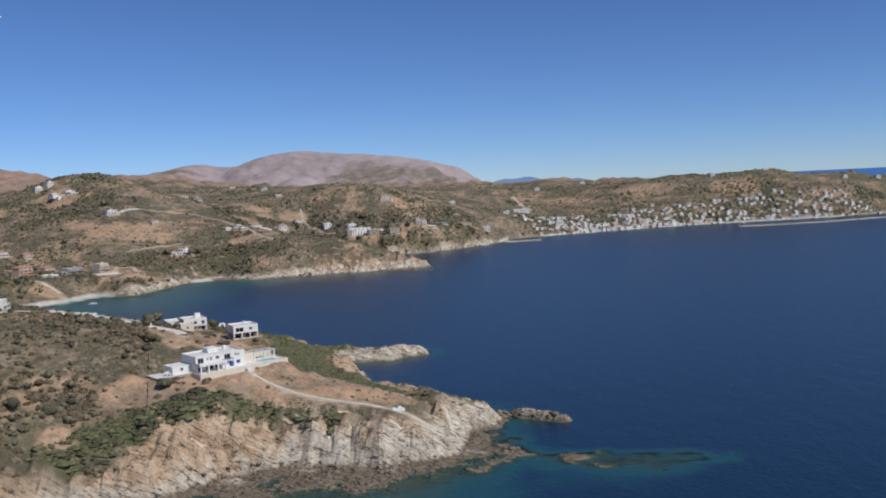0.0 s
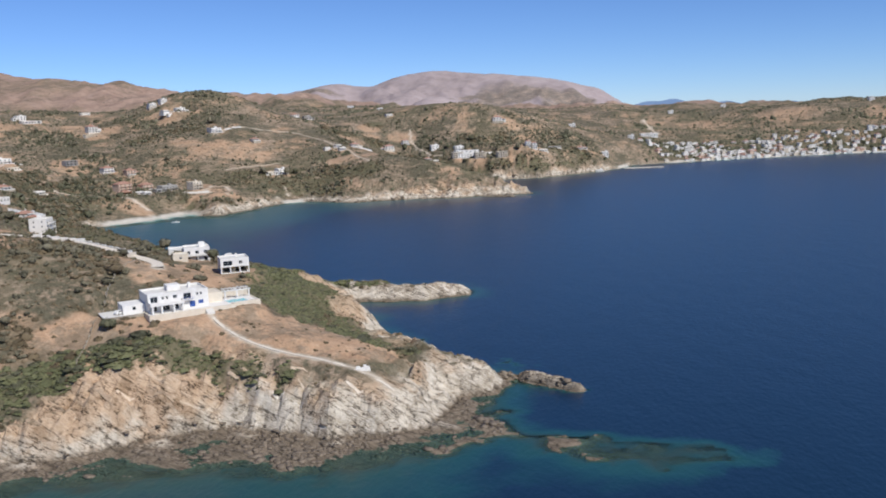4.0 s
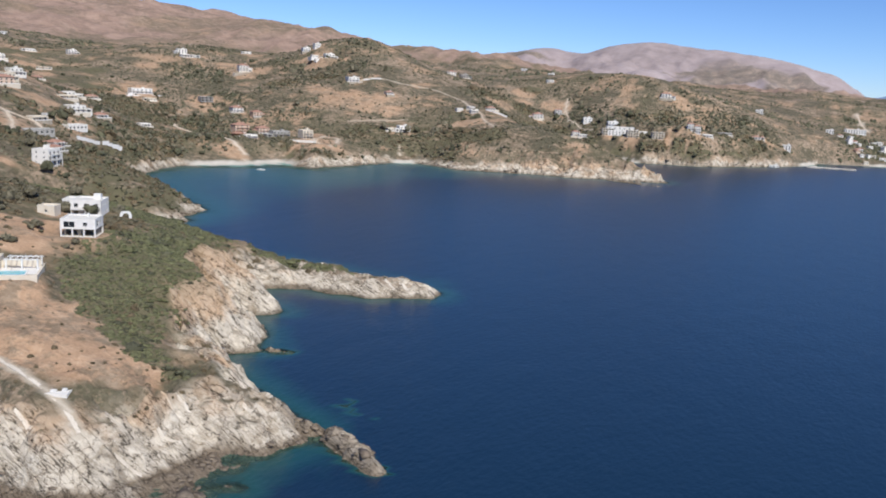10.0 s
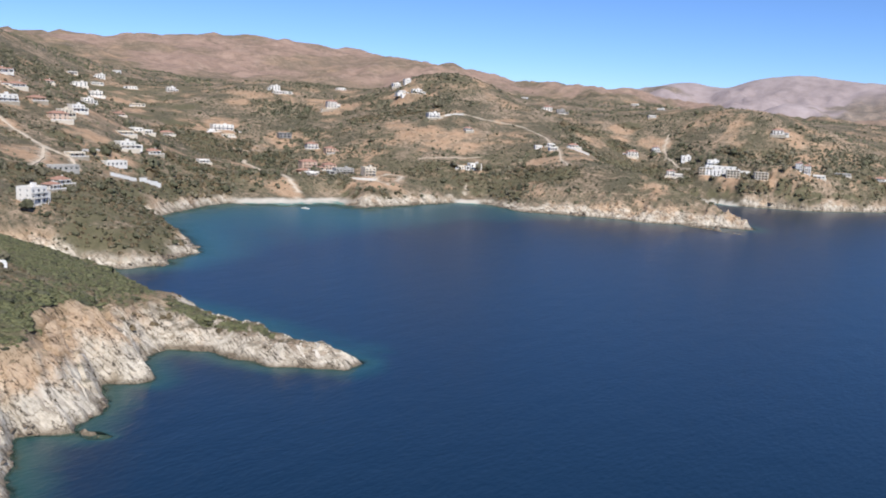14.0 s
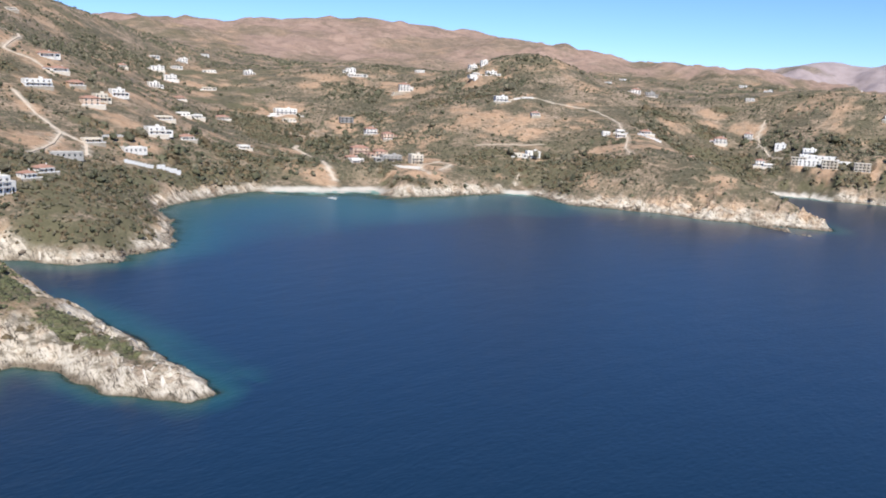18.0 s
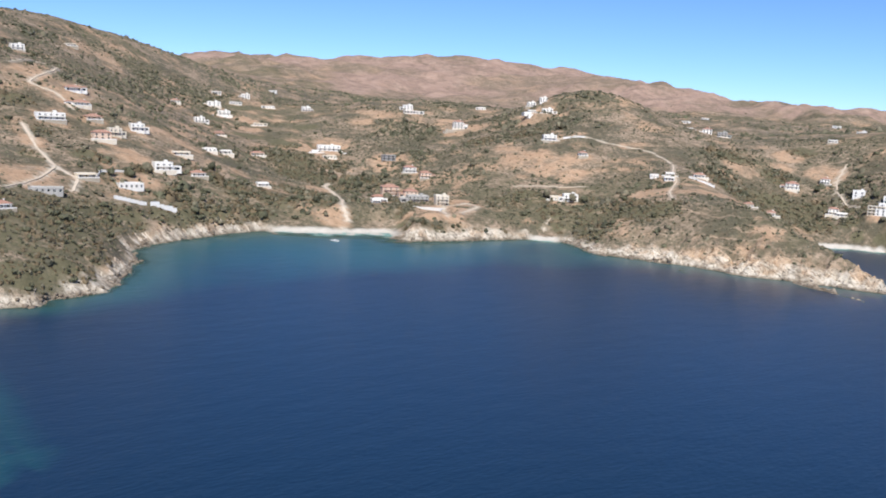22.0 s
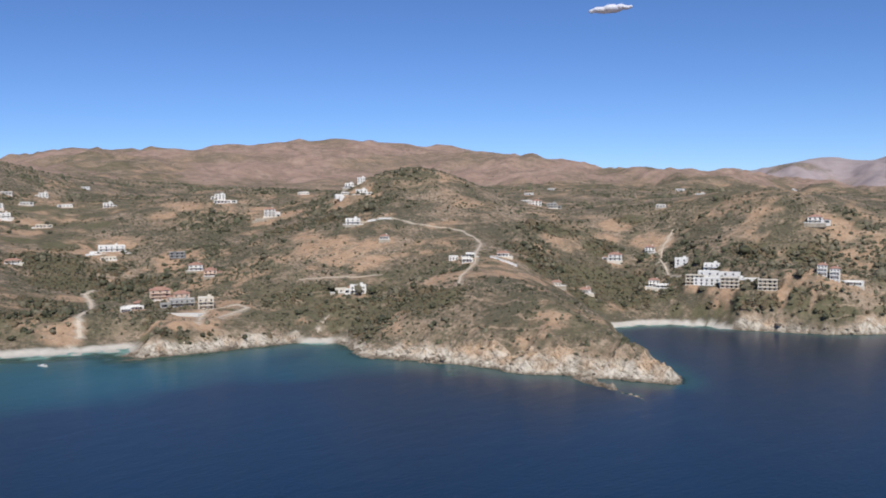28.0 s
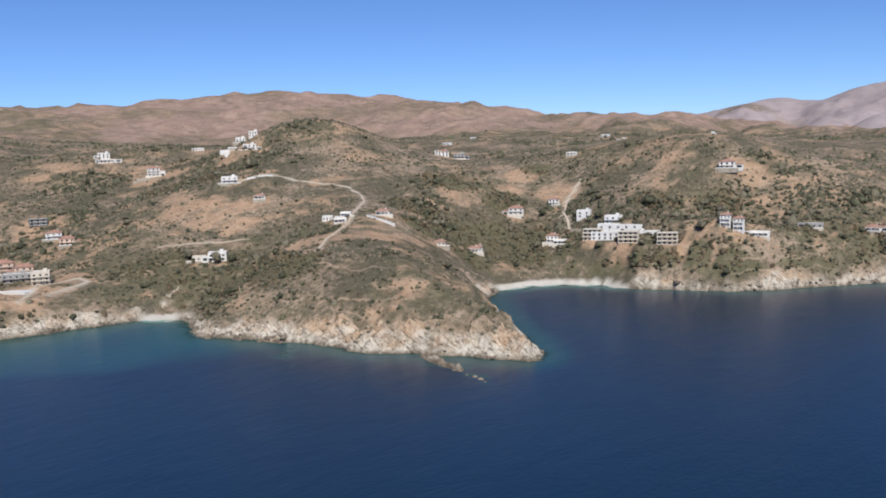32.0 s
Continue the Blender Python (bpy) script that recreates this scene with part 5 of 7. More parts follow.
part("east_room", boxes((10.22, 4.26, -0.2, 16.4, 4.69, 3.2), (10.22, 12.3, -0.2, 16.4, 12.78, 3.2), (15.97, 4.69, -0.2, 16.4, 12.3, 3.2), (10.22, 4.69, 2.9, 15.97, 12.3, 3.1)), CREAM, villa, "cream single-storey room beside the pool")
part("garden_wall", boxes((16.4, 8.6, -0.2, 26.98, 9.0, 1.9)), CREAM, villa, "cream wall behind the pool")
part("chimney", boxes((5.68, 8.52, 5.5, 6.67, 9.51, 7.2)), WHITE, villa)

terrace = thing("terrace", VX, VY, VZ, VTURN, "pale paved terrace on a cream retaining wall below the villa", "terrace")
part("paving", boxes((-10.79, -5.4, -0.35, 17.32, 0, -0.2), (10.22, 0, -0.35, 26.98, 13.63, -0.2)), LIME, terrace)
part("retaining_wall", boxes((-11.36, -5.97, -3.0, 17.89, -5.4, 0.25), (-11.36, -5.4, -3.0, -10.79, 4.26, 0.1), (17.32, -5.4, -3.0, 17.89, -3.12, 0.25), (17.89, -3.69, -3.6, 27.55, -3.12, 0.25), (26.98, -3.12, -3.6, 27.55, 13.63, 0.0)), CREAM, terrace, "low cream rendered wall")
part("core", boxes((-10.79, -5.4, -3.6, 17.32, 0, -0.35), (10.22, 0, -3.6, 26.98, 13.63, -0.35)), STONE, terrace)
for k in range(5):
    part("step", boxes((7.2, -6.4 - k * 0.42, -3.2, 9.8, -5.97 - k * 0.42, -0.1 - k * 0.22)), PAVING, terrace)
pool = thing("swimming_pool", VX, VY, VZ, VTURN, "turquoise swimming pool with a white rim on the terrace", "pool")
part("basin_rim", boxes((16.35, -1.99, -0.2, 24.42, -1.42, -0.05), (16.35, 3.69, -0.2, 24.42, 4.26, -0.05), (16.35, -1.42, -0.2, 16.92, 3.69, -0.05), (23.86, -1.42, -0.2, 24.42, 3.69, -0.05)), WHITE, pool)
part("water", boxes((16.92, -1.42, -0.2, 23.86, 3.69, -0.1)), POOL, pool, "clear turquoise water")
pergola = thing("pergola", VX + 14.0 * math.cos(radians(VTURN)) - 11.0 * math.sin(radians(VTURN)), VY + 14.0 * math.sin(radians(VTURN)) + 11.0 * math.cos(radians(VTURN)), VZ, VTURN - 6, "white pergola of square posts and beams beside the pool", "pergola")
for px in (3.0, 6.0, 9.0):
    for py in (-3.2, 0.0):
        part("post", boxes(((px) * KV, (py) * KV, -0.2, (px + 0.3) * KV, (py + 0.3) * KV, 2.6)), WHITE, pergola)
for py in (-3.2, 0.0):
    part("beam", boxes((3.9, (py) * KV, 2.6, 13.63, (py + 0.3) * KV, 2.9)), WHITE, pergola)
for k in range(3, 10):
    part("rafter", boxes(((k * 1.0) * KV, -5.11, 2.9, (k * 1.0 + 0.14) * KV, 0.85, 3.08)), WHITE, pergola)
yard = thing("yard_wall", VX, VY, VZ, VTURN, "grey stone retaining wall of the parking yard", "wall")
part("wall_face", boxes((-24.14, 1.99, -3.4, -11.36, 2.7, -0.2)), STONE, yard)
part("coping", boxes((-24.28, 1.85, -0.2, -11.22, 2.84, 0.0)), PAVING, yard)
part("yard_floor", boxes((-24.14, 2.7, -0.5, -11.36, 13.35, -0.3)), PAVING, yard, "pale gravel parking yard")
part("yard_core", boxes((-24.14, 2.7, -3.4, -11.36, 13.35, -0.5)), STONE, yard)


def car(x, y, z, turn, paint, label):
    top = thing("car", x, y, z, turn, label, "car")
    bm = bmesh.new()
    prof = [(-2.1, 0.35), (2.1, 0.35), (2.12, 0.8), (1.2, 0.95), (0.55, 1.42), (-1.3, 1.45), (-1.95, 0.98), (-2.12, 0.85)]
    for a, b in ((-0.85, 0.85),):
        l, r = [bm.verts.new((px, a, pz)) for px, pz in prof], [bm.verts.new((px, b, pz)) for px, pz in prof]
        bm.faces.new(l[::-1]), bm.faces.new(r)
        for i in range(len(prof)):
            bm.faces.new((l[i], l[(i + 1) % len(prof)], r[(i + 1) % len(prof)], r[i]))
    part("body", bm, paint, top)
    part("window", boxes((-1.25, -0.87, 0.98, 0.5, -0.855, 1.34)), GLASS, top)
    part("window", boxes((-1.25, 0.855, 0.98, 0.5, 0.87, 1.34)), GLASS, top)
    for px in (-1.3, 1.3):
        for py in (-0.86, 0.66):
            bm = bmesh.new()
            bmesh.ops.create_cone(bm, cap_ends=True, segments=14, radius1=0.33, radius2=0.33, depth=0.2, matrix=pose(px, py + 0.1, 0.33, 90))
            part("wheel", bm, RUSTY, top)
    return top


car(VX - 18.0, VY - 7.0, VZ - 0.3, 70, WHITE, "white car parked in the villa's gravel yard")
car(-95 * S, 266.5 * S, float(ground_z(-95 * S, 266.5 * S)) + 0.2, 10, WHITE, "white car standing on the pale villa road")
# ---- two white houses behind the villa ----
fn = (0.45, -0.9)
stilts = thing("house", -66.0 * S, 272.5 * S, 22.55 * S, 31, "white cubic house with an open shaded ground floor on columns", "house")
HW, HD = 5.6, 4.9
part("ground_slab", boxes((-HW, -HD, -3.0, HW, HD, 0.05)), PAVING, stilts, "pale ground-floor slab")
for px in (-HW, -HW * 0.36, HW * 0.3, HW - 0.45):
    for py in (-HD, HD - 0.45):
        part("column", boxes((px, py, 0.05, px + 0.45, py + 0.45, 2.6)), WHITE, stilts)
part("ground_room", pierced_wall(2 * HW - 1.2, 0.05, 2.6, 0.3, [(-4.4, -0.8, 0.1, 2.3), (0.4, 4.4, 0.1, 2.3)]), STONE, stilts, "set-back stone wall of the ground floor", pose(0, -HD + 2.2, 0))
part("ground_room", boxes((-HW + 0.6, -HD + 2.5, 0.05, -HW + 0.9, HD - 0.6, 2.6), (HW - 0.9, -HD + 2.5, 0.05, HW - 0.6, HD - 0.6, 2.6), (-HW + 0.9, HD - 0.9, 0.05, HW - 0.9, HD - 0.6, 2.6)), STONE, stilts)
part("upper_floor", boxes((-HW - 0.1, -HD - 0.1, 2.6, HW + 0.1, HD + 0.1, 2.95)), WHITE, stilts)
for length, at, turn, holes in ((2 * HW, (0, -HD, 0), 0, [(-4.6, -1.0, 3.1, 5.1), (1.6, 3.0, 3.6, 4.9)]), (2 * HD - 0.7, (HW, 0, 0), 90, [(-3.4, -0.8, 3.1, 5.1), (1.0, 2.6, 3.7, 4.9)]),
                                (2 * HW, (0, HD, 0), 180, [(-3.0, -1.4, 3.7, 4.9), (1.4, 3.0, 3.7, 4.9)]), (2 * HD - 0.7, (-HW, 0, 0), 270, [(-0.8, 0.8, 3.7, 4.9)])):
    place = pose(*at, 0, 0, turn)
    part("wall", pierced_wall(length, 2.95, 5.6, 0.35, holes), WHITE, stilts, "", place)
    for a, b, lo, hi in holes:
        window(stilts, place @ pose((a + b) / 2, 0.18, lo), b - a, hi - lo, True)
part("roof", boxes((-HW + 0.35, -HD + 0.35, 5.3, HW - 0.35, HD - 0.35, 5.6)), PAVING, stilts, "flat pale roof terrace")
part("parapet", boxes((-HW, -HD, 5.6, HW, -HD + 0.25, 6.1), (-HW, HD - 0.25, 5.6, HW, HD, 6.1), (-HW, -HD + 0.25, 5.6, -HW + 0.25, HD - 0.25, 6.1), (HW - 0.25, -HD + 0.25, 5.6, HW, HD - 0.25, 6.1)), WHITE, stilts)
part("chimney", boxes((1.2, 1.8, 5.6, 1.9, 2.5, 7.0)), WHITE, stilts)
house(-88.5, 296.5, 7.6, 7.5, 2, "white cubic house with a roof terrace behind another white house", "flat", WHITE, (0.5, -0.87), 3, 2, True, True, z=21.9)
house(-96.0, 298.5, 5.0, 6.0, 1, "white cubic house block with small windows", "flat", WHITE, (0.5, -0.87), 2, 1, True, z=23.0, foot=5, big=False)
house(-86.0, 281.0, 4.2, 4.0, 1, "small cream cube-shaped store beside a white house", "flat", CREAM, fn, 1, 0, True, big=False)
arch = thing("arched_wall", -79.5 * S, 300.0 * S, float(ground_z(-79.5 * S, 300 * S)), 56, "white free-standing wall with a wide arch", "wall")
bm, N = bmesh.new(), 14
ring = [(math.cos(math.pi * i / N) * 1.9, math.sin(math.pi * i / N) * 1.9 + 0.9) for i in range(N + 1)]
shell = [(math.cos(math.pi * i / N) * 3.6, min(math.sin(math.pi * i / N) * 4.2 + 0.9, 4.0)) for i in range(N + 1)]
for yy in (0.0, 0.5):
    vs = [[bm.verts.new((px, yy, pz)) for px, pz in [(c[0][0], -1.5)] + c + [(c[-1][0], -1.5)]] for c in (ring, shell)]
    for i in range(N + 2):
        q = (vs[0][i], vs[0][i + 1], vs[1][i + 1], vs[1][i])
        bm.faces.new(q if yy else q[::-1])
    if yy:
        for a, b in zip(prev, vs):
            for i in range(N + 2):
                bm.faces.new((a[i], a[i + 1], b[i + 1], b[i]))
    prev = vs
bmesh.ops.recalc_face_normals(bm, faces=bm.faces)
part("arch", bm, WHITE, arch, "", Matrix.Scale(0.62, 4))

def wing(home, side, x0, w, d, h, wall, roof):
    """A lower block beside a house, with a pierced front, a pane and its own roof."""
    a, b = (x0, x0 + w) if side > 0 else (-x0 - w, -x0)
    mid, th = (a + b) / 2, 0.3
    block = part("wing", boxes((a, -d / 2 + th, -3.0, a + th, d / 2, h), (b - th, -d / 2 + th, -3.0, b, d / 2, h), (a + th, d / 2 - th, -3.0, b - th, d / 2, h), (a - 0.1, -d / 2 - 0.1, h, b + 0.1, d / 2 + 0.1, h + 0.35)), wall, home, "lower side wing")
    part("wing_front", pierced_wall(w, -3.0, h, th, [(-w * 0.3, w * 0.3, 0.2, 2.1)]), wall, block, "", pose(mid, -d / 2, 0))
    part("window", pane_mesh(round(w * 0.6, 1), 1.9), None, block, "", pose(mid, -d / 2 + 0.16, 0.2))
    if roof == "hip":
        bm = bmesh.new()
        lo = [bm.verts.new(c) for c in ((a - 0.4, -d / 2 - 0.4, h + 0.36), (b + 0.4, -d / 2 - 0.4, h + 0.36), (b + 0.4, d / 2 + 0.4, h + 0.36), (a - 0.4, d / 2 + 0.4, h + 0.36))]
        p, q = bm.verts.new((mid, -d * 0.15, h + 1.5)), bm.verts.new((mid, d * 0.15, h + 1.5))
        for f in ((lo[0], lo[1], p), (lo[1], lo[2], q, p), (lo[2], lo[3], q), (lo[3], lo[0], p, q), lo[::-1]):
            bm.faces.new(f)
        part("wing_roof", bm, TILES, block, "red clay tiles")


for hx, hy, w, d, st, roof, wl, balc, text in HOUSES_WEST + HOUSES_VALLEY + HOUSES_MIDDLE + HOUSES_EAST:
    w, d, wl = w * 0.92, d * 0.9, LIME if wl is WHITE else wl
    pick = int(hx) * 7 + int(hy) * 3
    home = house(hx, hy, w, d, st, text, roof, wl, None, 3 if w < 12 else 5, 2, math.hypot(hx - 120, hy - 350) < 640, balc and st > 1)
    hw, hd = w * S / 2, d * S / 2
    if pick % 3:
        # a levelled terrace on a retaining wall, with a low parapet
        out, more = 2.0 + int(hy) % 3, 0.6 + (int(hx) % 4) * 1.2
        part("terrace", boxes((-hw - more, -hd - out, -4.0, hw + more, -hd - 0.01, -0.02)), STONE if int(hy) % 2 else CREAM, home, "terrace on a retaining wall")
        part("terrace_parapet", boxes((-hw - more, -hd - out, -0.02, hw + more, -hd - out + 0.25, 0.7)), LIME, home)
    if pick % 5 < 3 and w > 6.5:
        wing(home, 1 if pick % 2 else -1, hw, w * S * (0.35 + 0.08 * (pick % 3)), d * S * 0.75, 2.7 if st < 3 else 5.4, wl, roof if pick % 4 else "flat")
    if not balc and pick % 4:
        # a veranda whose roof shades the ground floor
        out = 2.0 + 0.4 * (pick % 3)
        part("veranda", boxes((-hw + 0.2, -hd - out, 2.35, hw * 0.8, -hd - 0.005, 2.55), *[(px, -hd - out + 0.1, -3.0, px + 0.25, -hd - out + 0.35, 2.35) for px in (-hw + 0.3, -hw * 0.1, hw * 0.8 - 0.35)]), wl, home, "flat veranda roof on square posts")
frame_house(-412, 736, 11, 8, 2, "grey unfinished concrete house, an open frame on bare earth")
hf = (0.42, -0.9)
HOTEL_BLOCKS = [(-98.5, 901.5), (-76, 900.5), (-54.5, 902.5)]
for hx, hy in HOTEL_BLOCKS:
    frame_house(hx, hy, 10.5, 7, 3, "pale concrete hotel block with three rows of open balconies", 4, hf, z=float(ground_z(hx * S, hy * S)) / S - 0.4, name="hotel_block", wall=CREAM)
house(-80, 910, 42, 7, 2, "long white hotel terrace building with a glazed front", "flat", WHITE, hf, 14, 1, True, name="hotel", z=21.0, foot=6, category="hotel")
house(-91, 920, 27, 7, 1, "white hotel restaurant with a dark glazed front", "flat", WHITE, hf, 6, 1, True, name="hotel", z=25.6, foot=6, category="hotel")
house(-101, 927, 9.5, 7, 2, "white stepped hotel block on the upper terrace", "flat", WHITE, hf, 3, 2, True, True, name="hotel", z=27.6, foot=5, category="hotel")
house(-128, 938, 8, 7, 2, "white house beside the hotel's curved drive", "flat", WHITE, hf, 2, 2, True)

# ---- walls along roads and gardens ----
wall_line("road_wall", [(-126, 271), (-112, 274.5), (-102, 272), (-95, 270)], 1.3, 0.4, WHITE, "whitewashed wall along the villa road")
wall_line("gate_wall", [(-93, 268.5), (-92, 262)], 1.6, 0.5, CREAM, "cream gate wall with a pier at the villa road")
wall_line("garden_fence", [(-74, 206), (-80, 226), (-84, 240), (-88, 259)], 0.25, 0.12, STONE, "thin low stone edging between villa and scrub")
wall_line("garden_wall", [(-283, 474), (-284, 491)], 2.2, 0.5, WHITE, "long white garden wall below a low house")
wall_line("garden_wall", [(-284, 493), (-283.5, 507)], 3.0, 0.6, WHITE, "tall white garden wall below a low house")
wall_line("garden_wall", [(-300, 470), (-314, 478), (-318, 492)], 1.6, 0.5, WHITE, "white garden wall beside a low house")
wall_line("drive_wall", [(-181, 811), (-172, 812), (-163, 814)], 1.5, 0.4, WHITE, "white wall along a short drive")
wall_line("drive_wall", [(-306, 824), (-300, 832), (-295, 836)], 1.4, 0.4, WHITE, "pale wall along the drive of a hillside house")
def stepped_platform(x, y, turn, rows, material, label):
    """Broad retaining terraces that step down a slope: rows of half width, front, back, level."""
    x, y = x * S, y * S
    top = thing("retaining_terrace", x, y, float(ground_z(x, y)), turn, label, "terrace")
    for hw, front, back, level in rows:
        part("retaining_wall", boxes((-hw, front, level - 5.0, hw, front + 0.5, level + 0.5)), material, top)
        part("terrace_floor", boxes((-hw, front + 0.5, level - 5.0, hw, back, level)), PAVING, top)
    return top


stepped_platform(-382, 868, 60, [(15, -6, 5, 0.3), (11, -12, -6, -2.2)], LIME, "pale stepped retaining terraces under the hilltop house")
stepped_platform(-455, 705, 68, [(18, -4, 4, 0.4), (22, -9, -4, -1.8)], WHITE, "white stepped terraces of the large hillside villa")
stepped_platform(-450, 837, 62, [(13, -5, 3, 0.2), (17, -11, -5, -2.4)], STONE, "grey stone terraces below a red-roofed house")
stepped_platform(-600, 677, 75, [(14, -4, 3, 0.2), (17, -9, -4, -2.2)], LIME, "pale garden terraces below stepped white houses")
site = thing("concrete_yard", -262 * S, 661 * S, float(ground_z(-262 * S, 661 * S)), 25, "pale concrete yard on levelled earth above the beach", "platform")
part("slab", boxes((-14, -8, -4.0, 14, 8, 0.3)), PAVING, site)
part("kerb_wall", boxes((-14, -8, 0.3, 14, -7.7, 0.9)), LIME, site)
house(-272, 439, 15, 6, 1, "long low concrete building with shaded openings", "flat", CONCRETE, (0.95, -0.3), 6, 1, True)


# ---- plants ----
def blob(rng, detail, rough):
    """A lumpy leaf mass of radius 1, as points and triangles."""
    bm = bmesh.new()
    bmesh.ops.create_icosphere(bm, subdivisions=detail, radius=1.0)
    for v in bm.verts:
        v.co *= 1 + rough * rng.uniform(-1, 1)
    p, f = np.array([v.co for v in bm.verts]), np.array([[w.index for w in g.verts] for g in bm.faces])
    bm.free()
    return p, f


def bush_shape(rng, lumps, leaves, leaf, detail=1, squash=0.75):
    """A bush about 1 across its radius, standing on z = 0: dark lumps inside a shell of loose leaf sprays."""
    ps, fs, n = [], [], 0
    centres = []
    for k in range(lumps):
        a, r = rng.uniform(0, 6.283), rng.uniform(0.15, 0.55) if lumps > 1 else 0.0
        s = rng.uniform(0.42, 0.62) if lumps > 1 else 0.85
        c = np.array([r * math.cos(a), r * math.sin(a), rng.uniform(0.25, 0.7)])
        centres.append((c, s))
        p, f = blob(rng, detail, 0.22)
        ps.append(p * s * np.array([1, 1, squash]) + c), fs.append(f + n)
        n += len(p)
    for k in range(leaves):
        c, s = centres[k % lumps]
        d = np.array([rng.gauss(0, 1), rng.gauss(0, 1), rng.gauss(0.25, 0.9)])
        d /= np.linalg.norm(d) + 1e-9
        at = c + d * s * rng.uniform(0.85, 1.25) * np.array([1, 1, squash])
        u = np.cross(d, [rng.gauss(0, 1), rng.gauss(0, 1), rng.gauss(0, 1)])
        u /= np.linalg.norm(u) + 1e-9
        w = np.cross(d, u) * 0.7 + d * rng.uniform(-0.5, 0.5)
        q = leaf * rng.uniform(0.6, 1.4)
        ps.append(np.array([at - u * q, at + w * q * 0.8, at + u * q, at - w * q * 0.6]))
        fs.append(np.array([[0, 1, 2], [0, 2, 3]]) + n)
        n += 4
    p = np.concatenate(ps)
    p[:, 2] = np.maximum(p[:, 2], -0.1)
    return p.astype(np.float32), np.concatenate(fs).astype(np.int32)


def planted(name, shapes, spots, material, label, category="scrub"):
    """One mesh of many bushes: spots are rows of x, y, z, radius, height factor, turn, shape."""
    ps, fs, n = [], [], 0
    for k, (p, f) in enumerate(shapes):
        rows = spots[spots[:, 6] == k]
        if not len(rows):
            continue
        c, s = np.cos(rows[:, 5])[:, None], np.sin(rows[:, 5])[:, None]
        r = rows[:, 3][:, None]
        x = (p[:, 0] * c - p[:, 1] * s) * r + rows[:, 0][:, None]
        y = (p[:, 0] * s + p[:, 1] * c) * r + rows[:, 1][:, None]
        z = p[:, 2] * r * rows[:, 4][:, None] + rows[:, 2][:, None]
        ps.append(np.stack([x, y, z], -1).reshape(-1, 3))
        fs.append((f[None] + (np.arange(len(rows)) * len(p))[:, None, None]).reshape(-1, 3) + n)
        n += len(rows) * len(p)
    co, tri = np.concatenate(ps).astype(np.float32), np.concatenate(fs).astype(np.int32)
    me = bpy.data.meshes.new(name)
    me.vertices.add(len(co))
    me.vertices.foreach_set("co", co.ravel())
    me.loops.add(tri.size)
    me.loops.foreach_set("vertex_index", tri.ravel())
    me.polygons.add(len(tri))
    me.polygons.foreach_set("loop_start", np.arange(0, tri.size, 3, dtype=np.int32))
    me.update(calc_edges=True)
    me.shade_smooth()
    me.materials.append(material)
    return tagged(new(name, me), label, category, kind="stuff")


def dome_shape(rng, sides, sprays, squash=0.8):
    """A small uneven cushion, cheap enough for whole hillsides, with a few loose sprays."""
    ps, fs = [], []
    for r0, z0 in ((0.95, -0.12), (0.85, 0.5)):
        for k in range(sides):
            a, r = 6.283 * (k + rng.uniform(-0.3, 0.3)) / sides, r0 * rng.uniform(0.7, 1.2)
            ps.append((r * math.cos(a), r * math.sin(a), z0 * squash * rng.uniform(0.8, 1.25)))
    ps.append((rng.uniform(-0.25, 0.25), rng.uniform(-0.25, 0.25), squash * rng.uniform(0.95, 1.2)))
    for k in range(sides):
        n = (k + 1) % sides
        fs += [(k, n, sides + n), (k, sides + n, sides + k), (sides + k, sides + n, 2 * sides)]
    for k in range(sprays):
        a, b = rng.uniform(0, 6.283), rng.uniform(0.3, 1.2)
        d = np.array([math.cos(a) * math.cos(b), math.sin(a) * math.cos(b), math.sin(b) * squash])
        u = np.cross(d, [rng.gauss(0, 1), rng.gauss(0, 1), rng.gauss(0, 1)])
        n, q = len(ps), rng.uniform(0.3, 0.55)
        ps += [tuple(d * 0.8 - u * q * 0.5), tuple(d * 0.8 + u * q * 0.5), tuple(d * (1.1 + 0.5 * q))]
        fs.append((n, n + 1, n + 2))
    return np.array(ps, np.float32), np.array(fs, np.int32)


rng = random.Random(7)
NEAR_SHAPES = [bush_shape(rng, 3, 17, 0.3, 1, 0.7) for k in range(5)]
LOW_SHAPES = [dome_shape(rng, 6, 7, 0.75) for k in range(6)]
MID_SHAPES = [dome_shape(rng, 5, 5, 1.0) for k in range(6)]
TREE_SHAPES = [bush_shape(rng, 2, 8, 0.36, 1, 0.85) for k in range(6)]
FAR_SHAPES = [dome_shape(rng, 4, 2, 1.0) for k in range(4)]
HOUSE_SPOTS = np.array([(ob.matrix_basis.translation.x, ob.matrix_basis.translation.y) for ob in scene.objects if ob.parent is None and ob.get("category") in ("house", "hotel", "building", "villa")]) / S


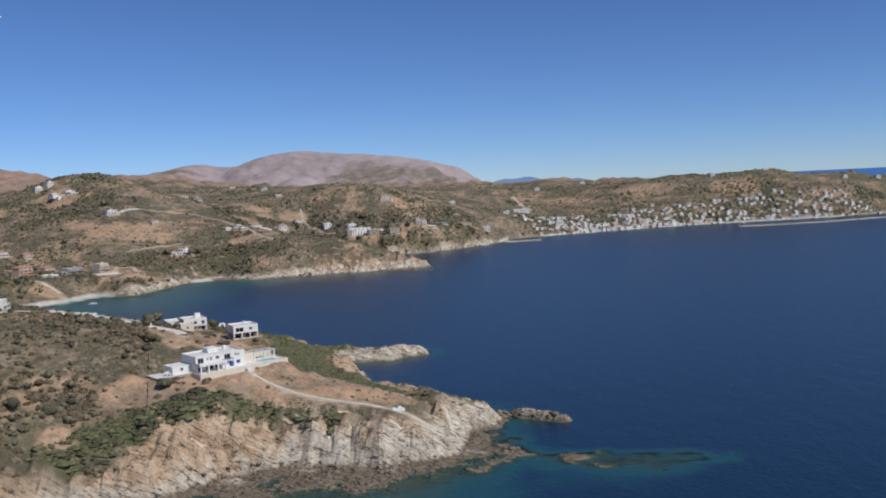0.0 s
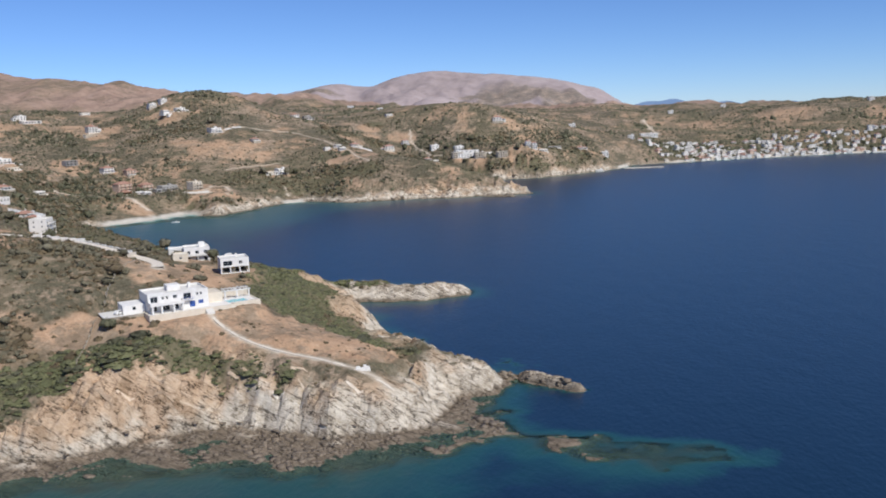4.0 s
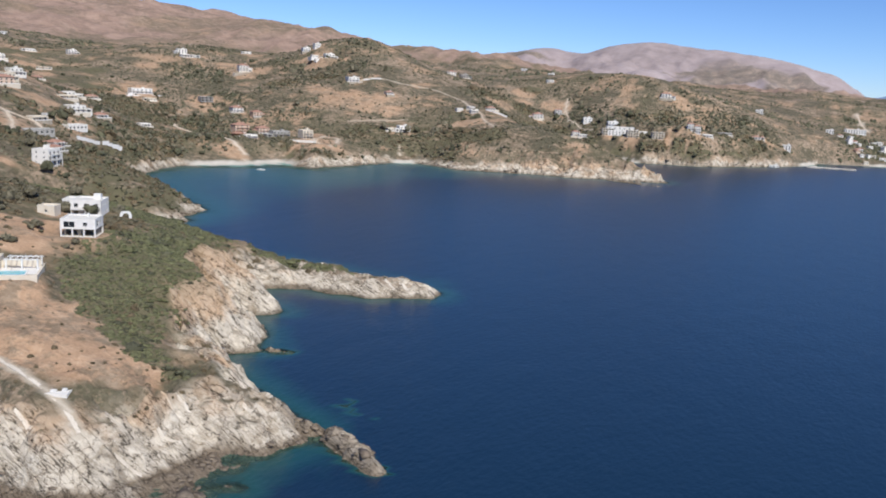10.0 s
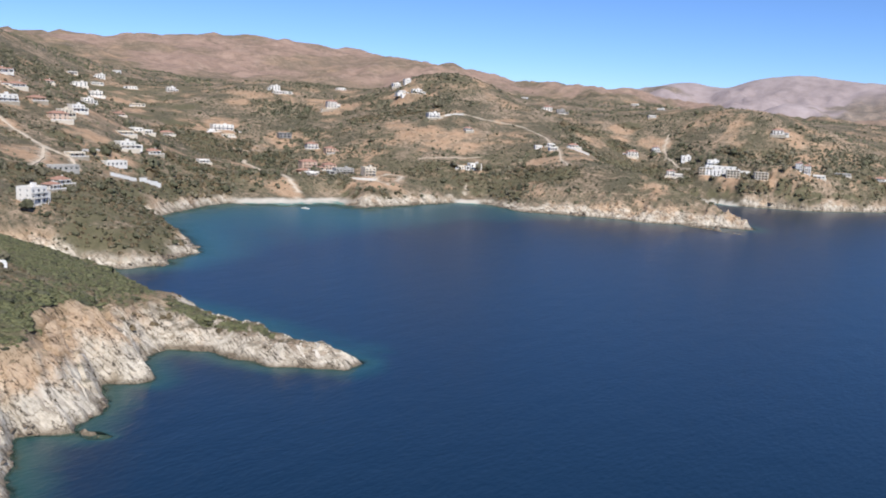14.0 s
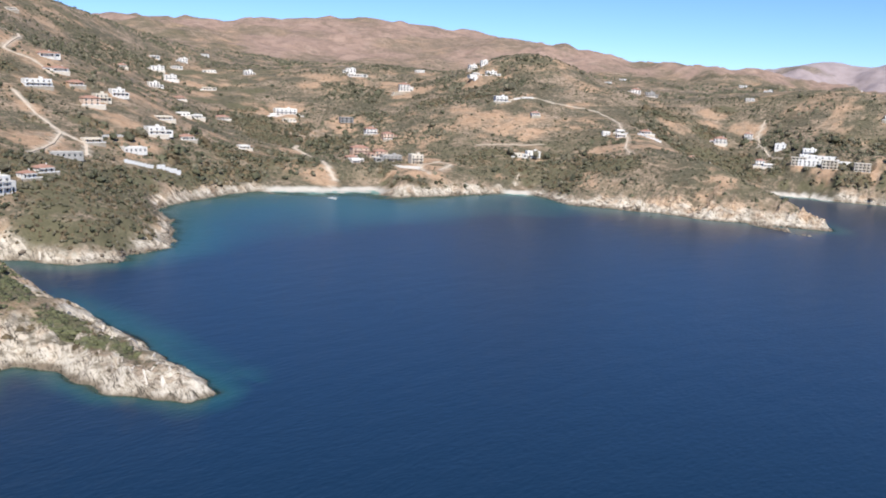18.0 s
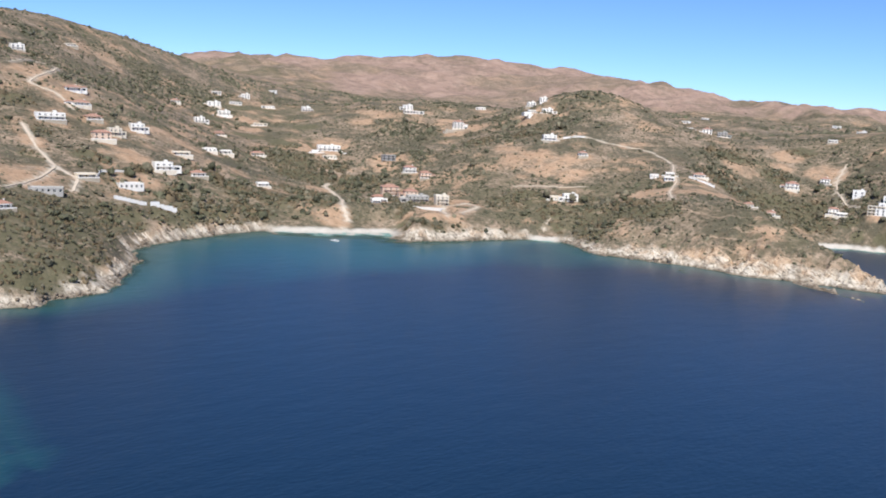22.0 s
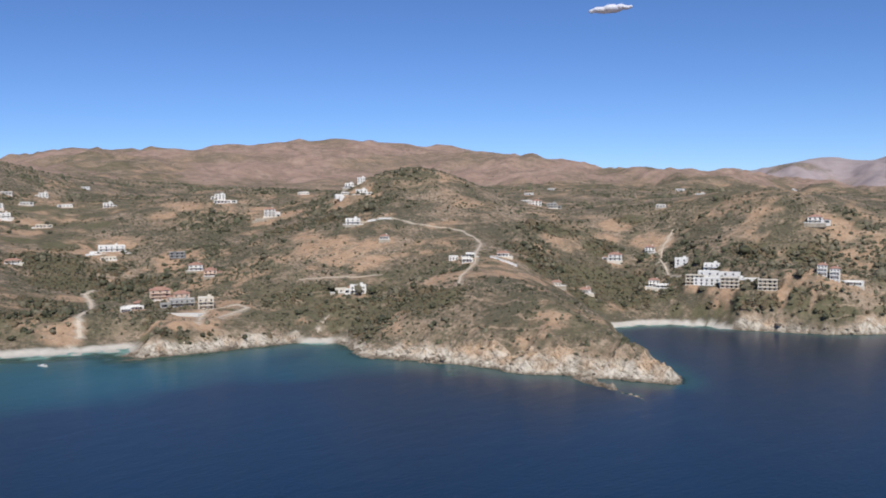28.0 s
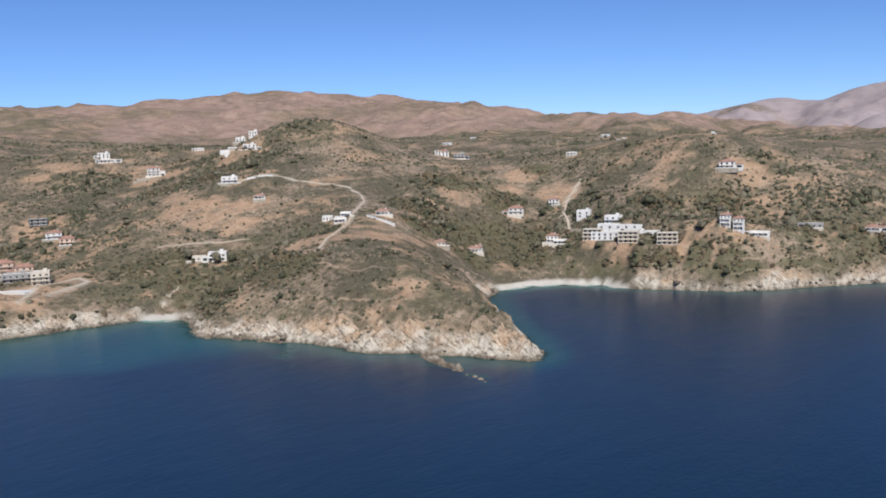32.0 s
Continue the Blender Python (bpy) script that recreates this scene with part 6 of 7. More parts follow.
def scatter(x0, x1, y0, y1, count, seed, size, shapes, wanted, clear=7.0):
    """Random places of the plan where wanted(x, y, d) is high, off the roads, bare earth, beaches and houses."""
    r = np.random.default_rng(seed)
    x, y = r.uniform(x0, x1, count), r.uniform(y0, y1, count)
    d = shore_distance(x, y)
    keep = (r.uniform(0, 1, count) < wanted(x, y, d)) & (d > 4)
    for line, half in TRACKS:
        keep &= near_line(x, y, line) > half + 1.2
    for hx, hy in HOUSE_SPOTS:
        keep &= np.hypot(x - hx, y - hy) > clear
    keep &= beach_mask(x, y) * (d < 12) < 0.3
    x, y, d = x[keep], y[keep], d[keep]
    z = ground_z(x * S, y * S)
    big = np.exp(r.normal(0, 0.42, len(x))) * size * (0.75 + 0.5 * (fractal(x, y, 45.0, 2, 95) > 0.1))
    return np.stack([x * S, y * S, z - 0.15 * big, big, r.uniform(0.75, 1.25, len(x)), r.uniform(0, 6.28, len(x)), r.integers(0, len(shapes), len(x))], -1)


def thicket(x, y):
    k = np.zeros(x.shape)
    for tx, ty, r in THICKETS + THICKETS_EAST:
        k = np.maximum(k, np.clip((r * 1.15 - np.hypot(x - tx, y - ty)) / (0.25 * r), 0, 1))
    return k


def bare_earth(x, y):
    k = np.zeros(x.shape)
    for sx, sy, r in SOILS:
        k = np.maximum(k, np.clip((r * 1.1 - np.hypot(x - sx, y - sy)) / (0.2 * r), 0, 1))
    return k


def patchy(x, y, d, base=0.4):
    """How thickly the open hillside is grown over."""
    n = fractal(x, y, 38.0, 4, 71) * 0.9 + fractal(x, y, 130.0, 3, 91) * 0.8
    base = base + 0.4 * np.exp(-((x + 335) / 60) ** 2 - ((y - 890) / 60) ** 2) + 0.35 * np.exp(-((x + 130) / 60) ** 2 - ((y - 735) / 45) ** 2)
    base = base + 0.2 * ((x > -430) & (x < -150) & (y > 366) & (y < 660)) + 0.5 * ((x > -240) & (x < 70) & (y > 850) & (y < 1060)) + 0.32 * ((x > -230) & (y > 690) & (y < 850))
    return np.clip(base + n, 0.05, 1) * np.clip((d - 5) / 7, 0, 1) * (1 - 0.8 * bare_earth(x, y)) * (1 - thicket(x, y)) * np.clip((1010 + 9.2 * np.clip(np.degrees(np.arctan2(y - 500, -150 - x)) - 30, 0, 60) - np.hypot(x + 150, y - 500)) / 60, 0.06, 1)


east_point = lambda x, y: (x > -82) & (y > 196) & (y < 262)
near_spots = scatter(-180, 20, 130, 366, 13000, 1, 1.25, NEAR_SHAPES, lambda x, y, d: patchy(x, y, d, 0.7) * np.where(east_point(x, y), 0.05, 1) * np.where((x > -85) & (y > 318), 0.08, 1), 8)
near_low = scatter(-180, 20, 130, 366, 16000, 8, 0.75, LOW_SHAPES, lambda x, y, d: np.maximum(patchy(x, y, d, 0.6) * np.where(east_point(x, y), 0.4, 1), 0.3 * east_point(x, y) * (d > 7) * (fractal(x, y, 11.0, 3, 381) > 0.12)), 8)
near_thick = scatter(-180, 20, 190, 366, 90000, 2, 0.85, LOW_SHAPES, lambda x, y, d: thicket(x, y) * (d + 4 * fractal(x, y, 12.0, 4, 3) > 5 + cove_rock(x, y)), 6.5)
near_thick[:, 4] *= 0.45
shade = near_thick[:, 5] < 1.2
planted("scrub", LOW_SHAPES, near_thick[~shade], LENTISK, "low green macchia on the point")
planted("macchia", LOW_SHAPES, near_thick[shade], MACCHIA, "dense low dark-green macchia on the point")
taller = scatter(-180, 20, 190, 366, 6000, 15, 1.15, NEAR_SHAPES, lambda x, y, d: thicket(x, y) * (d > 8 + cove_rock(x, y)) * (fractal(x, y, 15.0, 3, 383) > 0.05), 6.5)
taller[:, 4] *= 0.6
planted("macchia", NEAR_SHAPES, taller, MACCHIA, "taller dark bushes in the macchia on the point")
half = near_spots[:, 6] < 3
planted("scrub", NEAR_SHAPES, near_spots[half], OLIVE, "scattered olive-green bushes on the dry slope")
planted("dry_scrub", NEAR_SHAPES, near_spots[~half] * np.array([1, 1, 1, 0.7, 0.7, 1, 1]), DRY, "scattered low brown dry bushes on the slope")
planted("dry_scrub", LOW_SHAPES, near_low, DRY, "low thorny cushions on the dry slope")
mid_spots = scatter(-720, 60, 366, 1040, 105000, 3, 1.2, MID_SHAPES, lambda x, y, d: patchy(x, y, d, 0.33), 3.8)
under = scatter(-480, 70, 366, 1000, 80000, 14, 1.25, MID_SHAPES, lambda x, y, d: thicket(x, y) * 0.5, 3.8)
planted("scrub", MID_SHAPES, under, DRY, "brownish undergrowth below the trees round the bay")
mid_trees = scatter(-720, 60, 366, 1040, 26000, 9, 1.75, TREE_SHAPES, lambda x, y, d: patchy(x, y, d, 0.3), 4.0)
mid_thick = scatter(-480, 70, 366, 1000, 62000, 4, 1.75, TREE_SHAPES, lambda x, y, d: thicket(x, y) * 0.62, 3.8)
shade = mid_thick[:, 5] < 3.6
planted("scrub", TREE_SHAPES, mid_thick[~shade], OLIVE, "grey-green olive trees round the bay")
planted("macchia", TREE_SHAPES, mid_thick[shade], MACCHIA, "dense dark-green trees and bushes round the bay")
half = mid_trees[:, 5] < 2.6
planted("scrub", TREE_SHAPES, mid_trees[half], OLIVE, "scattered olive trees on the slopes round the bay")
planted("macchia", TREE_SHAPES, mid_trees[~half], MACCHIA, "scattered dark trees on the slopes round the bay")
half = mid_spots[:, 6] < 2
planted("scrub", MID_SHAPES, mid_spots[half], OLIVE, "olive-green bushes dotted over the hillsides")
planted("dry_scrub", MID_SHAPES, mid_spots[~half] * np.array([1, 1, 1, 0.8, 0.9, 1, 1]), MACCHIA, "dark bushes dotted over the hillsides")
far_spots = scatter(-1100, 900, 1000, 1750, 84000, 5, 1.35, FAR_SHAPES, lambda x, y, d: patchy(x, y, d, 0.3 + 0.25 * (x > 40)), 6)
west_spots = scatter(-1300, -700, 250, 1040, 32000, 6, 1.7, FAR_SHAPES, lambda x, y, d: patchy(x, y, d, 0.35), 6)
far_spots = np.concatenate([far_spots, west_spots])
half = far_spots[:, 5] < 2.2
planted("scrub", FAR_SHAPES, far_spots[half], OLIVE, "bushes and small trees on the distant slopes")
planted("macchia", FAR_SHAPES, far_spots[~half], MACCHIA, "dark bushes and trees on the distant slopes")


def tree(x, y, height, spread, label, seed, leaves=OLIVE, group="olive trees"):
    """A tree with a forked tapering trunk and a broken crown of leaf sprays."""
    r = random.Random(seed)
    x, y, height, spread = x * S, y * S, height * 1.3, spread * 1.3
    top = thing("tree", x, y, float(ground_z(x, y)) - 0.1, r.uniform(0, 360), label, "tree", group)
    bm = bmesh.new()

    def limb(a, b, r0, r1):
        a, b = Vector(a), Vector(b)
        axis = (b - a).to_track_quat("Z", "Y").to_matrix().to_4x4()
        bmesh.ops.create_cone(bm, cap_ends=True, segments=7, radius1=r0, radius2=r1, depth=(b - a).length, matrix=Matrix.Translation((a + b) / 2) @ axis)

    fork = (r.uniform(-0.2, 0.2), r.uniform(-0.2, 0.2), height * 0.32)
    limb((0, 0, -0.3), fork, height * 0.05, height * 0.035)
    for k in range(4):
        a = k * 1.57 + r.uniform(-0.4, 0.4)
        limb(fork, (math.cos(a) * spread * 0.5, math.sin(a) * spread * 0.5, height * r.uniform(0.6, 0.75)), height * 0.03, height * 0.012)
    part("trunk", bm, BARK, top)
    p, f = bush_shape(r, 9, 260, 0.13, 1, 0.9)
    p = p * np.array([spread, spread, height * 0.62]) + np.array([0, 0, height * 0.28])
    me = bpy.data.meshes.new("crown")
    me.from_pydata(p.tolist(), [], f.tolist())
    me.materials.append(leaves)
    part("crown", me, None, top)
    return top


TREES = [(-74.2, 220.6, 3.2, 2.2), (-104, 306, 4.5, 2.6), (-75, 268, 2.6, 1.7), (-79, 288, 4.0, 2.4), (-91, 290, 4.2, 2.6), (-100, 288, 4.0, 2.4), (-190, 372, 5.5, 3.0), (-206, 384, 5.0, 3.0), (-222, 392, 5.0, 2.8), (-310, 482, 5.0, 2.6),
         (-322, 506, 5.5, 3.0), (-300, 655, 6.0, 3.2), (-309, 662, 6.5, 3.4), (-238, 738, 7.0, 3.2), (-219, 742, 8.0, 2.6), (-213, 748, 6.0, 3.0), (-134, 898, 6.0, 3.0), (-39, 909, 7.0, 2.8), (-113, 931, 6.5, 3.0), (-90, 893, 4.5, 2.6), (-64, 893, 4.0, 2.3), (-160, 940, 6, 3)]
for k, (tx, ty, hh, sp) in enumerate(TREES):
    tree(tx, ty, hh, sp, "round olive tree on dry ground beside a house" if k else "single dark round bush-like tree on the bare slope below the villa", 100 + k, MACCHIA if k % 3 == 0 else OLIVE)

# ---- the village along the far shore, its harbour and boats ----
vr = random.Random(21)
SHORE_LINE = np.array([(100, 1066), (132, 1083), (180, 1108), (245, 1140), (300, 1160), (365, 1180), (430, 1195), (520, 1210), (620, 1235)], float)


def along(u):
    k = min(int(u), len(SHORE_LINE) - 2)
    a, b = SHORE_LINE[k], SHORE_LINE[k + 1]
    n = np.array([-(b - a)[1], (b - a)[0]]) / np.linalg.norm(b - a)
    return a + (b - a) * (u - k), n


placed, behind = [], []
LOOKS = [("white flat-roofed village house by the far shore", "flat", WHITE), ("white village house with a red tiled roof", "hip", WHITE), ("cream village house with a flat roof", "flat", CREAM), ("white two-window village house", "flat", WHITE),
         ("salmon-coloured village house with a tiled roof", "hip", OCHRE)]
tries = 0
while len(placed) < 385 and tries < 20000:
    tries += 1
    u = vr.uniform(0.5, 7.9)
    row = vr.random() ** 1.9
    p, n = along(u)
    off = 4 + row * (88 if u < 4.6 else 70)
    hx, hy = p + n * off + np.array([vr.uniform(-4, 4), vr.uniform(-4, 4)])
    if any(math.hypot(hx - a, hy - b) < 4.7 for a, b in placed):
        continue
    if vr.random() > ((1.0 if u < 4.6 else 0.5) if off < 45 else 0.5) * (0.25 if u < 1.5 else 1.0):
        continue
    placed.append((hx, hy))
    if off > 46:
        behind.append((float(hx), float(hy), vr.uniform(5.2, 9.0), vr.uniform(5.2, 7.4), vr.choice((2.9, 2.9, 5.6)), math.atan2(-n[0], n[1]) + vr.uniform(-0.4, 0.4), vr.random() < 0.3))
        continue
    text, roof, wl = LOOKS[vr.choice((0, 0, 0, 1, 2, 3, 3, 4))]
    st = 2 if vr.random() < 0.28 else 1
    house(float(hx), float(hy), vr.uniform(3.6, 6.2), vr.uniform(3.6, 5.0), st, text, roof, LIME if wl is WHITE else wl, (-n[0] + vr.uniform(-0.5, 0.3), -n[1] + vr.uniform(-0.3, 0.3)), 2, 0, False, False, group="village houses", foot=1.5, big=False)
walls, lids, glints = bmesh.new(), bmesh.new(), bmesh.new()
for hx, hy, w, d, h, a, tiled in behind:
    m = Matrix.Translation((hx * S, hy * S, float(ground_z(hx * S, hy * S)))) @ Matrix.Rotation(a, 4, "Z")

    def put(bm, x0, y0, z0, x1, y1, z1, pinch=1.0):
        v = [bm.verts.new(m @ Vector(c)) for c in ((x0, y0, z0), (x1, y0, z0), (x1, y1, z0), (x0, y1, z0))]
        cx, cy = (x0 + x1) / 2, (y0 + y1) / 2
        v += [bm.verts.new(m @ Vector((cx + (c[0] - cx) * pinch, cy + (c[1] - cy) * pinch, z1))) for c in ((x0, y0), (x1, y0), (x1, y1), (x0, y1))]
        for f in ((3, 2, 1, 0), (4, 5, 6, 7), (0, 1, 5, 4), (1, 2, 6, 5), (2, 3, 7, 6), (3, 0, 4, 7)):
            bm.faces.new([v[k] for k in f])

    put(walls, -w / 2, -d / 2, -2.0, w / 2, d / 2, h)
    if tiled:
        put(lids, -w / 2 - 0.4, -d / 2 - 0.4, h, w / 2 + 0.4, d / 2 + 0.4, h + 1.5, 0.25)
    for k in range(3):
        for z0 in (0.9, 3.6)[:1 + (h > 4)]:
            put(glints, -w / 2 + w * (k + 0.3) / 3, -d / 2 - 0.04, z0, -w / 2 + w * (k + 0.7) / 3, -d / 2 + 0.1, z0 + 1.2)
for bm, material, name, text in ((walls, LIME, "village_blocks", "pale village houses massed behind the shore"), (lids, TILES, "village_roofs", "red tiled roofs of the village houses behind the shore"), (glints, GLASS, "village_windows", "dark windows of the village houses behind the shore")):
    tagged(new(name, mesh_of(name, bm, material)), text, "houses", kind="stuff")
town_trees = scatter(90, 660, 1055, 1330, 26000, 51, 1.8, FAR_SHAPES, lambda x, y, d: np.clip(1.2 - d / 110, 0.15, 0.8), 3.2)
planted("macchia", FAR_SHAPES, town_trees, MACCHIA, "dark trees between the village houses", "trees")
house(105, 1216, 22, 8, 2, "long white school-like building above the village", "flat", WHITE, (0.2, -1), 8, 1, False, foot=5)
for hx, hy, text in ((246, 1560, "small white house on the far hillside"), (150, 1420, "white farmhouse on the far hillside"), (420, 1372, "white house on the far hilltop"), (520, 1420, "white house on the far hilltop"), (9, 1121, "white house behind the shore"),
                     (640, 1400, "white house near the far headland"), (690, 1395, "white house near the far headland"), (46, 1010, "white house above the small jetty"), (-1124, 1955, "tiny white chapel on the bare ridge"), (-850, 2060, "white farmhouse on the bare ridge"),
                     (-420, 1142, "white farmhouse on the plateau"), (-440, 1207, "white farmhouse on the plateau"), (-241, 1172, "pale house on the plateau edge"), (-560, 1000, "white house on the plateau"), (-740, 1010, "white house on the plateau"),
                     (-760, 820, "white house on the plateau"), (-130, 1110, "white house among scrub"), (-700, 930, "white house on the plateau"), (80, 1150, "white house behind the village"), (-300, 1240, "white farmhouse far inland")):
    house(hx, hy, 7.5, 6, 2 if hx > -300 else 1, text, "flat", WHITE, (0.1, -1), 3, 1, False, foot=5)


PALE = plain("pale_boulders", (0.38, 0.35, 0.30), (0.6, 0.56, 0.5), 1.5, 0.95, 0.2)


def mound(name, line, half, height, material, label, seed, kind="structure", category="breakwater"):
    """A heaped bank of boulders along a line."""
    r, bm = random.Random(seed), bmesh.new()
    line = [(px * S, py * S) for px, py in line]
    for (ax, ay), (bx, by) in zip(line, line[1:]):
        n = int(math.hypot(bx - ax, by - ay) / 2.2)
        for i in range(n):
            for side in (-1, -0.4, 0.2, 0.8):
                k = (i + r.random()) / n
                cx, cy = ax + (bx - ax) * k, ay + (by - ay) * k
                nx, ny = -(by - ay), bx - ax
                q = half * (side + r.uniform(-0.3, 0.3)) / math.hypot(nx, ny)
                s = r.uniform(1.0, 1.9)
                m = Matrix.LocRotScale((cx + nx * q, cy + ny * q, height * (1 - abs(side) * 0.7) * 0.6), Euler((r.uniform(0, 3), r.uniform(0, 3), r.uniform(0, 3))), (s, s * r.uniform(0.7, 1), s * r.uniform(0.6, 0.9)))
                bmesh.ops.create_icosphere(bm, subdivisions=1, radius=1.0, matrix=m)
    ob = new(name, mesh_of(name, bm, material))
    return tagged(ob, label, category, kind="stuff")


mound("breakwater", [(362, 1077), (420, 1080), (481, 1093), (571, 1134), (650, 1190)], 4.5, 2.4, PALE, "pale boulder breakwater of the harbour", 5)
mound("jetty_rocks", [(66, 990), (86, 996), (108, 1001)], 3.0, 2.0, PALE, "low stone jetty by a small beach", 6)
quay = tagged(new("quay", mesh_of("quay", boxes((0, -4, -2, 270, 4, 1.5)), PAVING)), "pale concrete quay along the village front", "quay", kind="structure")
quay.matrix_basis = pose(366 * S, 1177 * S, 0, 0, 0, 10)


def boat(x, y, turn, length, label):
    top = thing("motor_boat", x * S, y * S, 0.0, turn, label, "boat", "boats")
    bm, rows = bmesh.new(), []
    for k in range(9):
        u = k / 8
        wd = 0.18 * length * (1 - max(0, (u - 0.45) / 0.55) ** 2.2)
        px, sheer = (u - 0.5) * length, 0.55 + 0.35 * u * u
        rows.append([bm.verts.new((px, -wd, sheer)), bm.verts.new((px, -wd * 0.75, -0.15)), bm.verts.new((px, 0, -0.35)), bm.verts.new((px, wd * 0.75, -0.15)), bm.verts.new((px, wd, sheer))])
    for a, b in zip(rows, rows[1:]):
        for i in range(4):
            bm.faces.new((a[i], b[i], b[i + 1], a[i + 1]))
        bm.faces.new((a[4], b[4], b[0], a[0]))
    bm.faces.new(rows[0])
    bmesh.ops.recalc_face_normals(bm, faces=bm.faces)
    part("hull", bm, WHITE, top)
    part("cabin", boxes((-0.1 * length, -0.11 * length, 0.5, 0.16 * length, 0.11 * length, 1.35)), WHITE, top)
    part("windscreen", boxes((0.165 * length, -0.1 * length, 0.85, 0.175 * length, 0.1 * length, 1.3)), GLASS, top)
    part("outboard", boxes((-0.56 * length, -0.15, 0.1, -0.5 * length, 0.15, 0.95)), RUSTY, top, "dark outboard engine")
    return top


boat(-237, 576, 20, 7.5, "white motor boat moored off the sandy beach")
for k, (bx, by) in enumerate(((395, 1160), (420, 1170), (446, 1172), (470, 1186), (500, 1192), (524, 1194))):
    boat(bx, by, 30 + 40 * k, 8.0, "white boat lying in the village harbour")

# ---- pale concrete slab with a bench-like block where the villa path ends ----
slab = thing("lookout_slab", -15.5 * S, 219.5 * S, float(ground_z(-15.5 * S, 219.5 * S)), 25, "white concrete lookout slab at the end of the path", "platform")
part("slab", boxes((-2.6, -1.6, -1.6, 2.6, 1.6, 0.1)), LIME, slab)
part("block", boxes((-1.6, -0.5, 0.15, -0.4, 0.4, 0.5)), WHITE, slab)
part("block", boxes((0.8, 0.2, 0.15, 1.7, 1.1, 0.6)), WHITE, slab)

# ---- glowing sea and hazed coast strips beyond the village hill, and one small cloud ----
bm, last = bmesh.new(), None
for k in range(41):
    a = radians(9 + k * 3.0)
    px, py = 75 + 4560 * math.sin(a), 360 + 4560 * math.cos(a)
    pair = bm.verts.new((px, py, -2)), bm.verts.new((px, py, 91))
    if last:
        bm.faces.new((last[0], pair[0], pair[1], last[1]))
    last = pair
# emission stands in for daylit water; the sun misses this upright strip
FAR_BLUE, _, fb = nodes_of("glowing_horizon_strip", 1.0, 0.0)
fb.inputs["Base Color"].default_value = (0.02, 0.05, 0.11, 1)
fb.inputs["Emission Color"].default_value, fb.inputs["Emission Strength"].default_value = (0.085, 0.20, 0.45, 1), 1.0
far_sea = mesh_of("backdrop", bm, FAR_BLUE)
tagged(new("backdrop", far_sea), "self-lit blue strip standing in for open sea at the horizon", "sea", kind="structure")
VAPOUR = plain("cloud_white", (0.9, 0.88, 0.92), (0.95, 0.94, 0.96), 30.0, 1.0, 0.0)
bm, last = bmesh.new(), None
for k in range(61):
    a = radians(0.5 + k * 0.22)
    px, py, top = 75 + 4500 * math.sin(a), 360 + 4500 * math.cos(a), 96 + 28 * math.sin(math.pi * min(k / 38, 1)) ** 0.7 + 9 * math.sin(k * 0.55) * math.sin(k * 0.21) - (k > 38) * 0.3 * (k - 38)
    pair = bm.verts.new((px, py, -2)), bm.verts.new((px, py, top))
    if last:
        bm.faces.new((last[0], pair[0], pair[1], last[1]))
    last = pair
# the haze of distance is put into this blue-grey, which glows by itself
FAR_COAST, _, fb = nodes_of("glowing_hazed_coast", 1.0, 0.0)
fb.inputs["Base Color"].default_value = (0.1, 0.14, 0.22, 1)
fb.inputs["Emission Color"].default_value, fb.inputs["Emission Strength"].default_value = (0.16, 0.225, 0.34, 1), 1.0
tagged(new("backdrop", mesh_of("backdrop", bm, FAR_COAST)), "self-lit silhouette of a far coast at the horizon, haze in its blue", "coast", kind="structure")
cr, bm = random.Random(4), bmesh.new()
CLOUD_AT = Vector((-2175.0, 4210.0, 1002.0))
for k in range(16):
    u, v = -0.9 + k * 0.12, cr.gauss(0, 0.16)
    size = max(13.0, 34 * (1 - abs(u + 0.1) * 0.6)) * cr.uniform(0.8, 1.0)
    m = Matrix.LocRotScale(CLOUD_AT + Vector((u * 84 + v * 20, u * 56 - v * 20, 8 * u + v * 16)), None, (size, size, size * 0.62))
    bmesh.ops.create_icosphere(bm, subdivisions=3, radius=1.0, matrix=m)
ct = VAPOUR.node_tree
through_light = ct.nodes.new("ShaderNodeBsdfTranslucent")
through_light.inputs[0].default_value = (0.8, 0.79, 0.83, 1)
blend = ct.nodes.new("ShaderNodeMixShader")
blend.inputs[0].default_value = 0.4
ct.links.new(ct.nodes["Principled BSDF"].outputs[0], blend.inputs[1])
ct.links.new(through_light.outputs[0], blend.inputs[2])
ct.links.new(blend.outputs[0], ct.nodes["Material Output"].inputs[0])
for f in bm.faces:
    f.smooth = True
tagged(new("cloud", mesh_of("cloud", bm, VAPOUR)), "single small white cloud in a clear sky", "cloud", kind="stuff")


# ---- loose rock: broken plates along the water's edge, blocks on the cliffs ----
def rock_shape(r):
    p, f = blob(r, 1, 0.38)
    p = np.sign(p) * np.abs(p) ** 0.7
    return (p * np.array([1.35, 0.85, 0.7])).astype(np.float32), f.astype(np.int32)


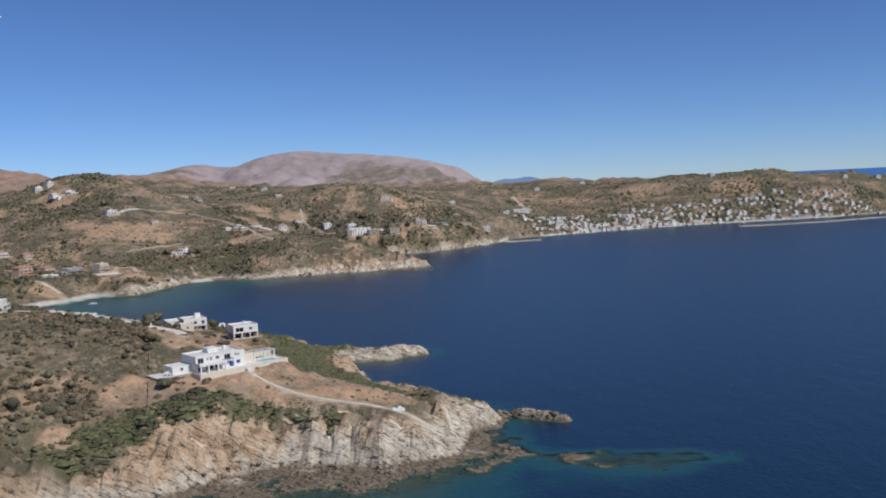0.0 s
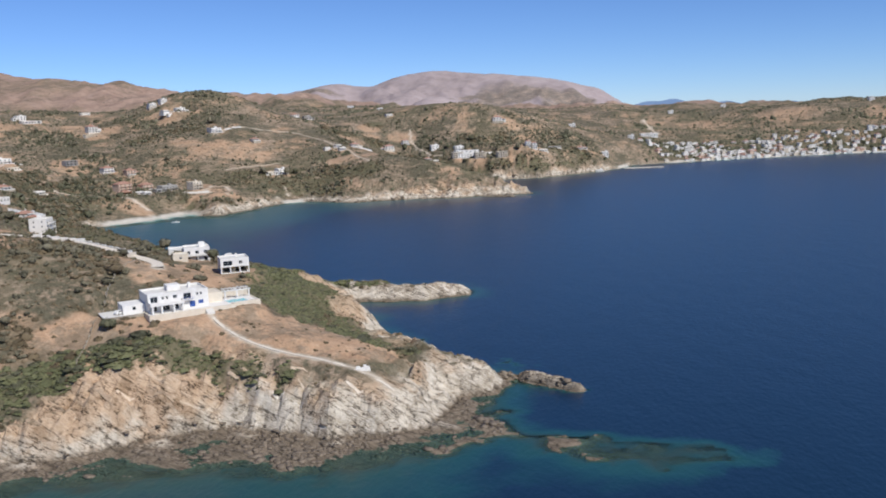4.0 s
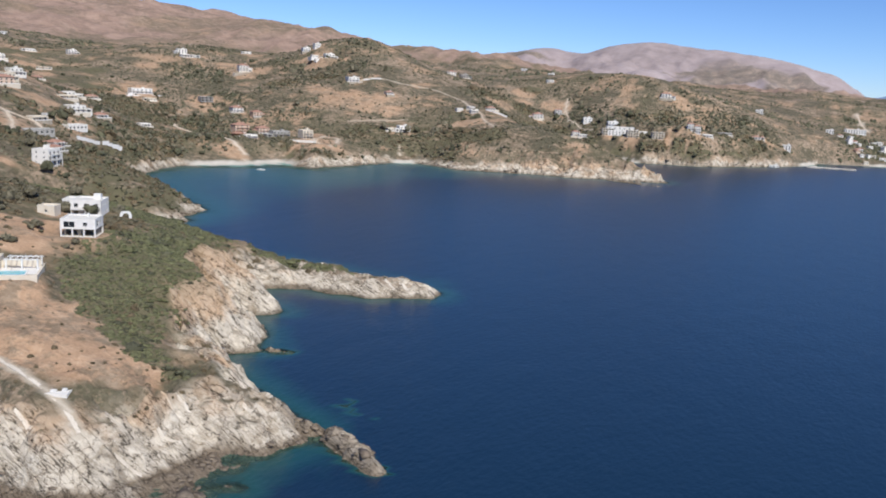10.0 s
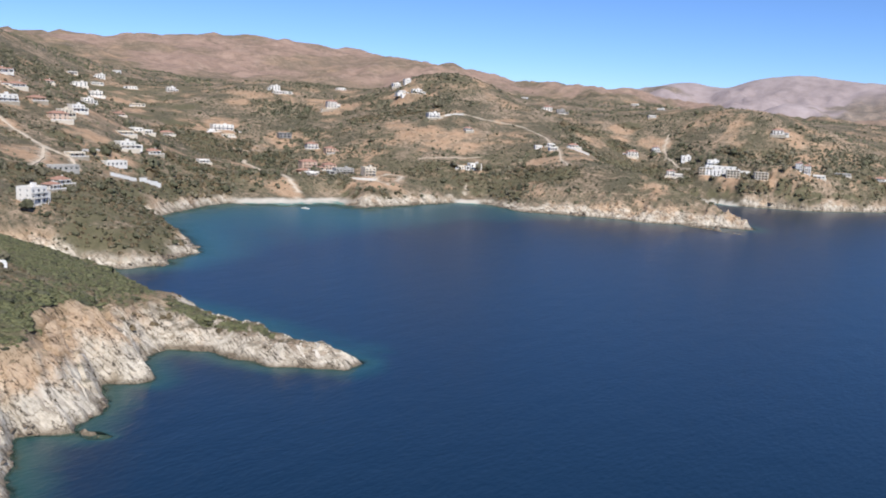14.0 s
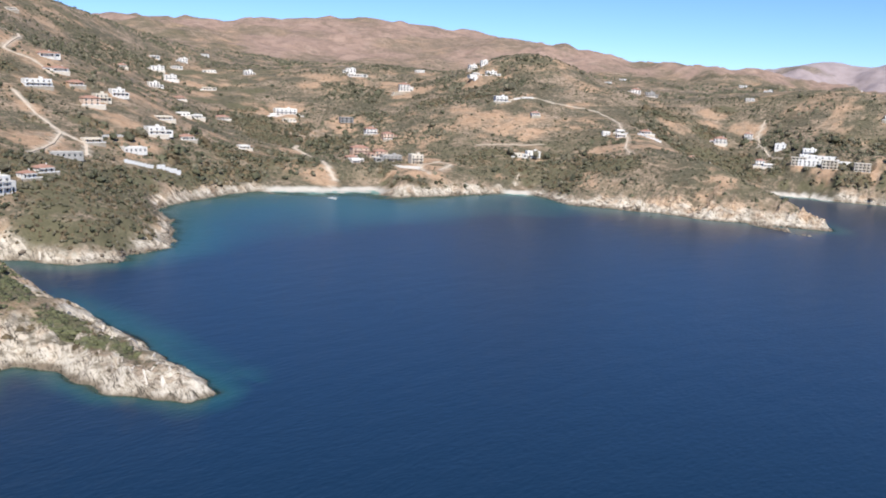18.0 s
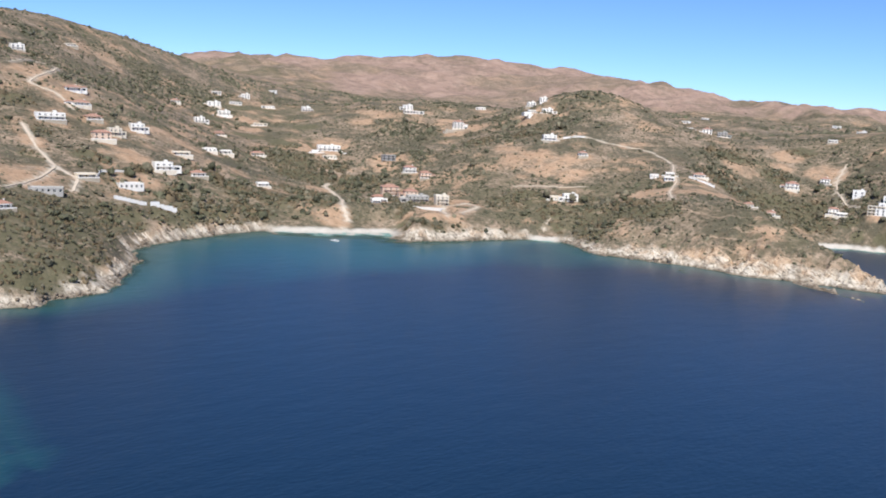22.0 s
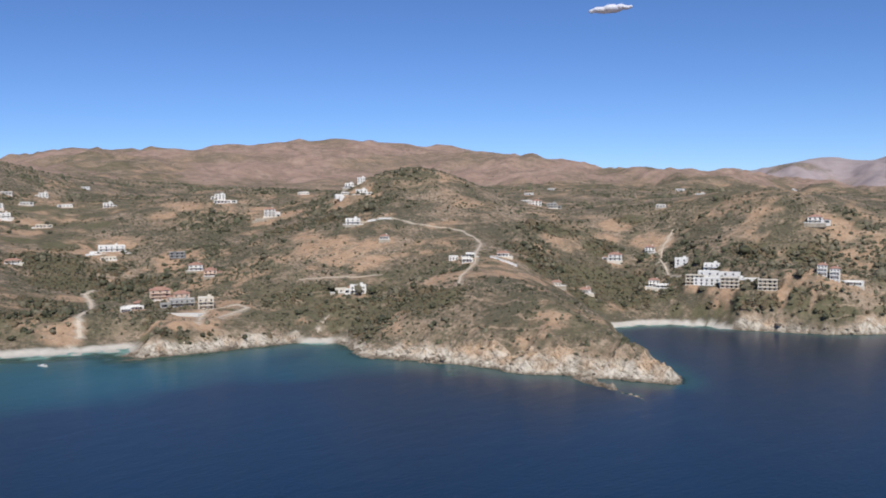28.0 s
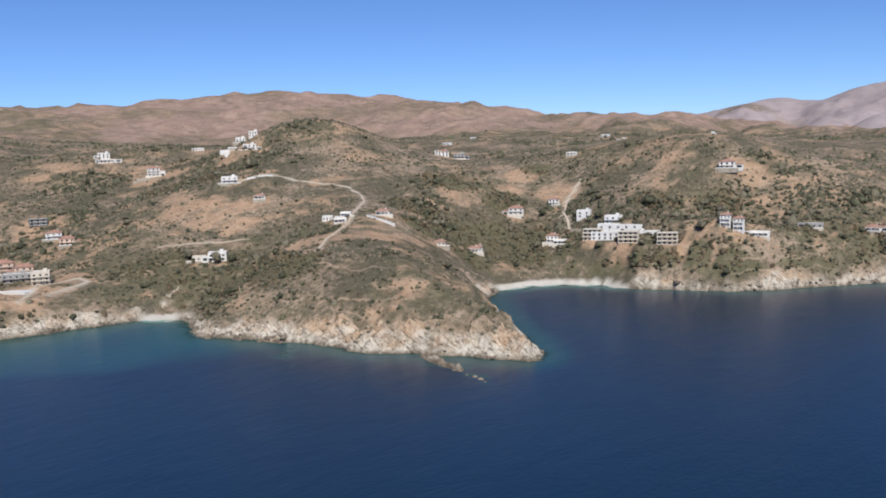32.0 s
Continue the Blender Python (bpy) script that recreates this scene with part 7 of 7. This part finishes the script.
def strewn(x0, x1, y0, y1, count, seed, lo, hi, size, zmin):
    r = np.random.default_rng(seed)
    x, y = r.uniform(x0, x1, count), r.uniform(y0, y1, count)
    d = shore_distance(x, y) + fractal(x, y, 14.0, 4, 3) * 3.2
    z = ground_z(x * S, y * S)
    keep = (d > lo) & (d < hi) & (z > zmin) & (beach_mask(x, y) < 0.35) & (near_line(x, y, VILLA_PATH) > 2.5) & (r.uniform(0, 1, count) < np.clip(0.6 + 1.5 * fractal(x, y, 13.0, 3, 171), 0.05, 1))
    x, y, z = x[keep], y[keep], z[keep]
    big = np.exp(r.normal(0, 0.45, len(x))) * size
    return np.stack([x * S, y * S, z + 0.05 * big, big, r.uniform(0.6, 1.2, len(x)), -0.55 + r.normal(0, 0.5, len(x)), r.integers(0, 6, len(x))], -1)


ROCK_SHAPES = [rock_shape(random.Random(300 + k)) for k in range(6)]
SHELF_ROCK = plain("brown_shelf_rock", (0.08, 0.062, 0.044), (0.28, 0.22, 0.157), 0.9, 0.75, 0.4, 0.2)
ledge_rocks = strewn(-110, 70, 172, 300, 30000, 31, -16, 1.0, 0.5, -0.6)
ledge_rocks[:, 4] *= 0.45
planted("shore_rocks", ROCK_SHAPES, ledge_rocks, SHELF_ROCK, "brown wet plates of rock along the waterline", "rocks")
planted("shore_rocks", ROCK_SHAPES, strewn(-290, 60, 375, 960, 40000, 33, -1.5, 2.0, 0.9, -1.2), SHELF_ROCK, "dark rocks along the shore of the bay", "rocks")


def ribs(name, x0, x1, y0, y1, count, seed, reach, material, label):
    """Upturned edges of rock beds: long broken slabs that follow the bedding over the cliffs."""
    r = np.random.default_rng(seed)
    x, y = r.uniform(x0, x1, count), r.uniform(y0, y1, count)
    d = shore_distance(x, y) + fractal(x, y, 14.0, 4, 3) * 3.2
    keep = (d > 0.8) & (d < reach) & (beach_mask(x, y) < 0.3) & (near_line(x, y, VILLA_PATH) > 3) & (thicket(x, y) * (d > 6) < 0.3) & (ground_z(x * S, y * S) > 2.6)
    x, y = x[keep], y[keep]
    # level lines of the tilted beds on the slope
    gx = 0.53 + (ground_z((x + 3) * S, y * S) - ground_z((x - 3) * S, y * S)) / (6 * S)
    gy = 0.85 + (ground_z(x * S, (y + 3) * S) - ground_z(x * S, (y - 3) * S)) / (6 * S)
    turn = np.arctan2(-gx, gy) + np.radians(r.normal(0, 6, len(x)))
    co, quads = [], []
    for px, py, a in zip(x * S, y * S, turn):
        long, wide, tall, lean = r.uniform(2.5, 8.0), r.uniform(0.3, 0.7), r.uniform(0.15, 0.55), r.uniform(0.1, 0.4)
        ux, uy = math.cos(a), math.sin(a)
        n, steps_ = len(co), 4
        for k in range(steps_ + 1):
            u = (k / steps_ - 0.5) * long
            cx, cy = px + ux * u, py + uy * u
            g = float(ground_z(cx, cy))
            h = tall * (0.25 if k in (0, steps_) else r.uniform(0.65, 1.1))
            for side, up in ((-wide, -0.5), (-wide * 0.35 + lean, h), (wide * 0.45 + lean, h * 0.85), (wide * 1.2, -0.5)):
                co.append((cx - uy * side, cy + ux * side, g + up))
        for k in range(steps_):
            b = n + 4 * k
            quads += [(b + i, b + 4 + i, b + 5 + i, b + 1 + i) for i in range(3)]
        quads += [(n, n + 1, n + 2, n + 3), (n + 4 * steps_ + 3, n + 4 * steps_ + 2, n + 4 * steps_ + 1, n + 4 * steps_)]
    me = bpy.data.meshes.new(name)
    me.from_pydata(co, [], quads)
    me.materials.append(material)
    return tagged(new(name, me), label, "rocks", kind="stuff")


def bed_material():
    m, t, b = nodes_of("upturned_beds", 0.95, 0.2)
    at = coords(t)
    isl = t.nodes.new("ShaderNodeNewGeometry").outputs["Random Per Island"]
    grain = noise_tex(t, bed_coords(t, at), 1.0, 6, 0.7)
    tone = noise_tex(t, at, 11.0, 4, 0.6)
    split = t.nodes.new("ShaderNodeSeparateXYZ")
    t.links.new(at, split.inputs[0])
    f = mix(t, 0.4, grain, isl)
    grey = ramp(t, f, [(0.25, (0.2, 0.165, 0.125)), (0.45, (0.5, 0.43, 0.34)), (0.75, (0.72, 0.65, 0.55))])
    rust = ramp(t, f, [(0.25, (0.2, 0.135, 0.085)), (0.5, (0.47, 0.345, 0.23)), (0.75, (0.66, 0.52, 0.38))])
    inner = math_node(t, "MULTIPLY", math_node(t, "DIVIDE", math_node(t, "SUBTRACT", split.outputs[1], 540.0), 60.0, True), 0.3)
    west = math_node(t, "MULTIPLY", math_node(t, "DIVIDE", math_node(t, "SUBTRACT", -52.0, split.outputs[0]), 26.0, True), math_node(t, "DIVIDE", math_node(t, "SUBTRACT", 345.0, split.outputs[1]), 20.0, True))
    inner = math_node(t, "ADD", inner, math_node(t, "MULTIPLY", west, 0.45))
    level = math_node(t, "ADD", math_node(t, "ADD", math_node(t, "DIVIDE", split.outputs[2], 16.0), inner), math_node(t, "MULTIPLY", math_node(t, "SUBTRACT", tone, 0.5), 2.4))
    t.links.new(mix(t, ramp(t, level, [(0.6, (0, 0, 0)), (1.0, (0.9, 0.9, 0.9))]), grey, rust), b.inputs["Base Color"])
    bump(t, b, grain, 0.25)
    return m


BEDS = bed_material()
ribs("rock_beds", -72, 16, 196, 362, 800, 41, 12, BEDS, "upturned pale rock beds on the cliffs of the point")
ribs("rock_beds", -290, 0, 375, 770, 4000, 42, 6, BEDS, "upturned pale rock beds along the bay")
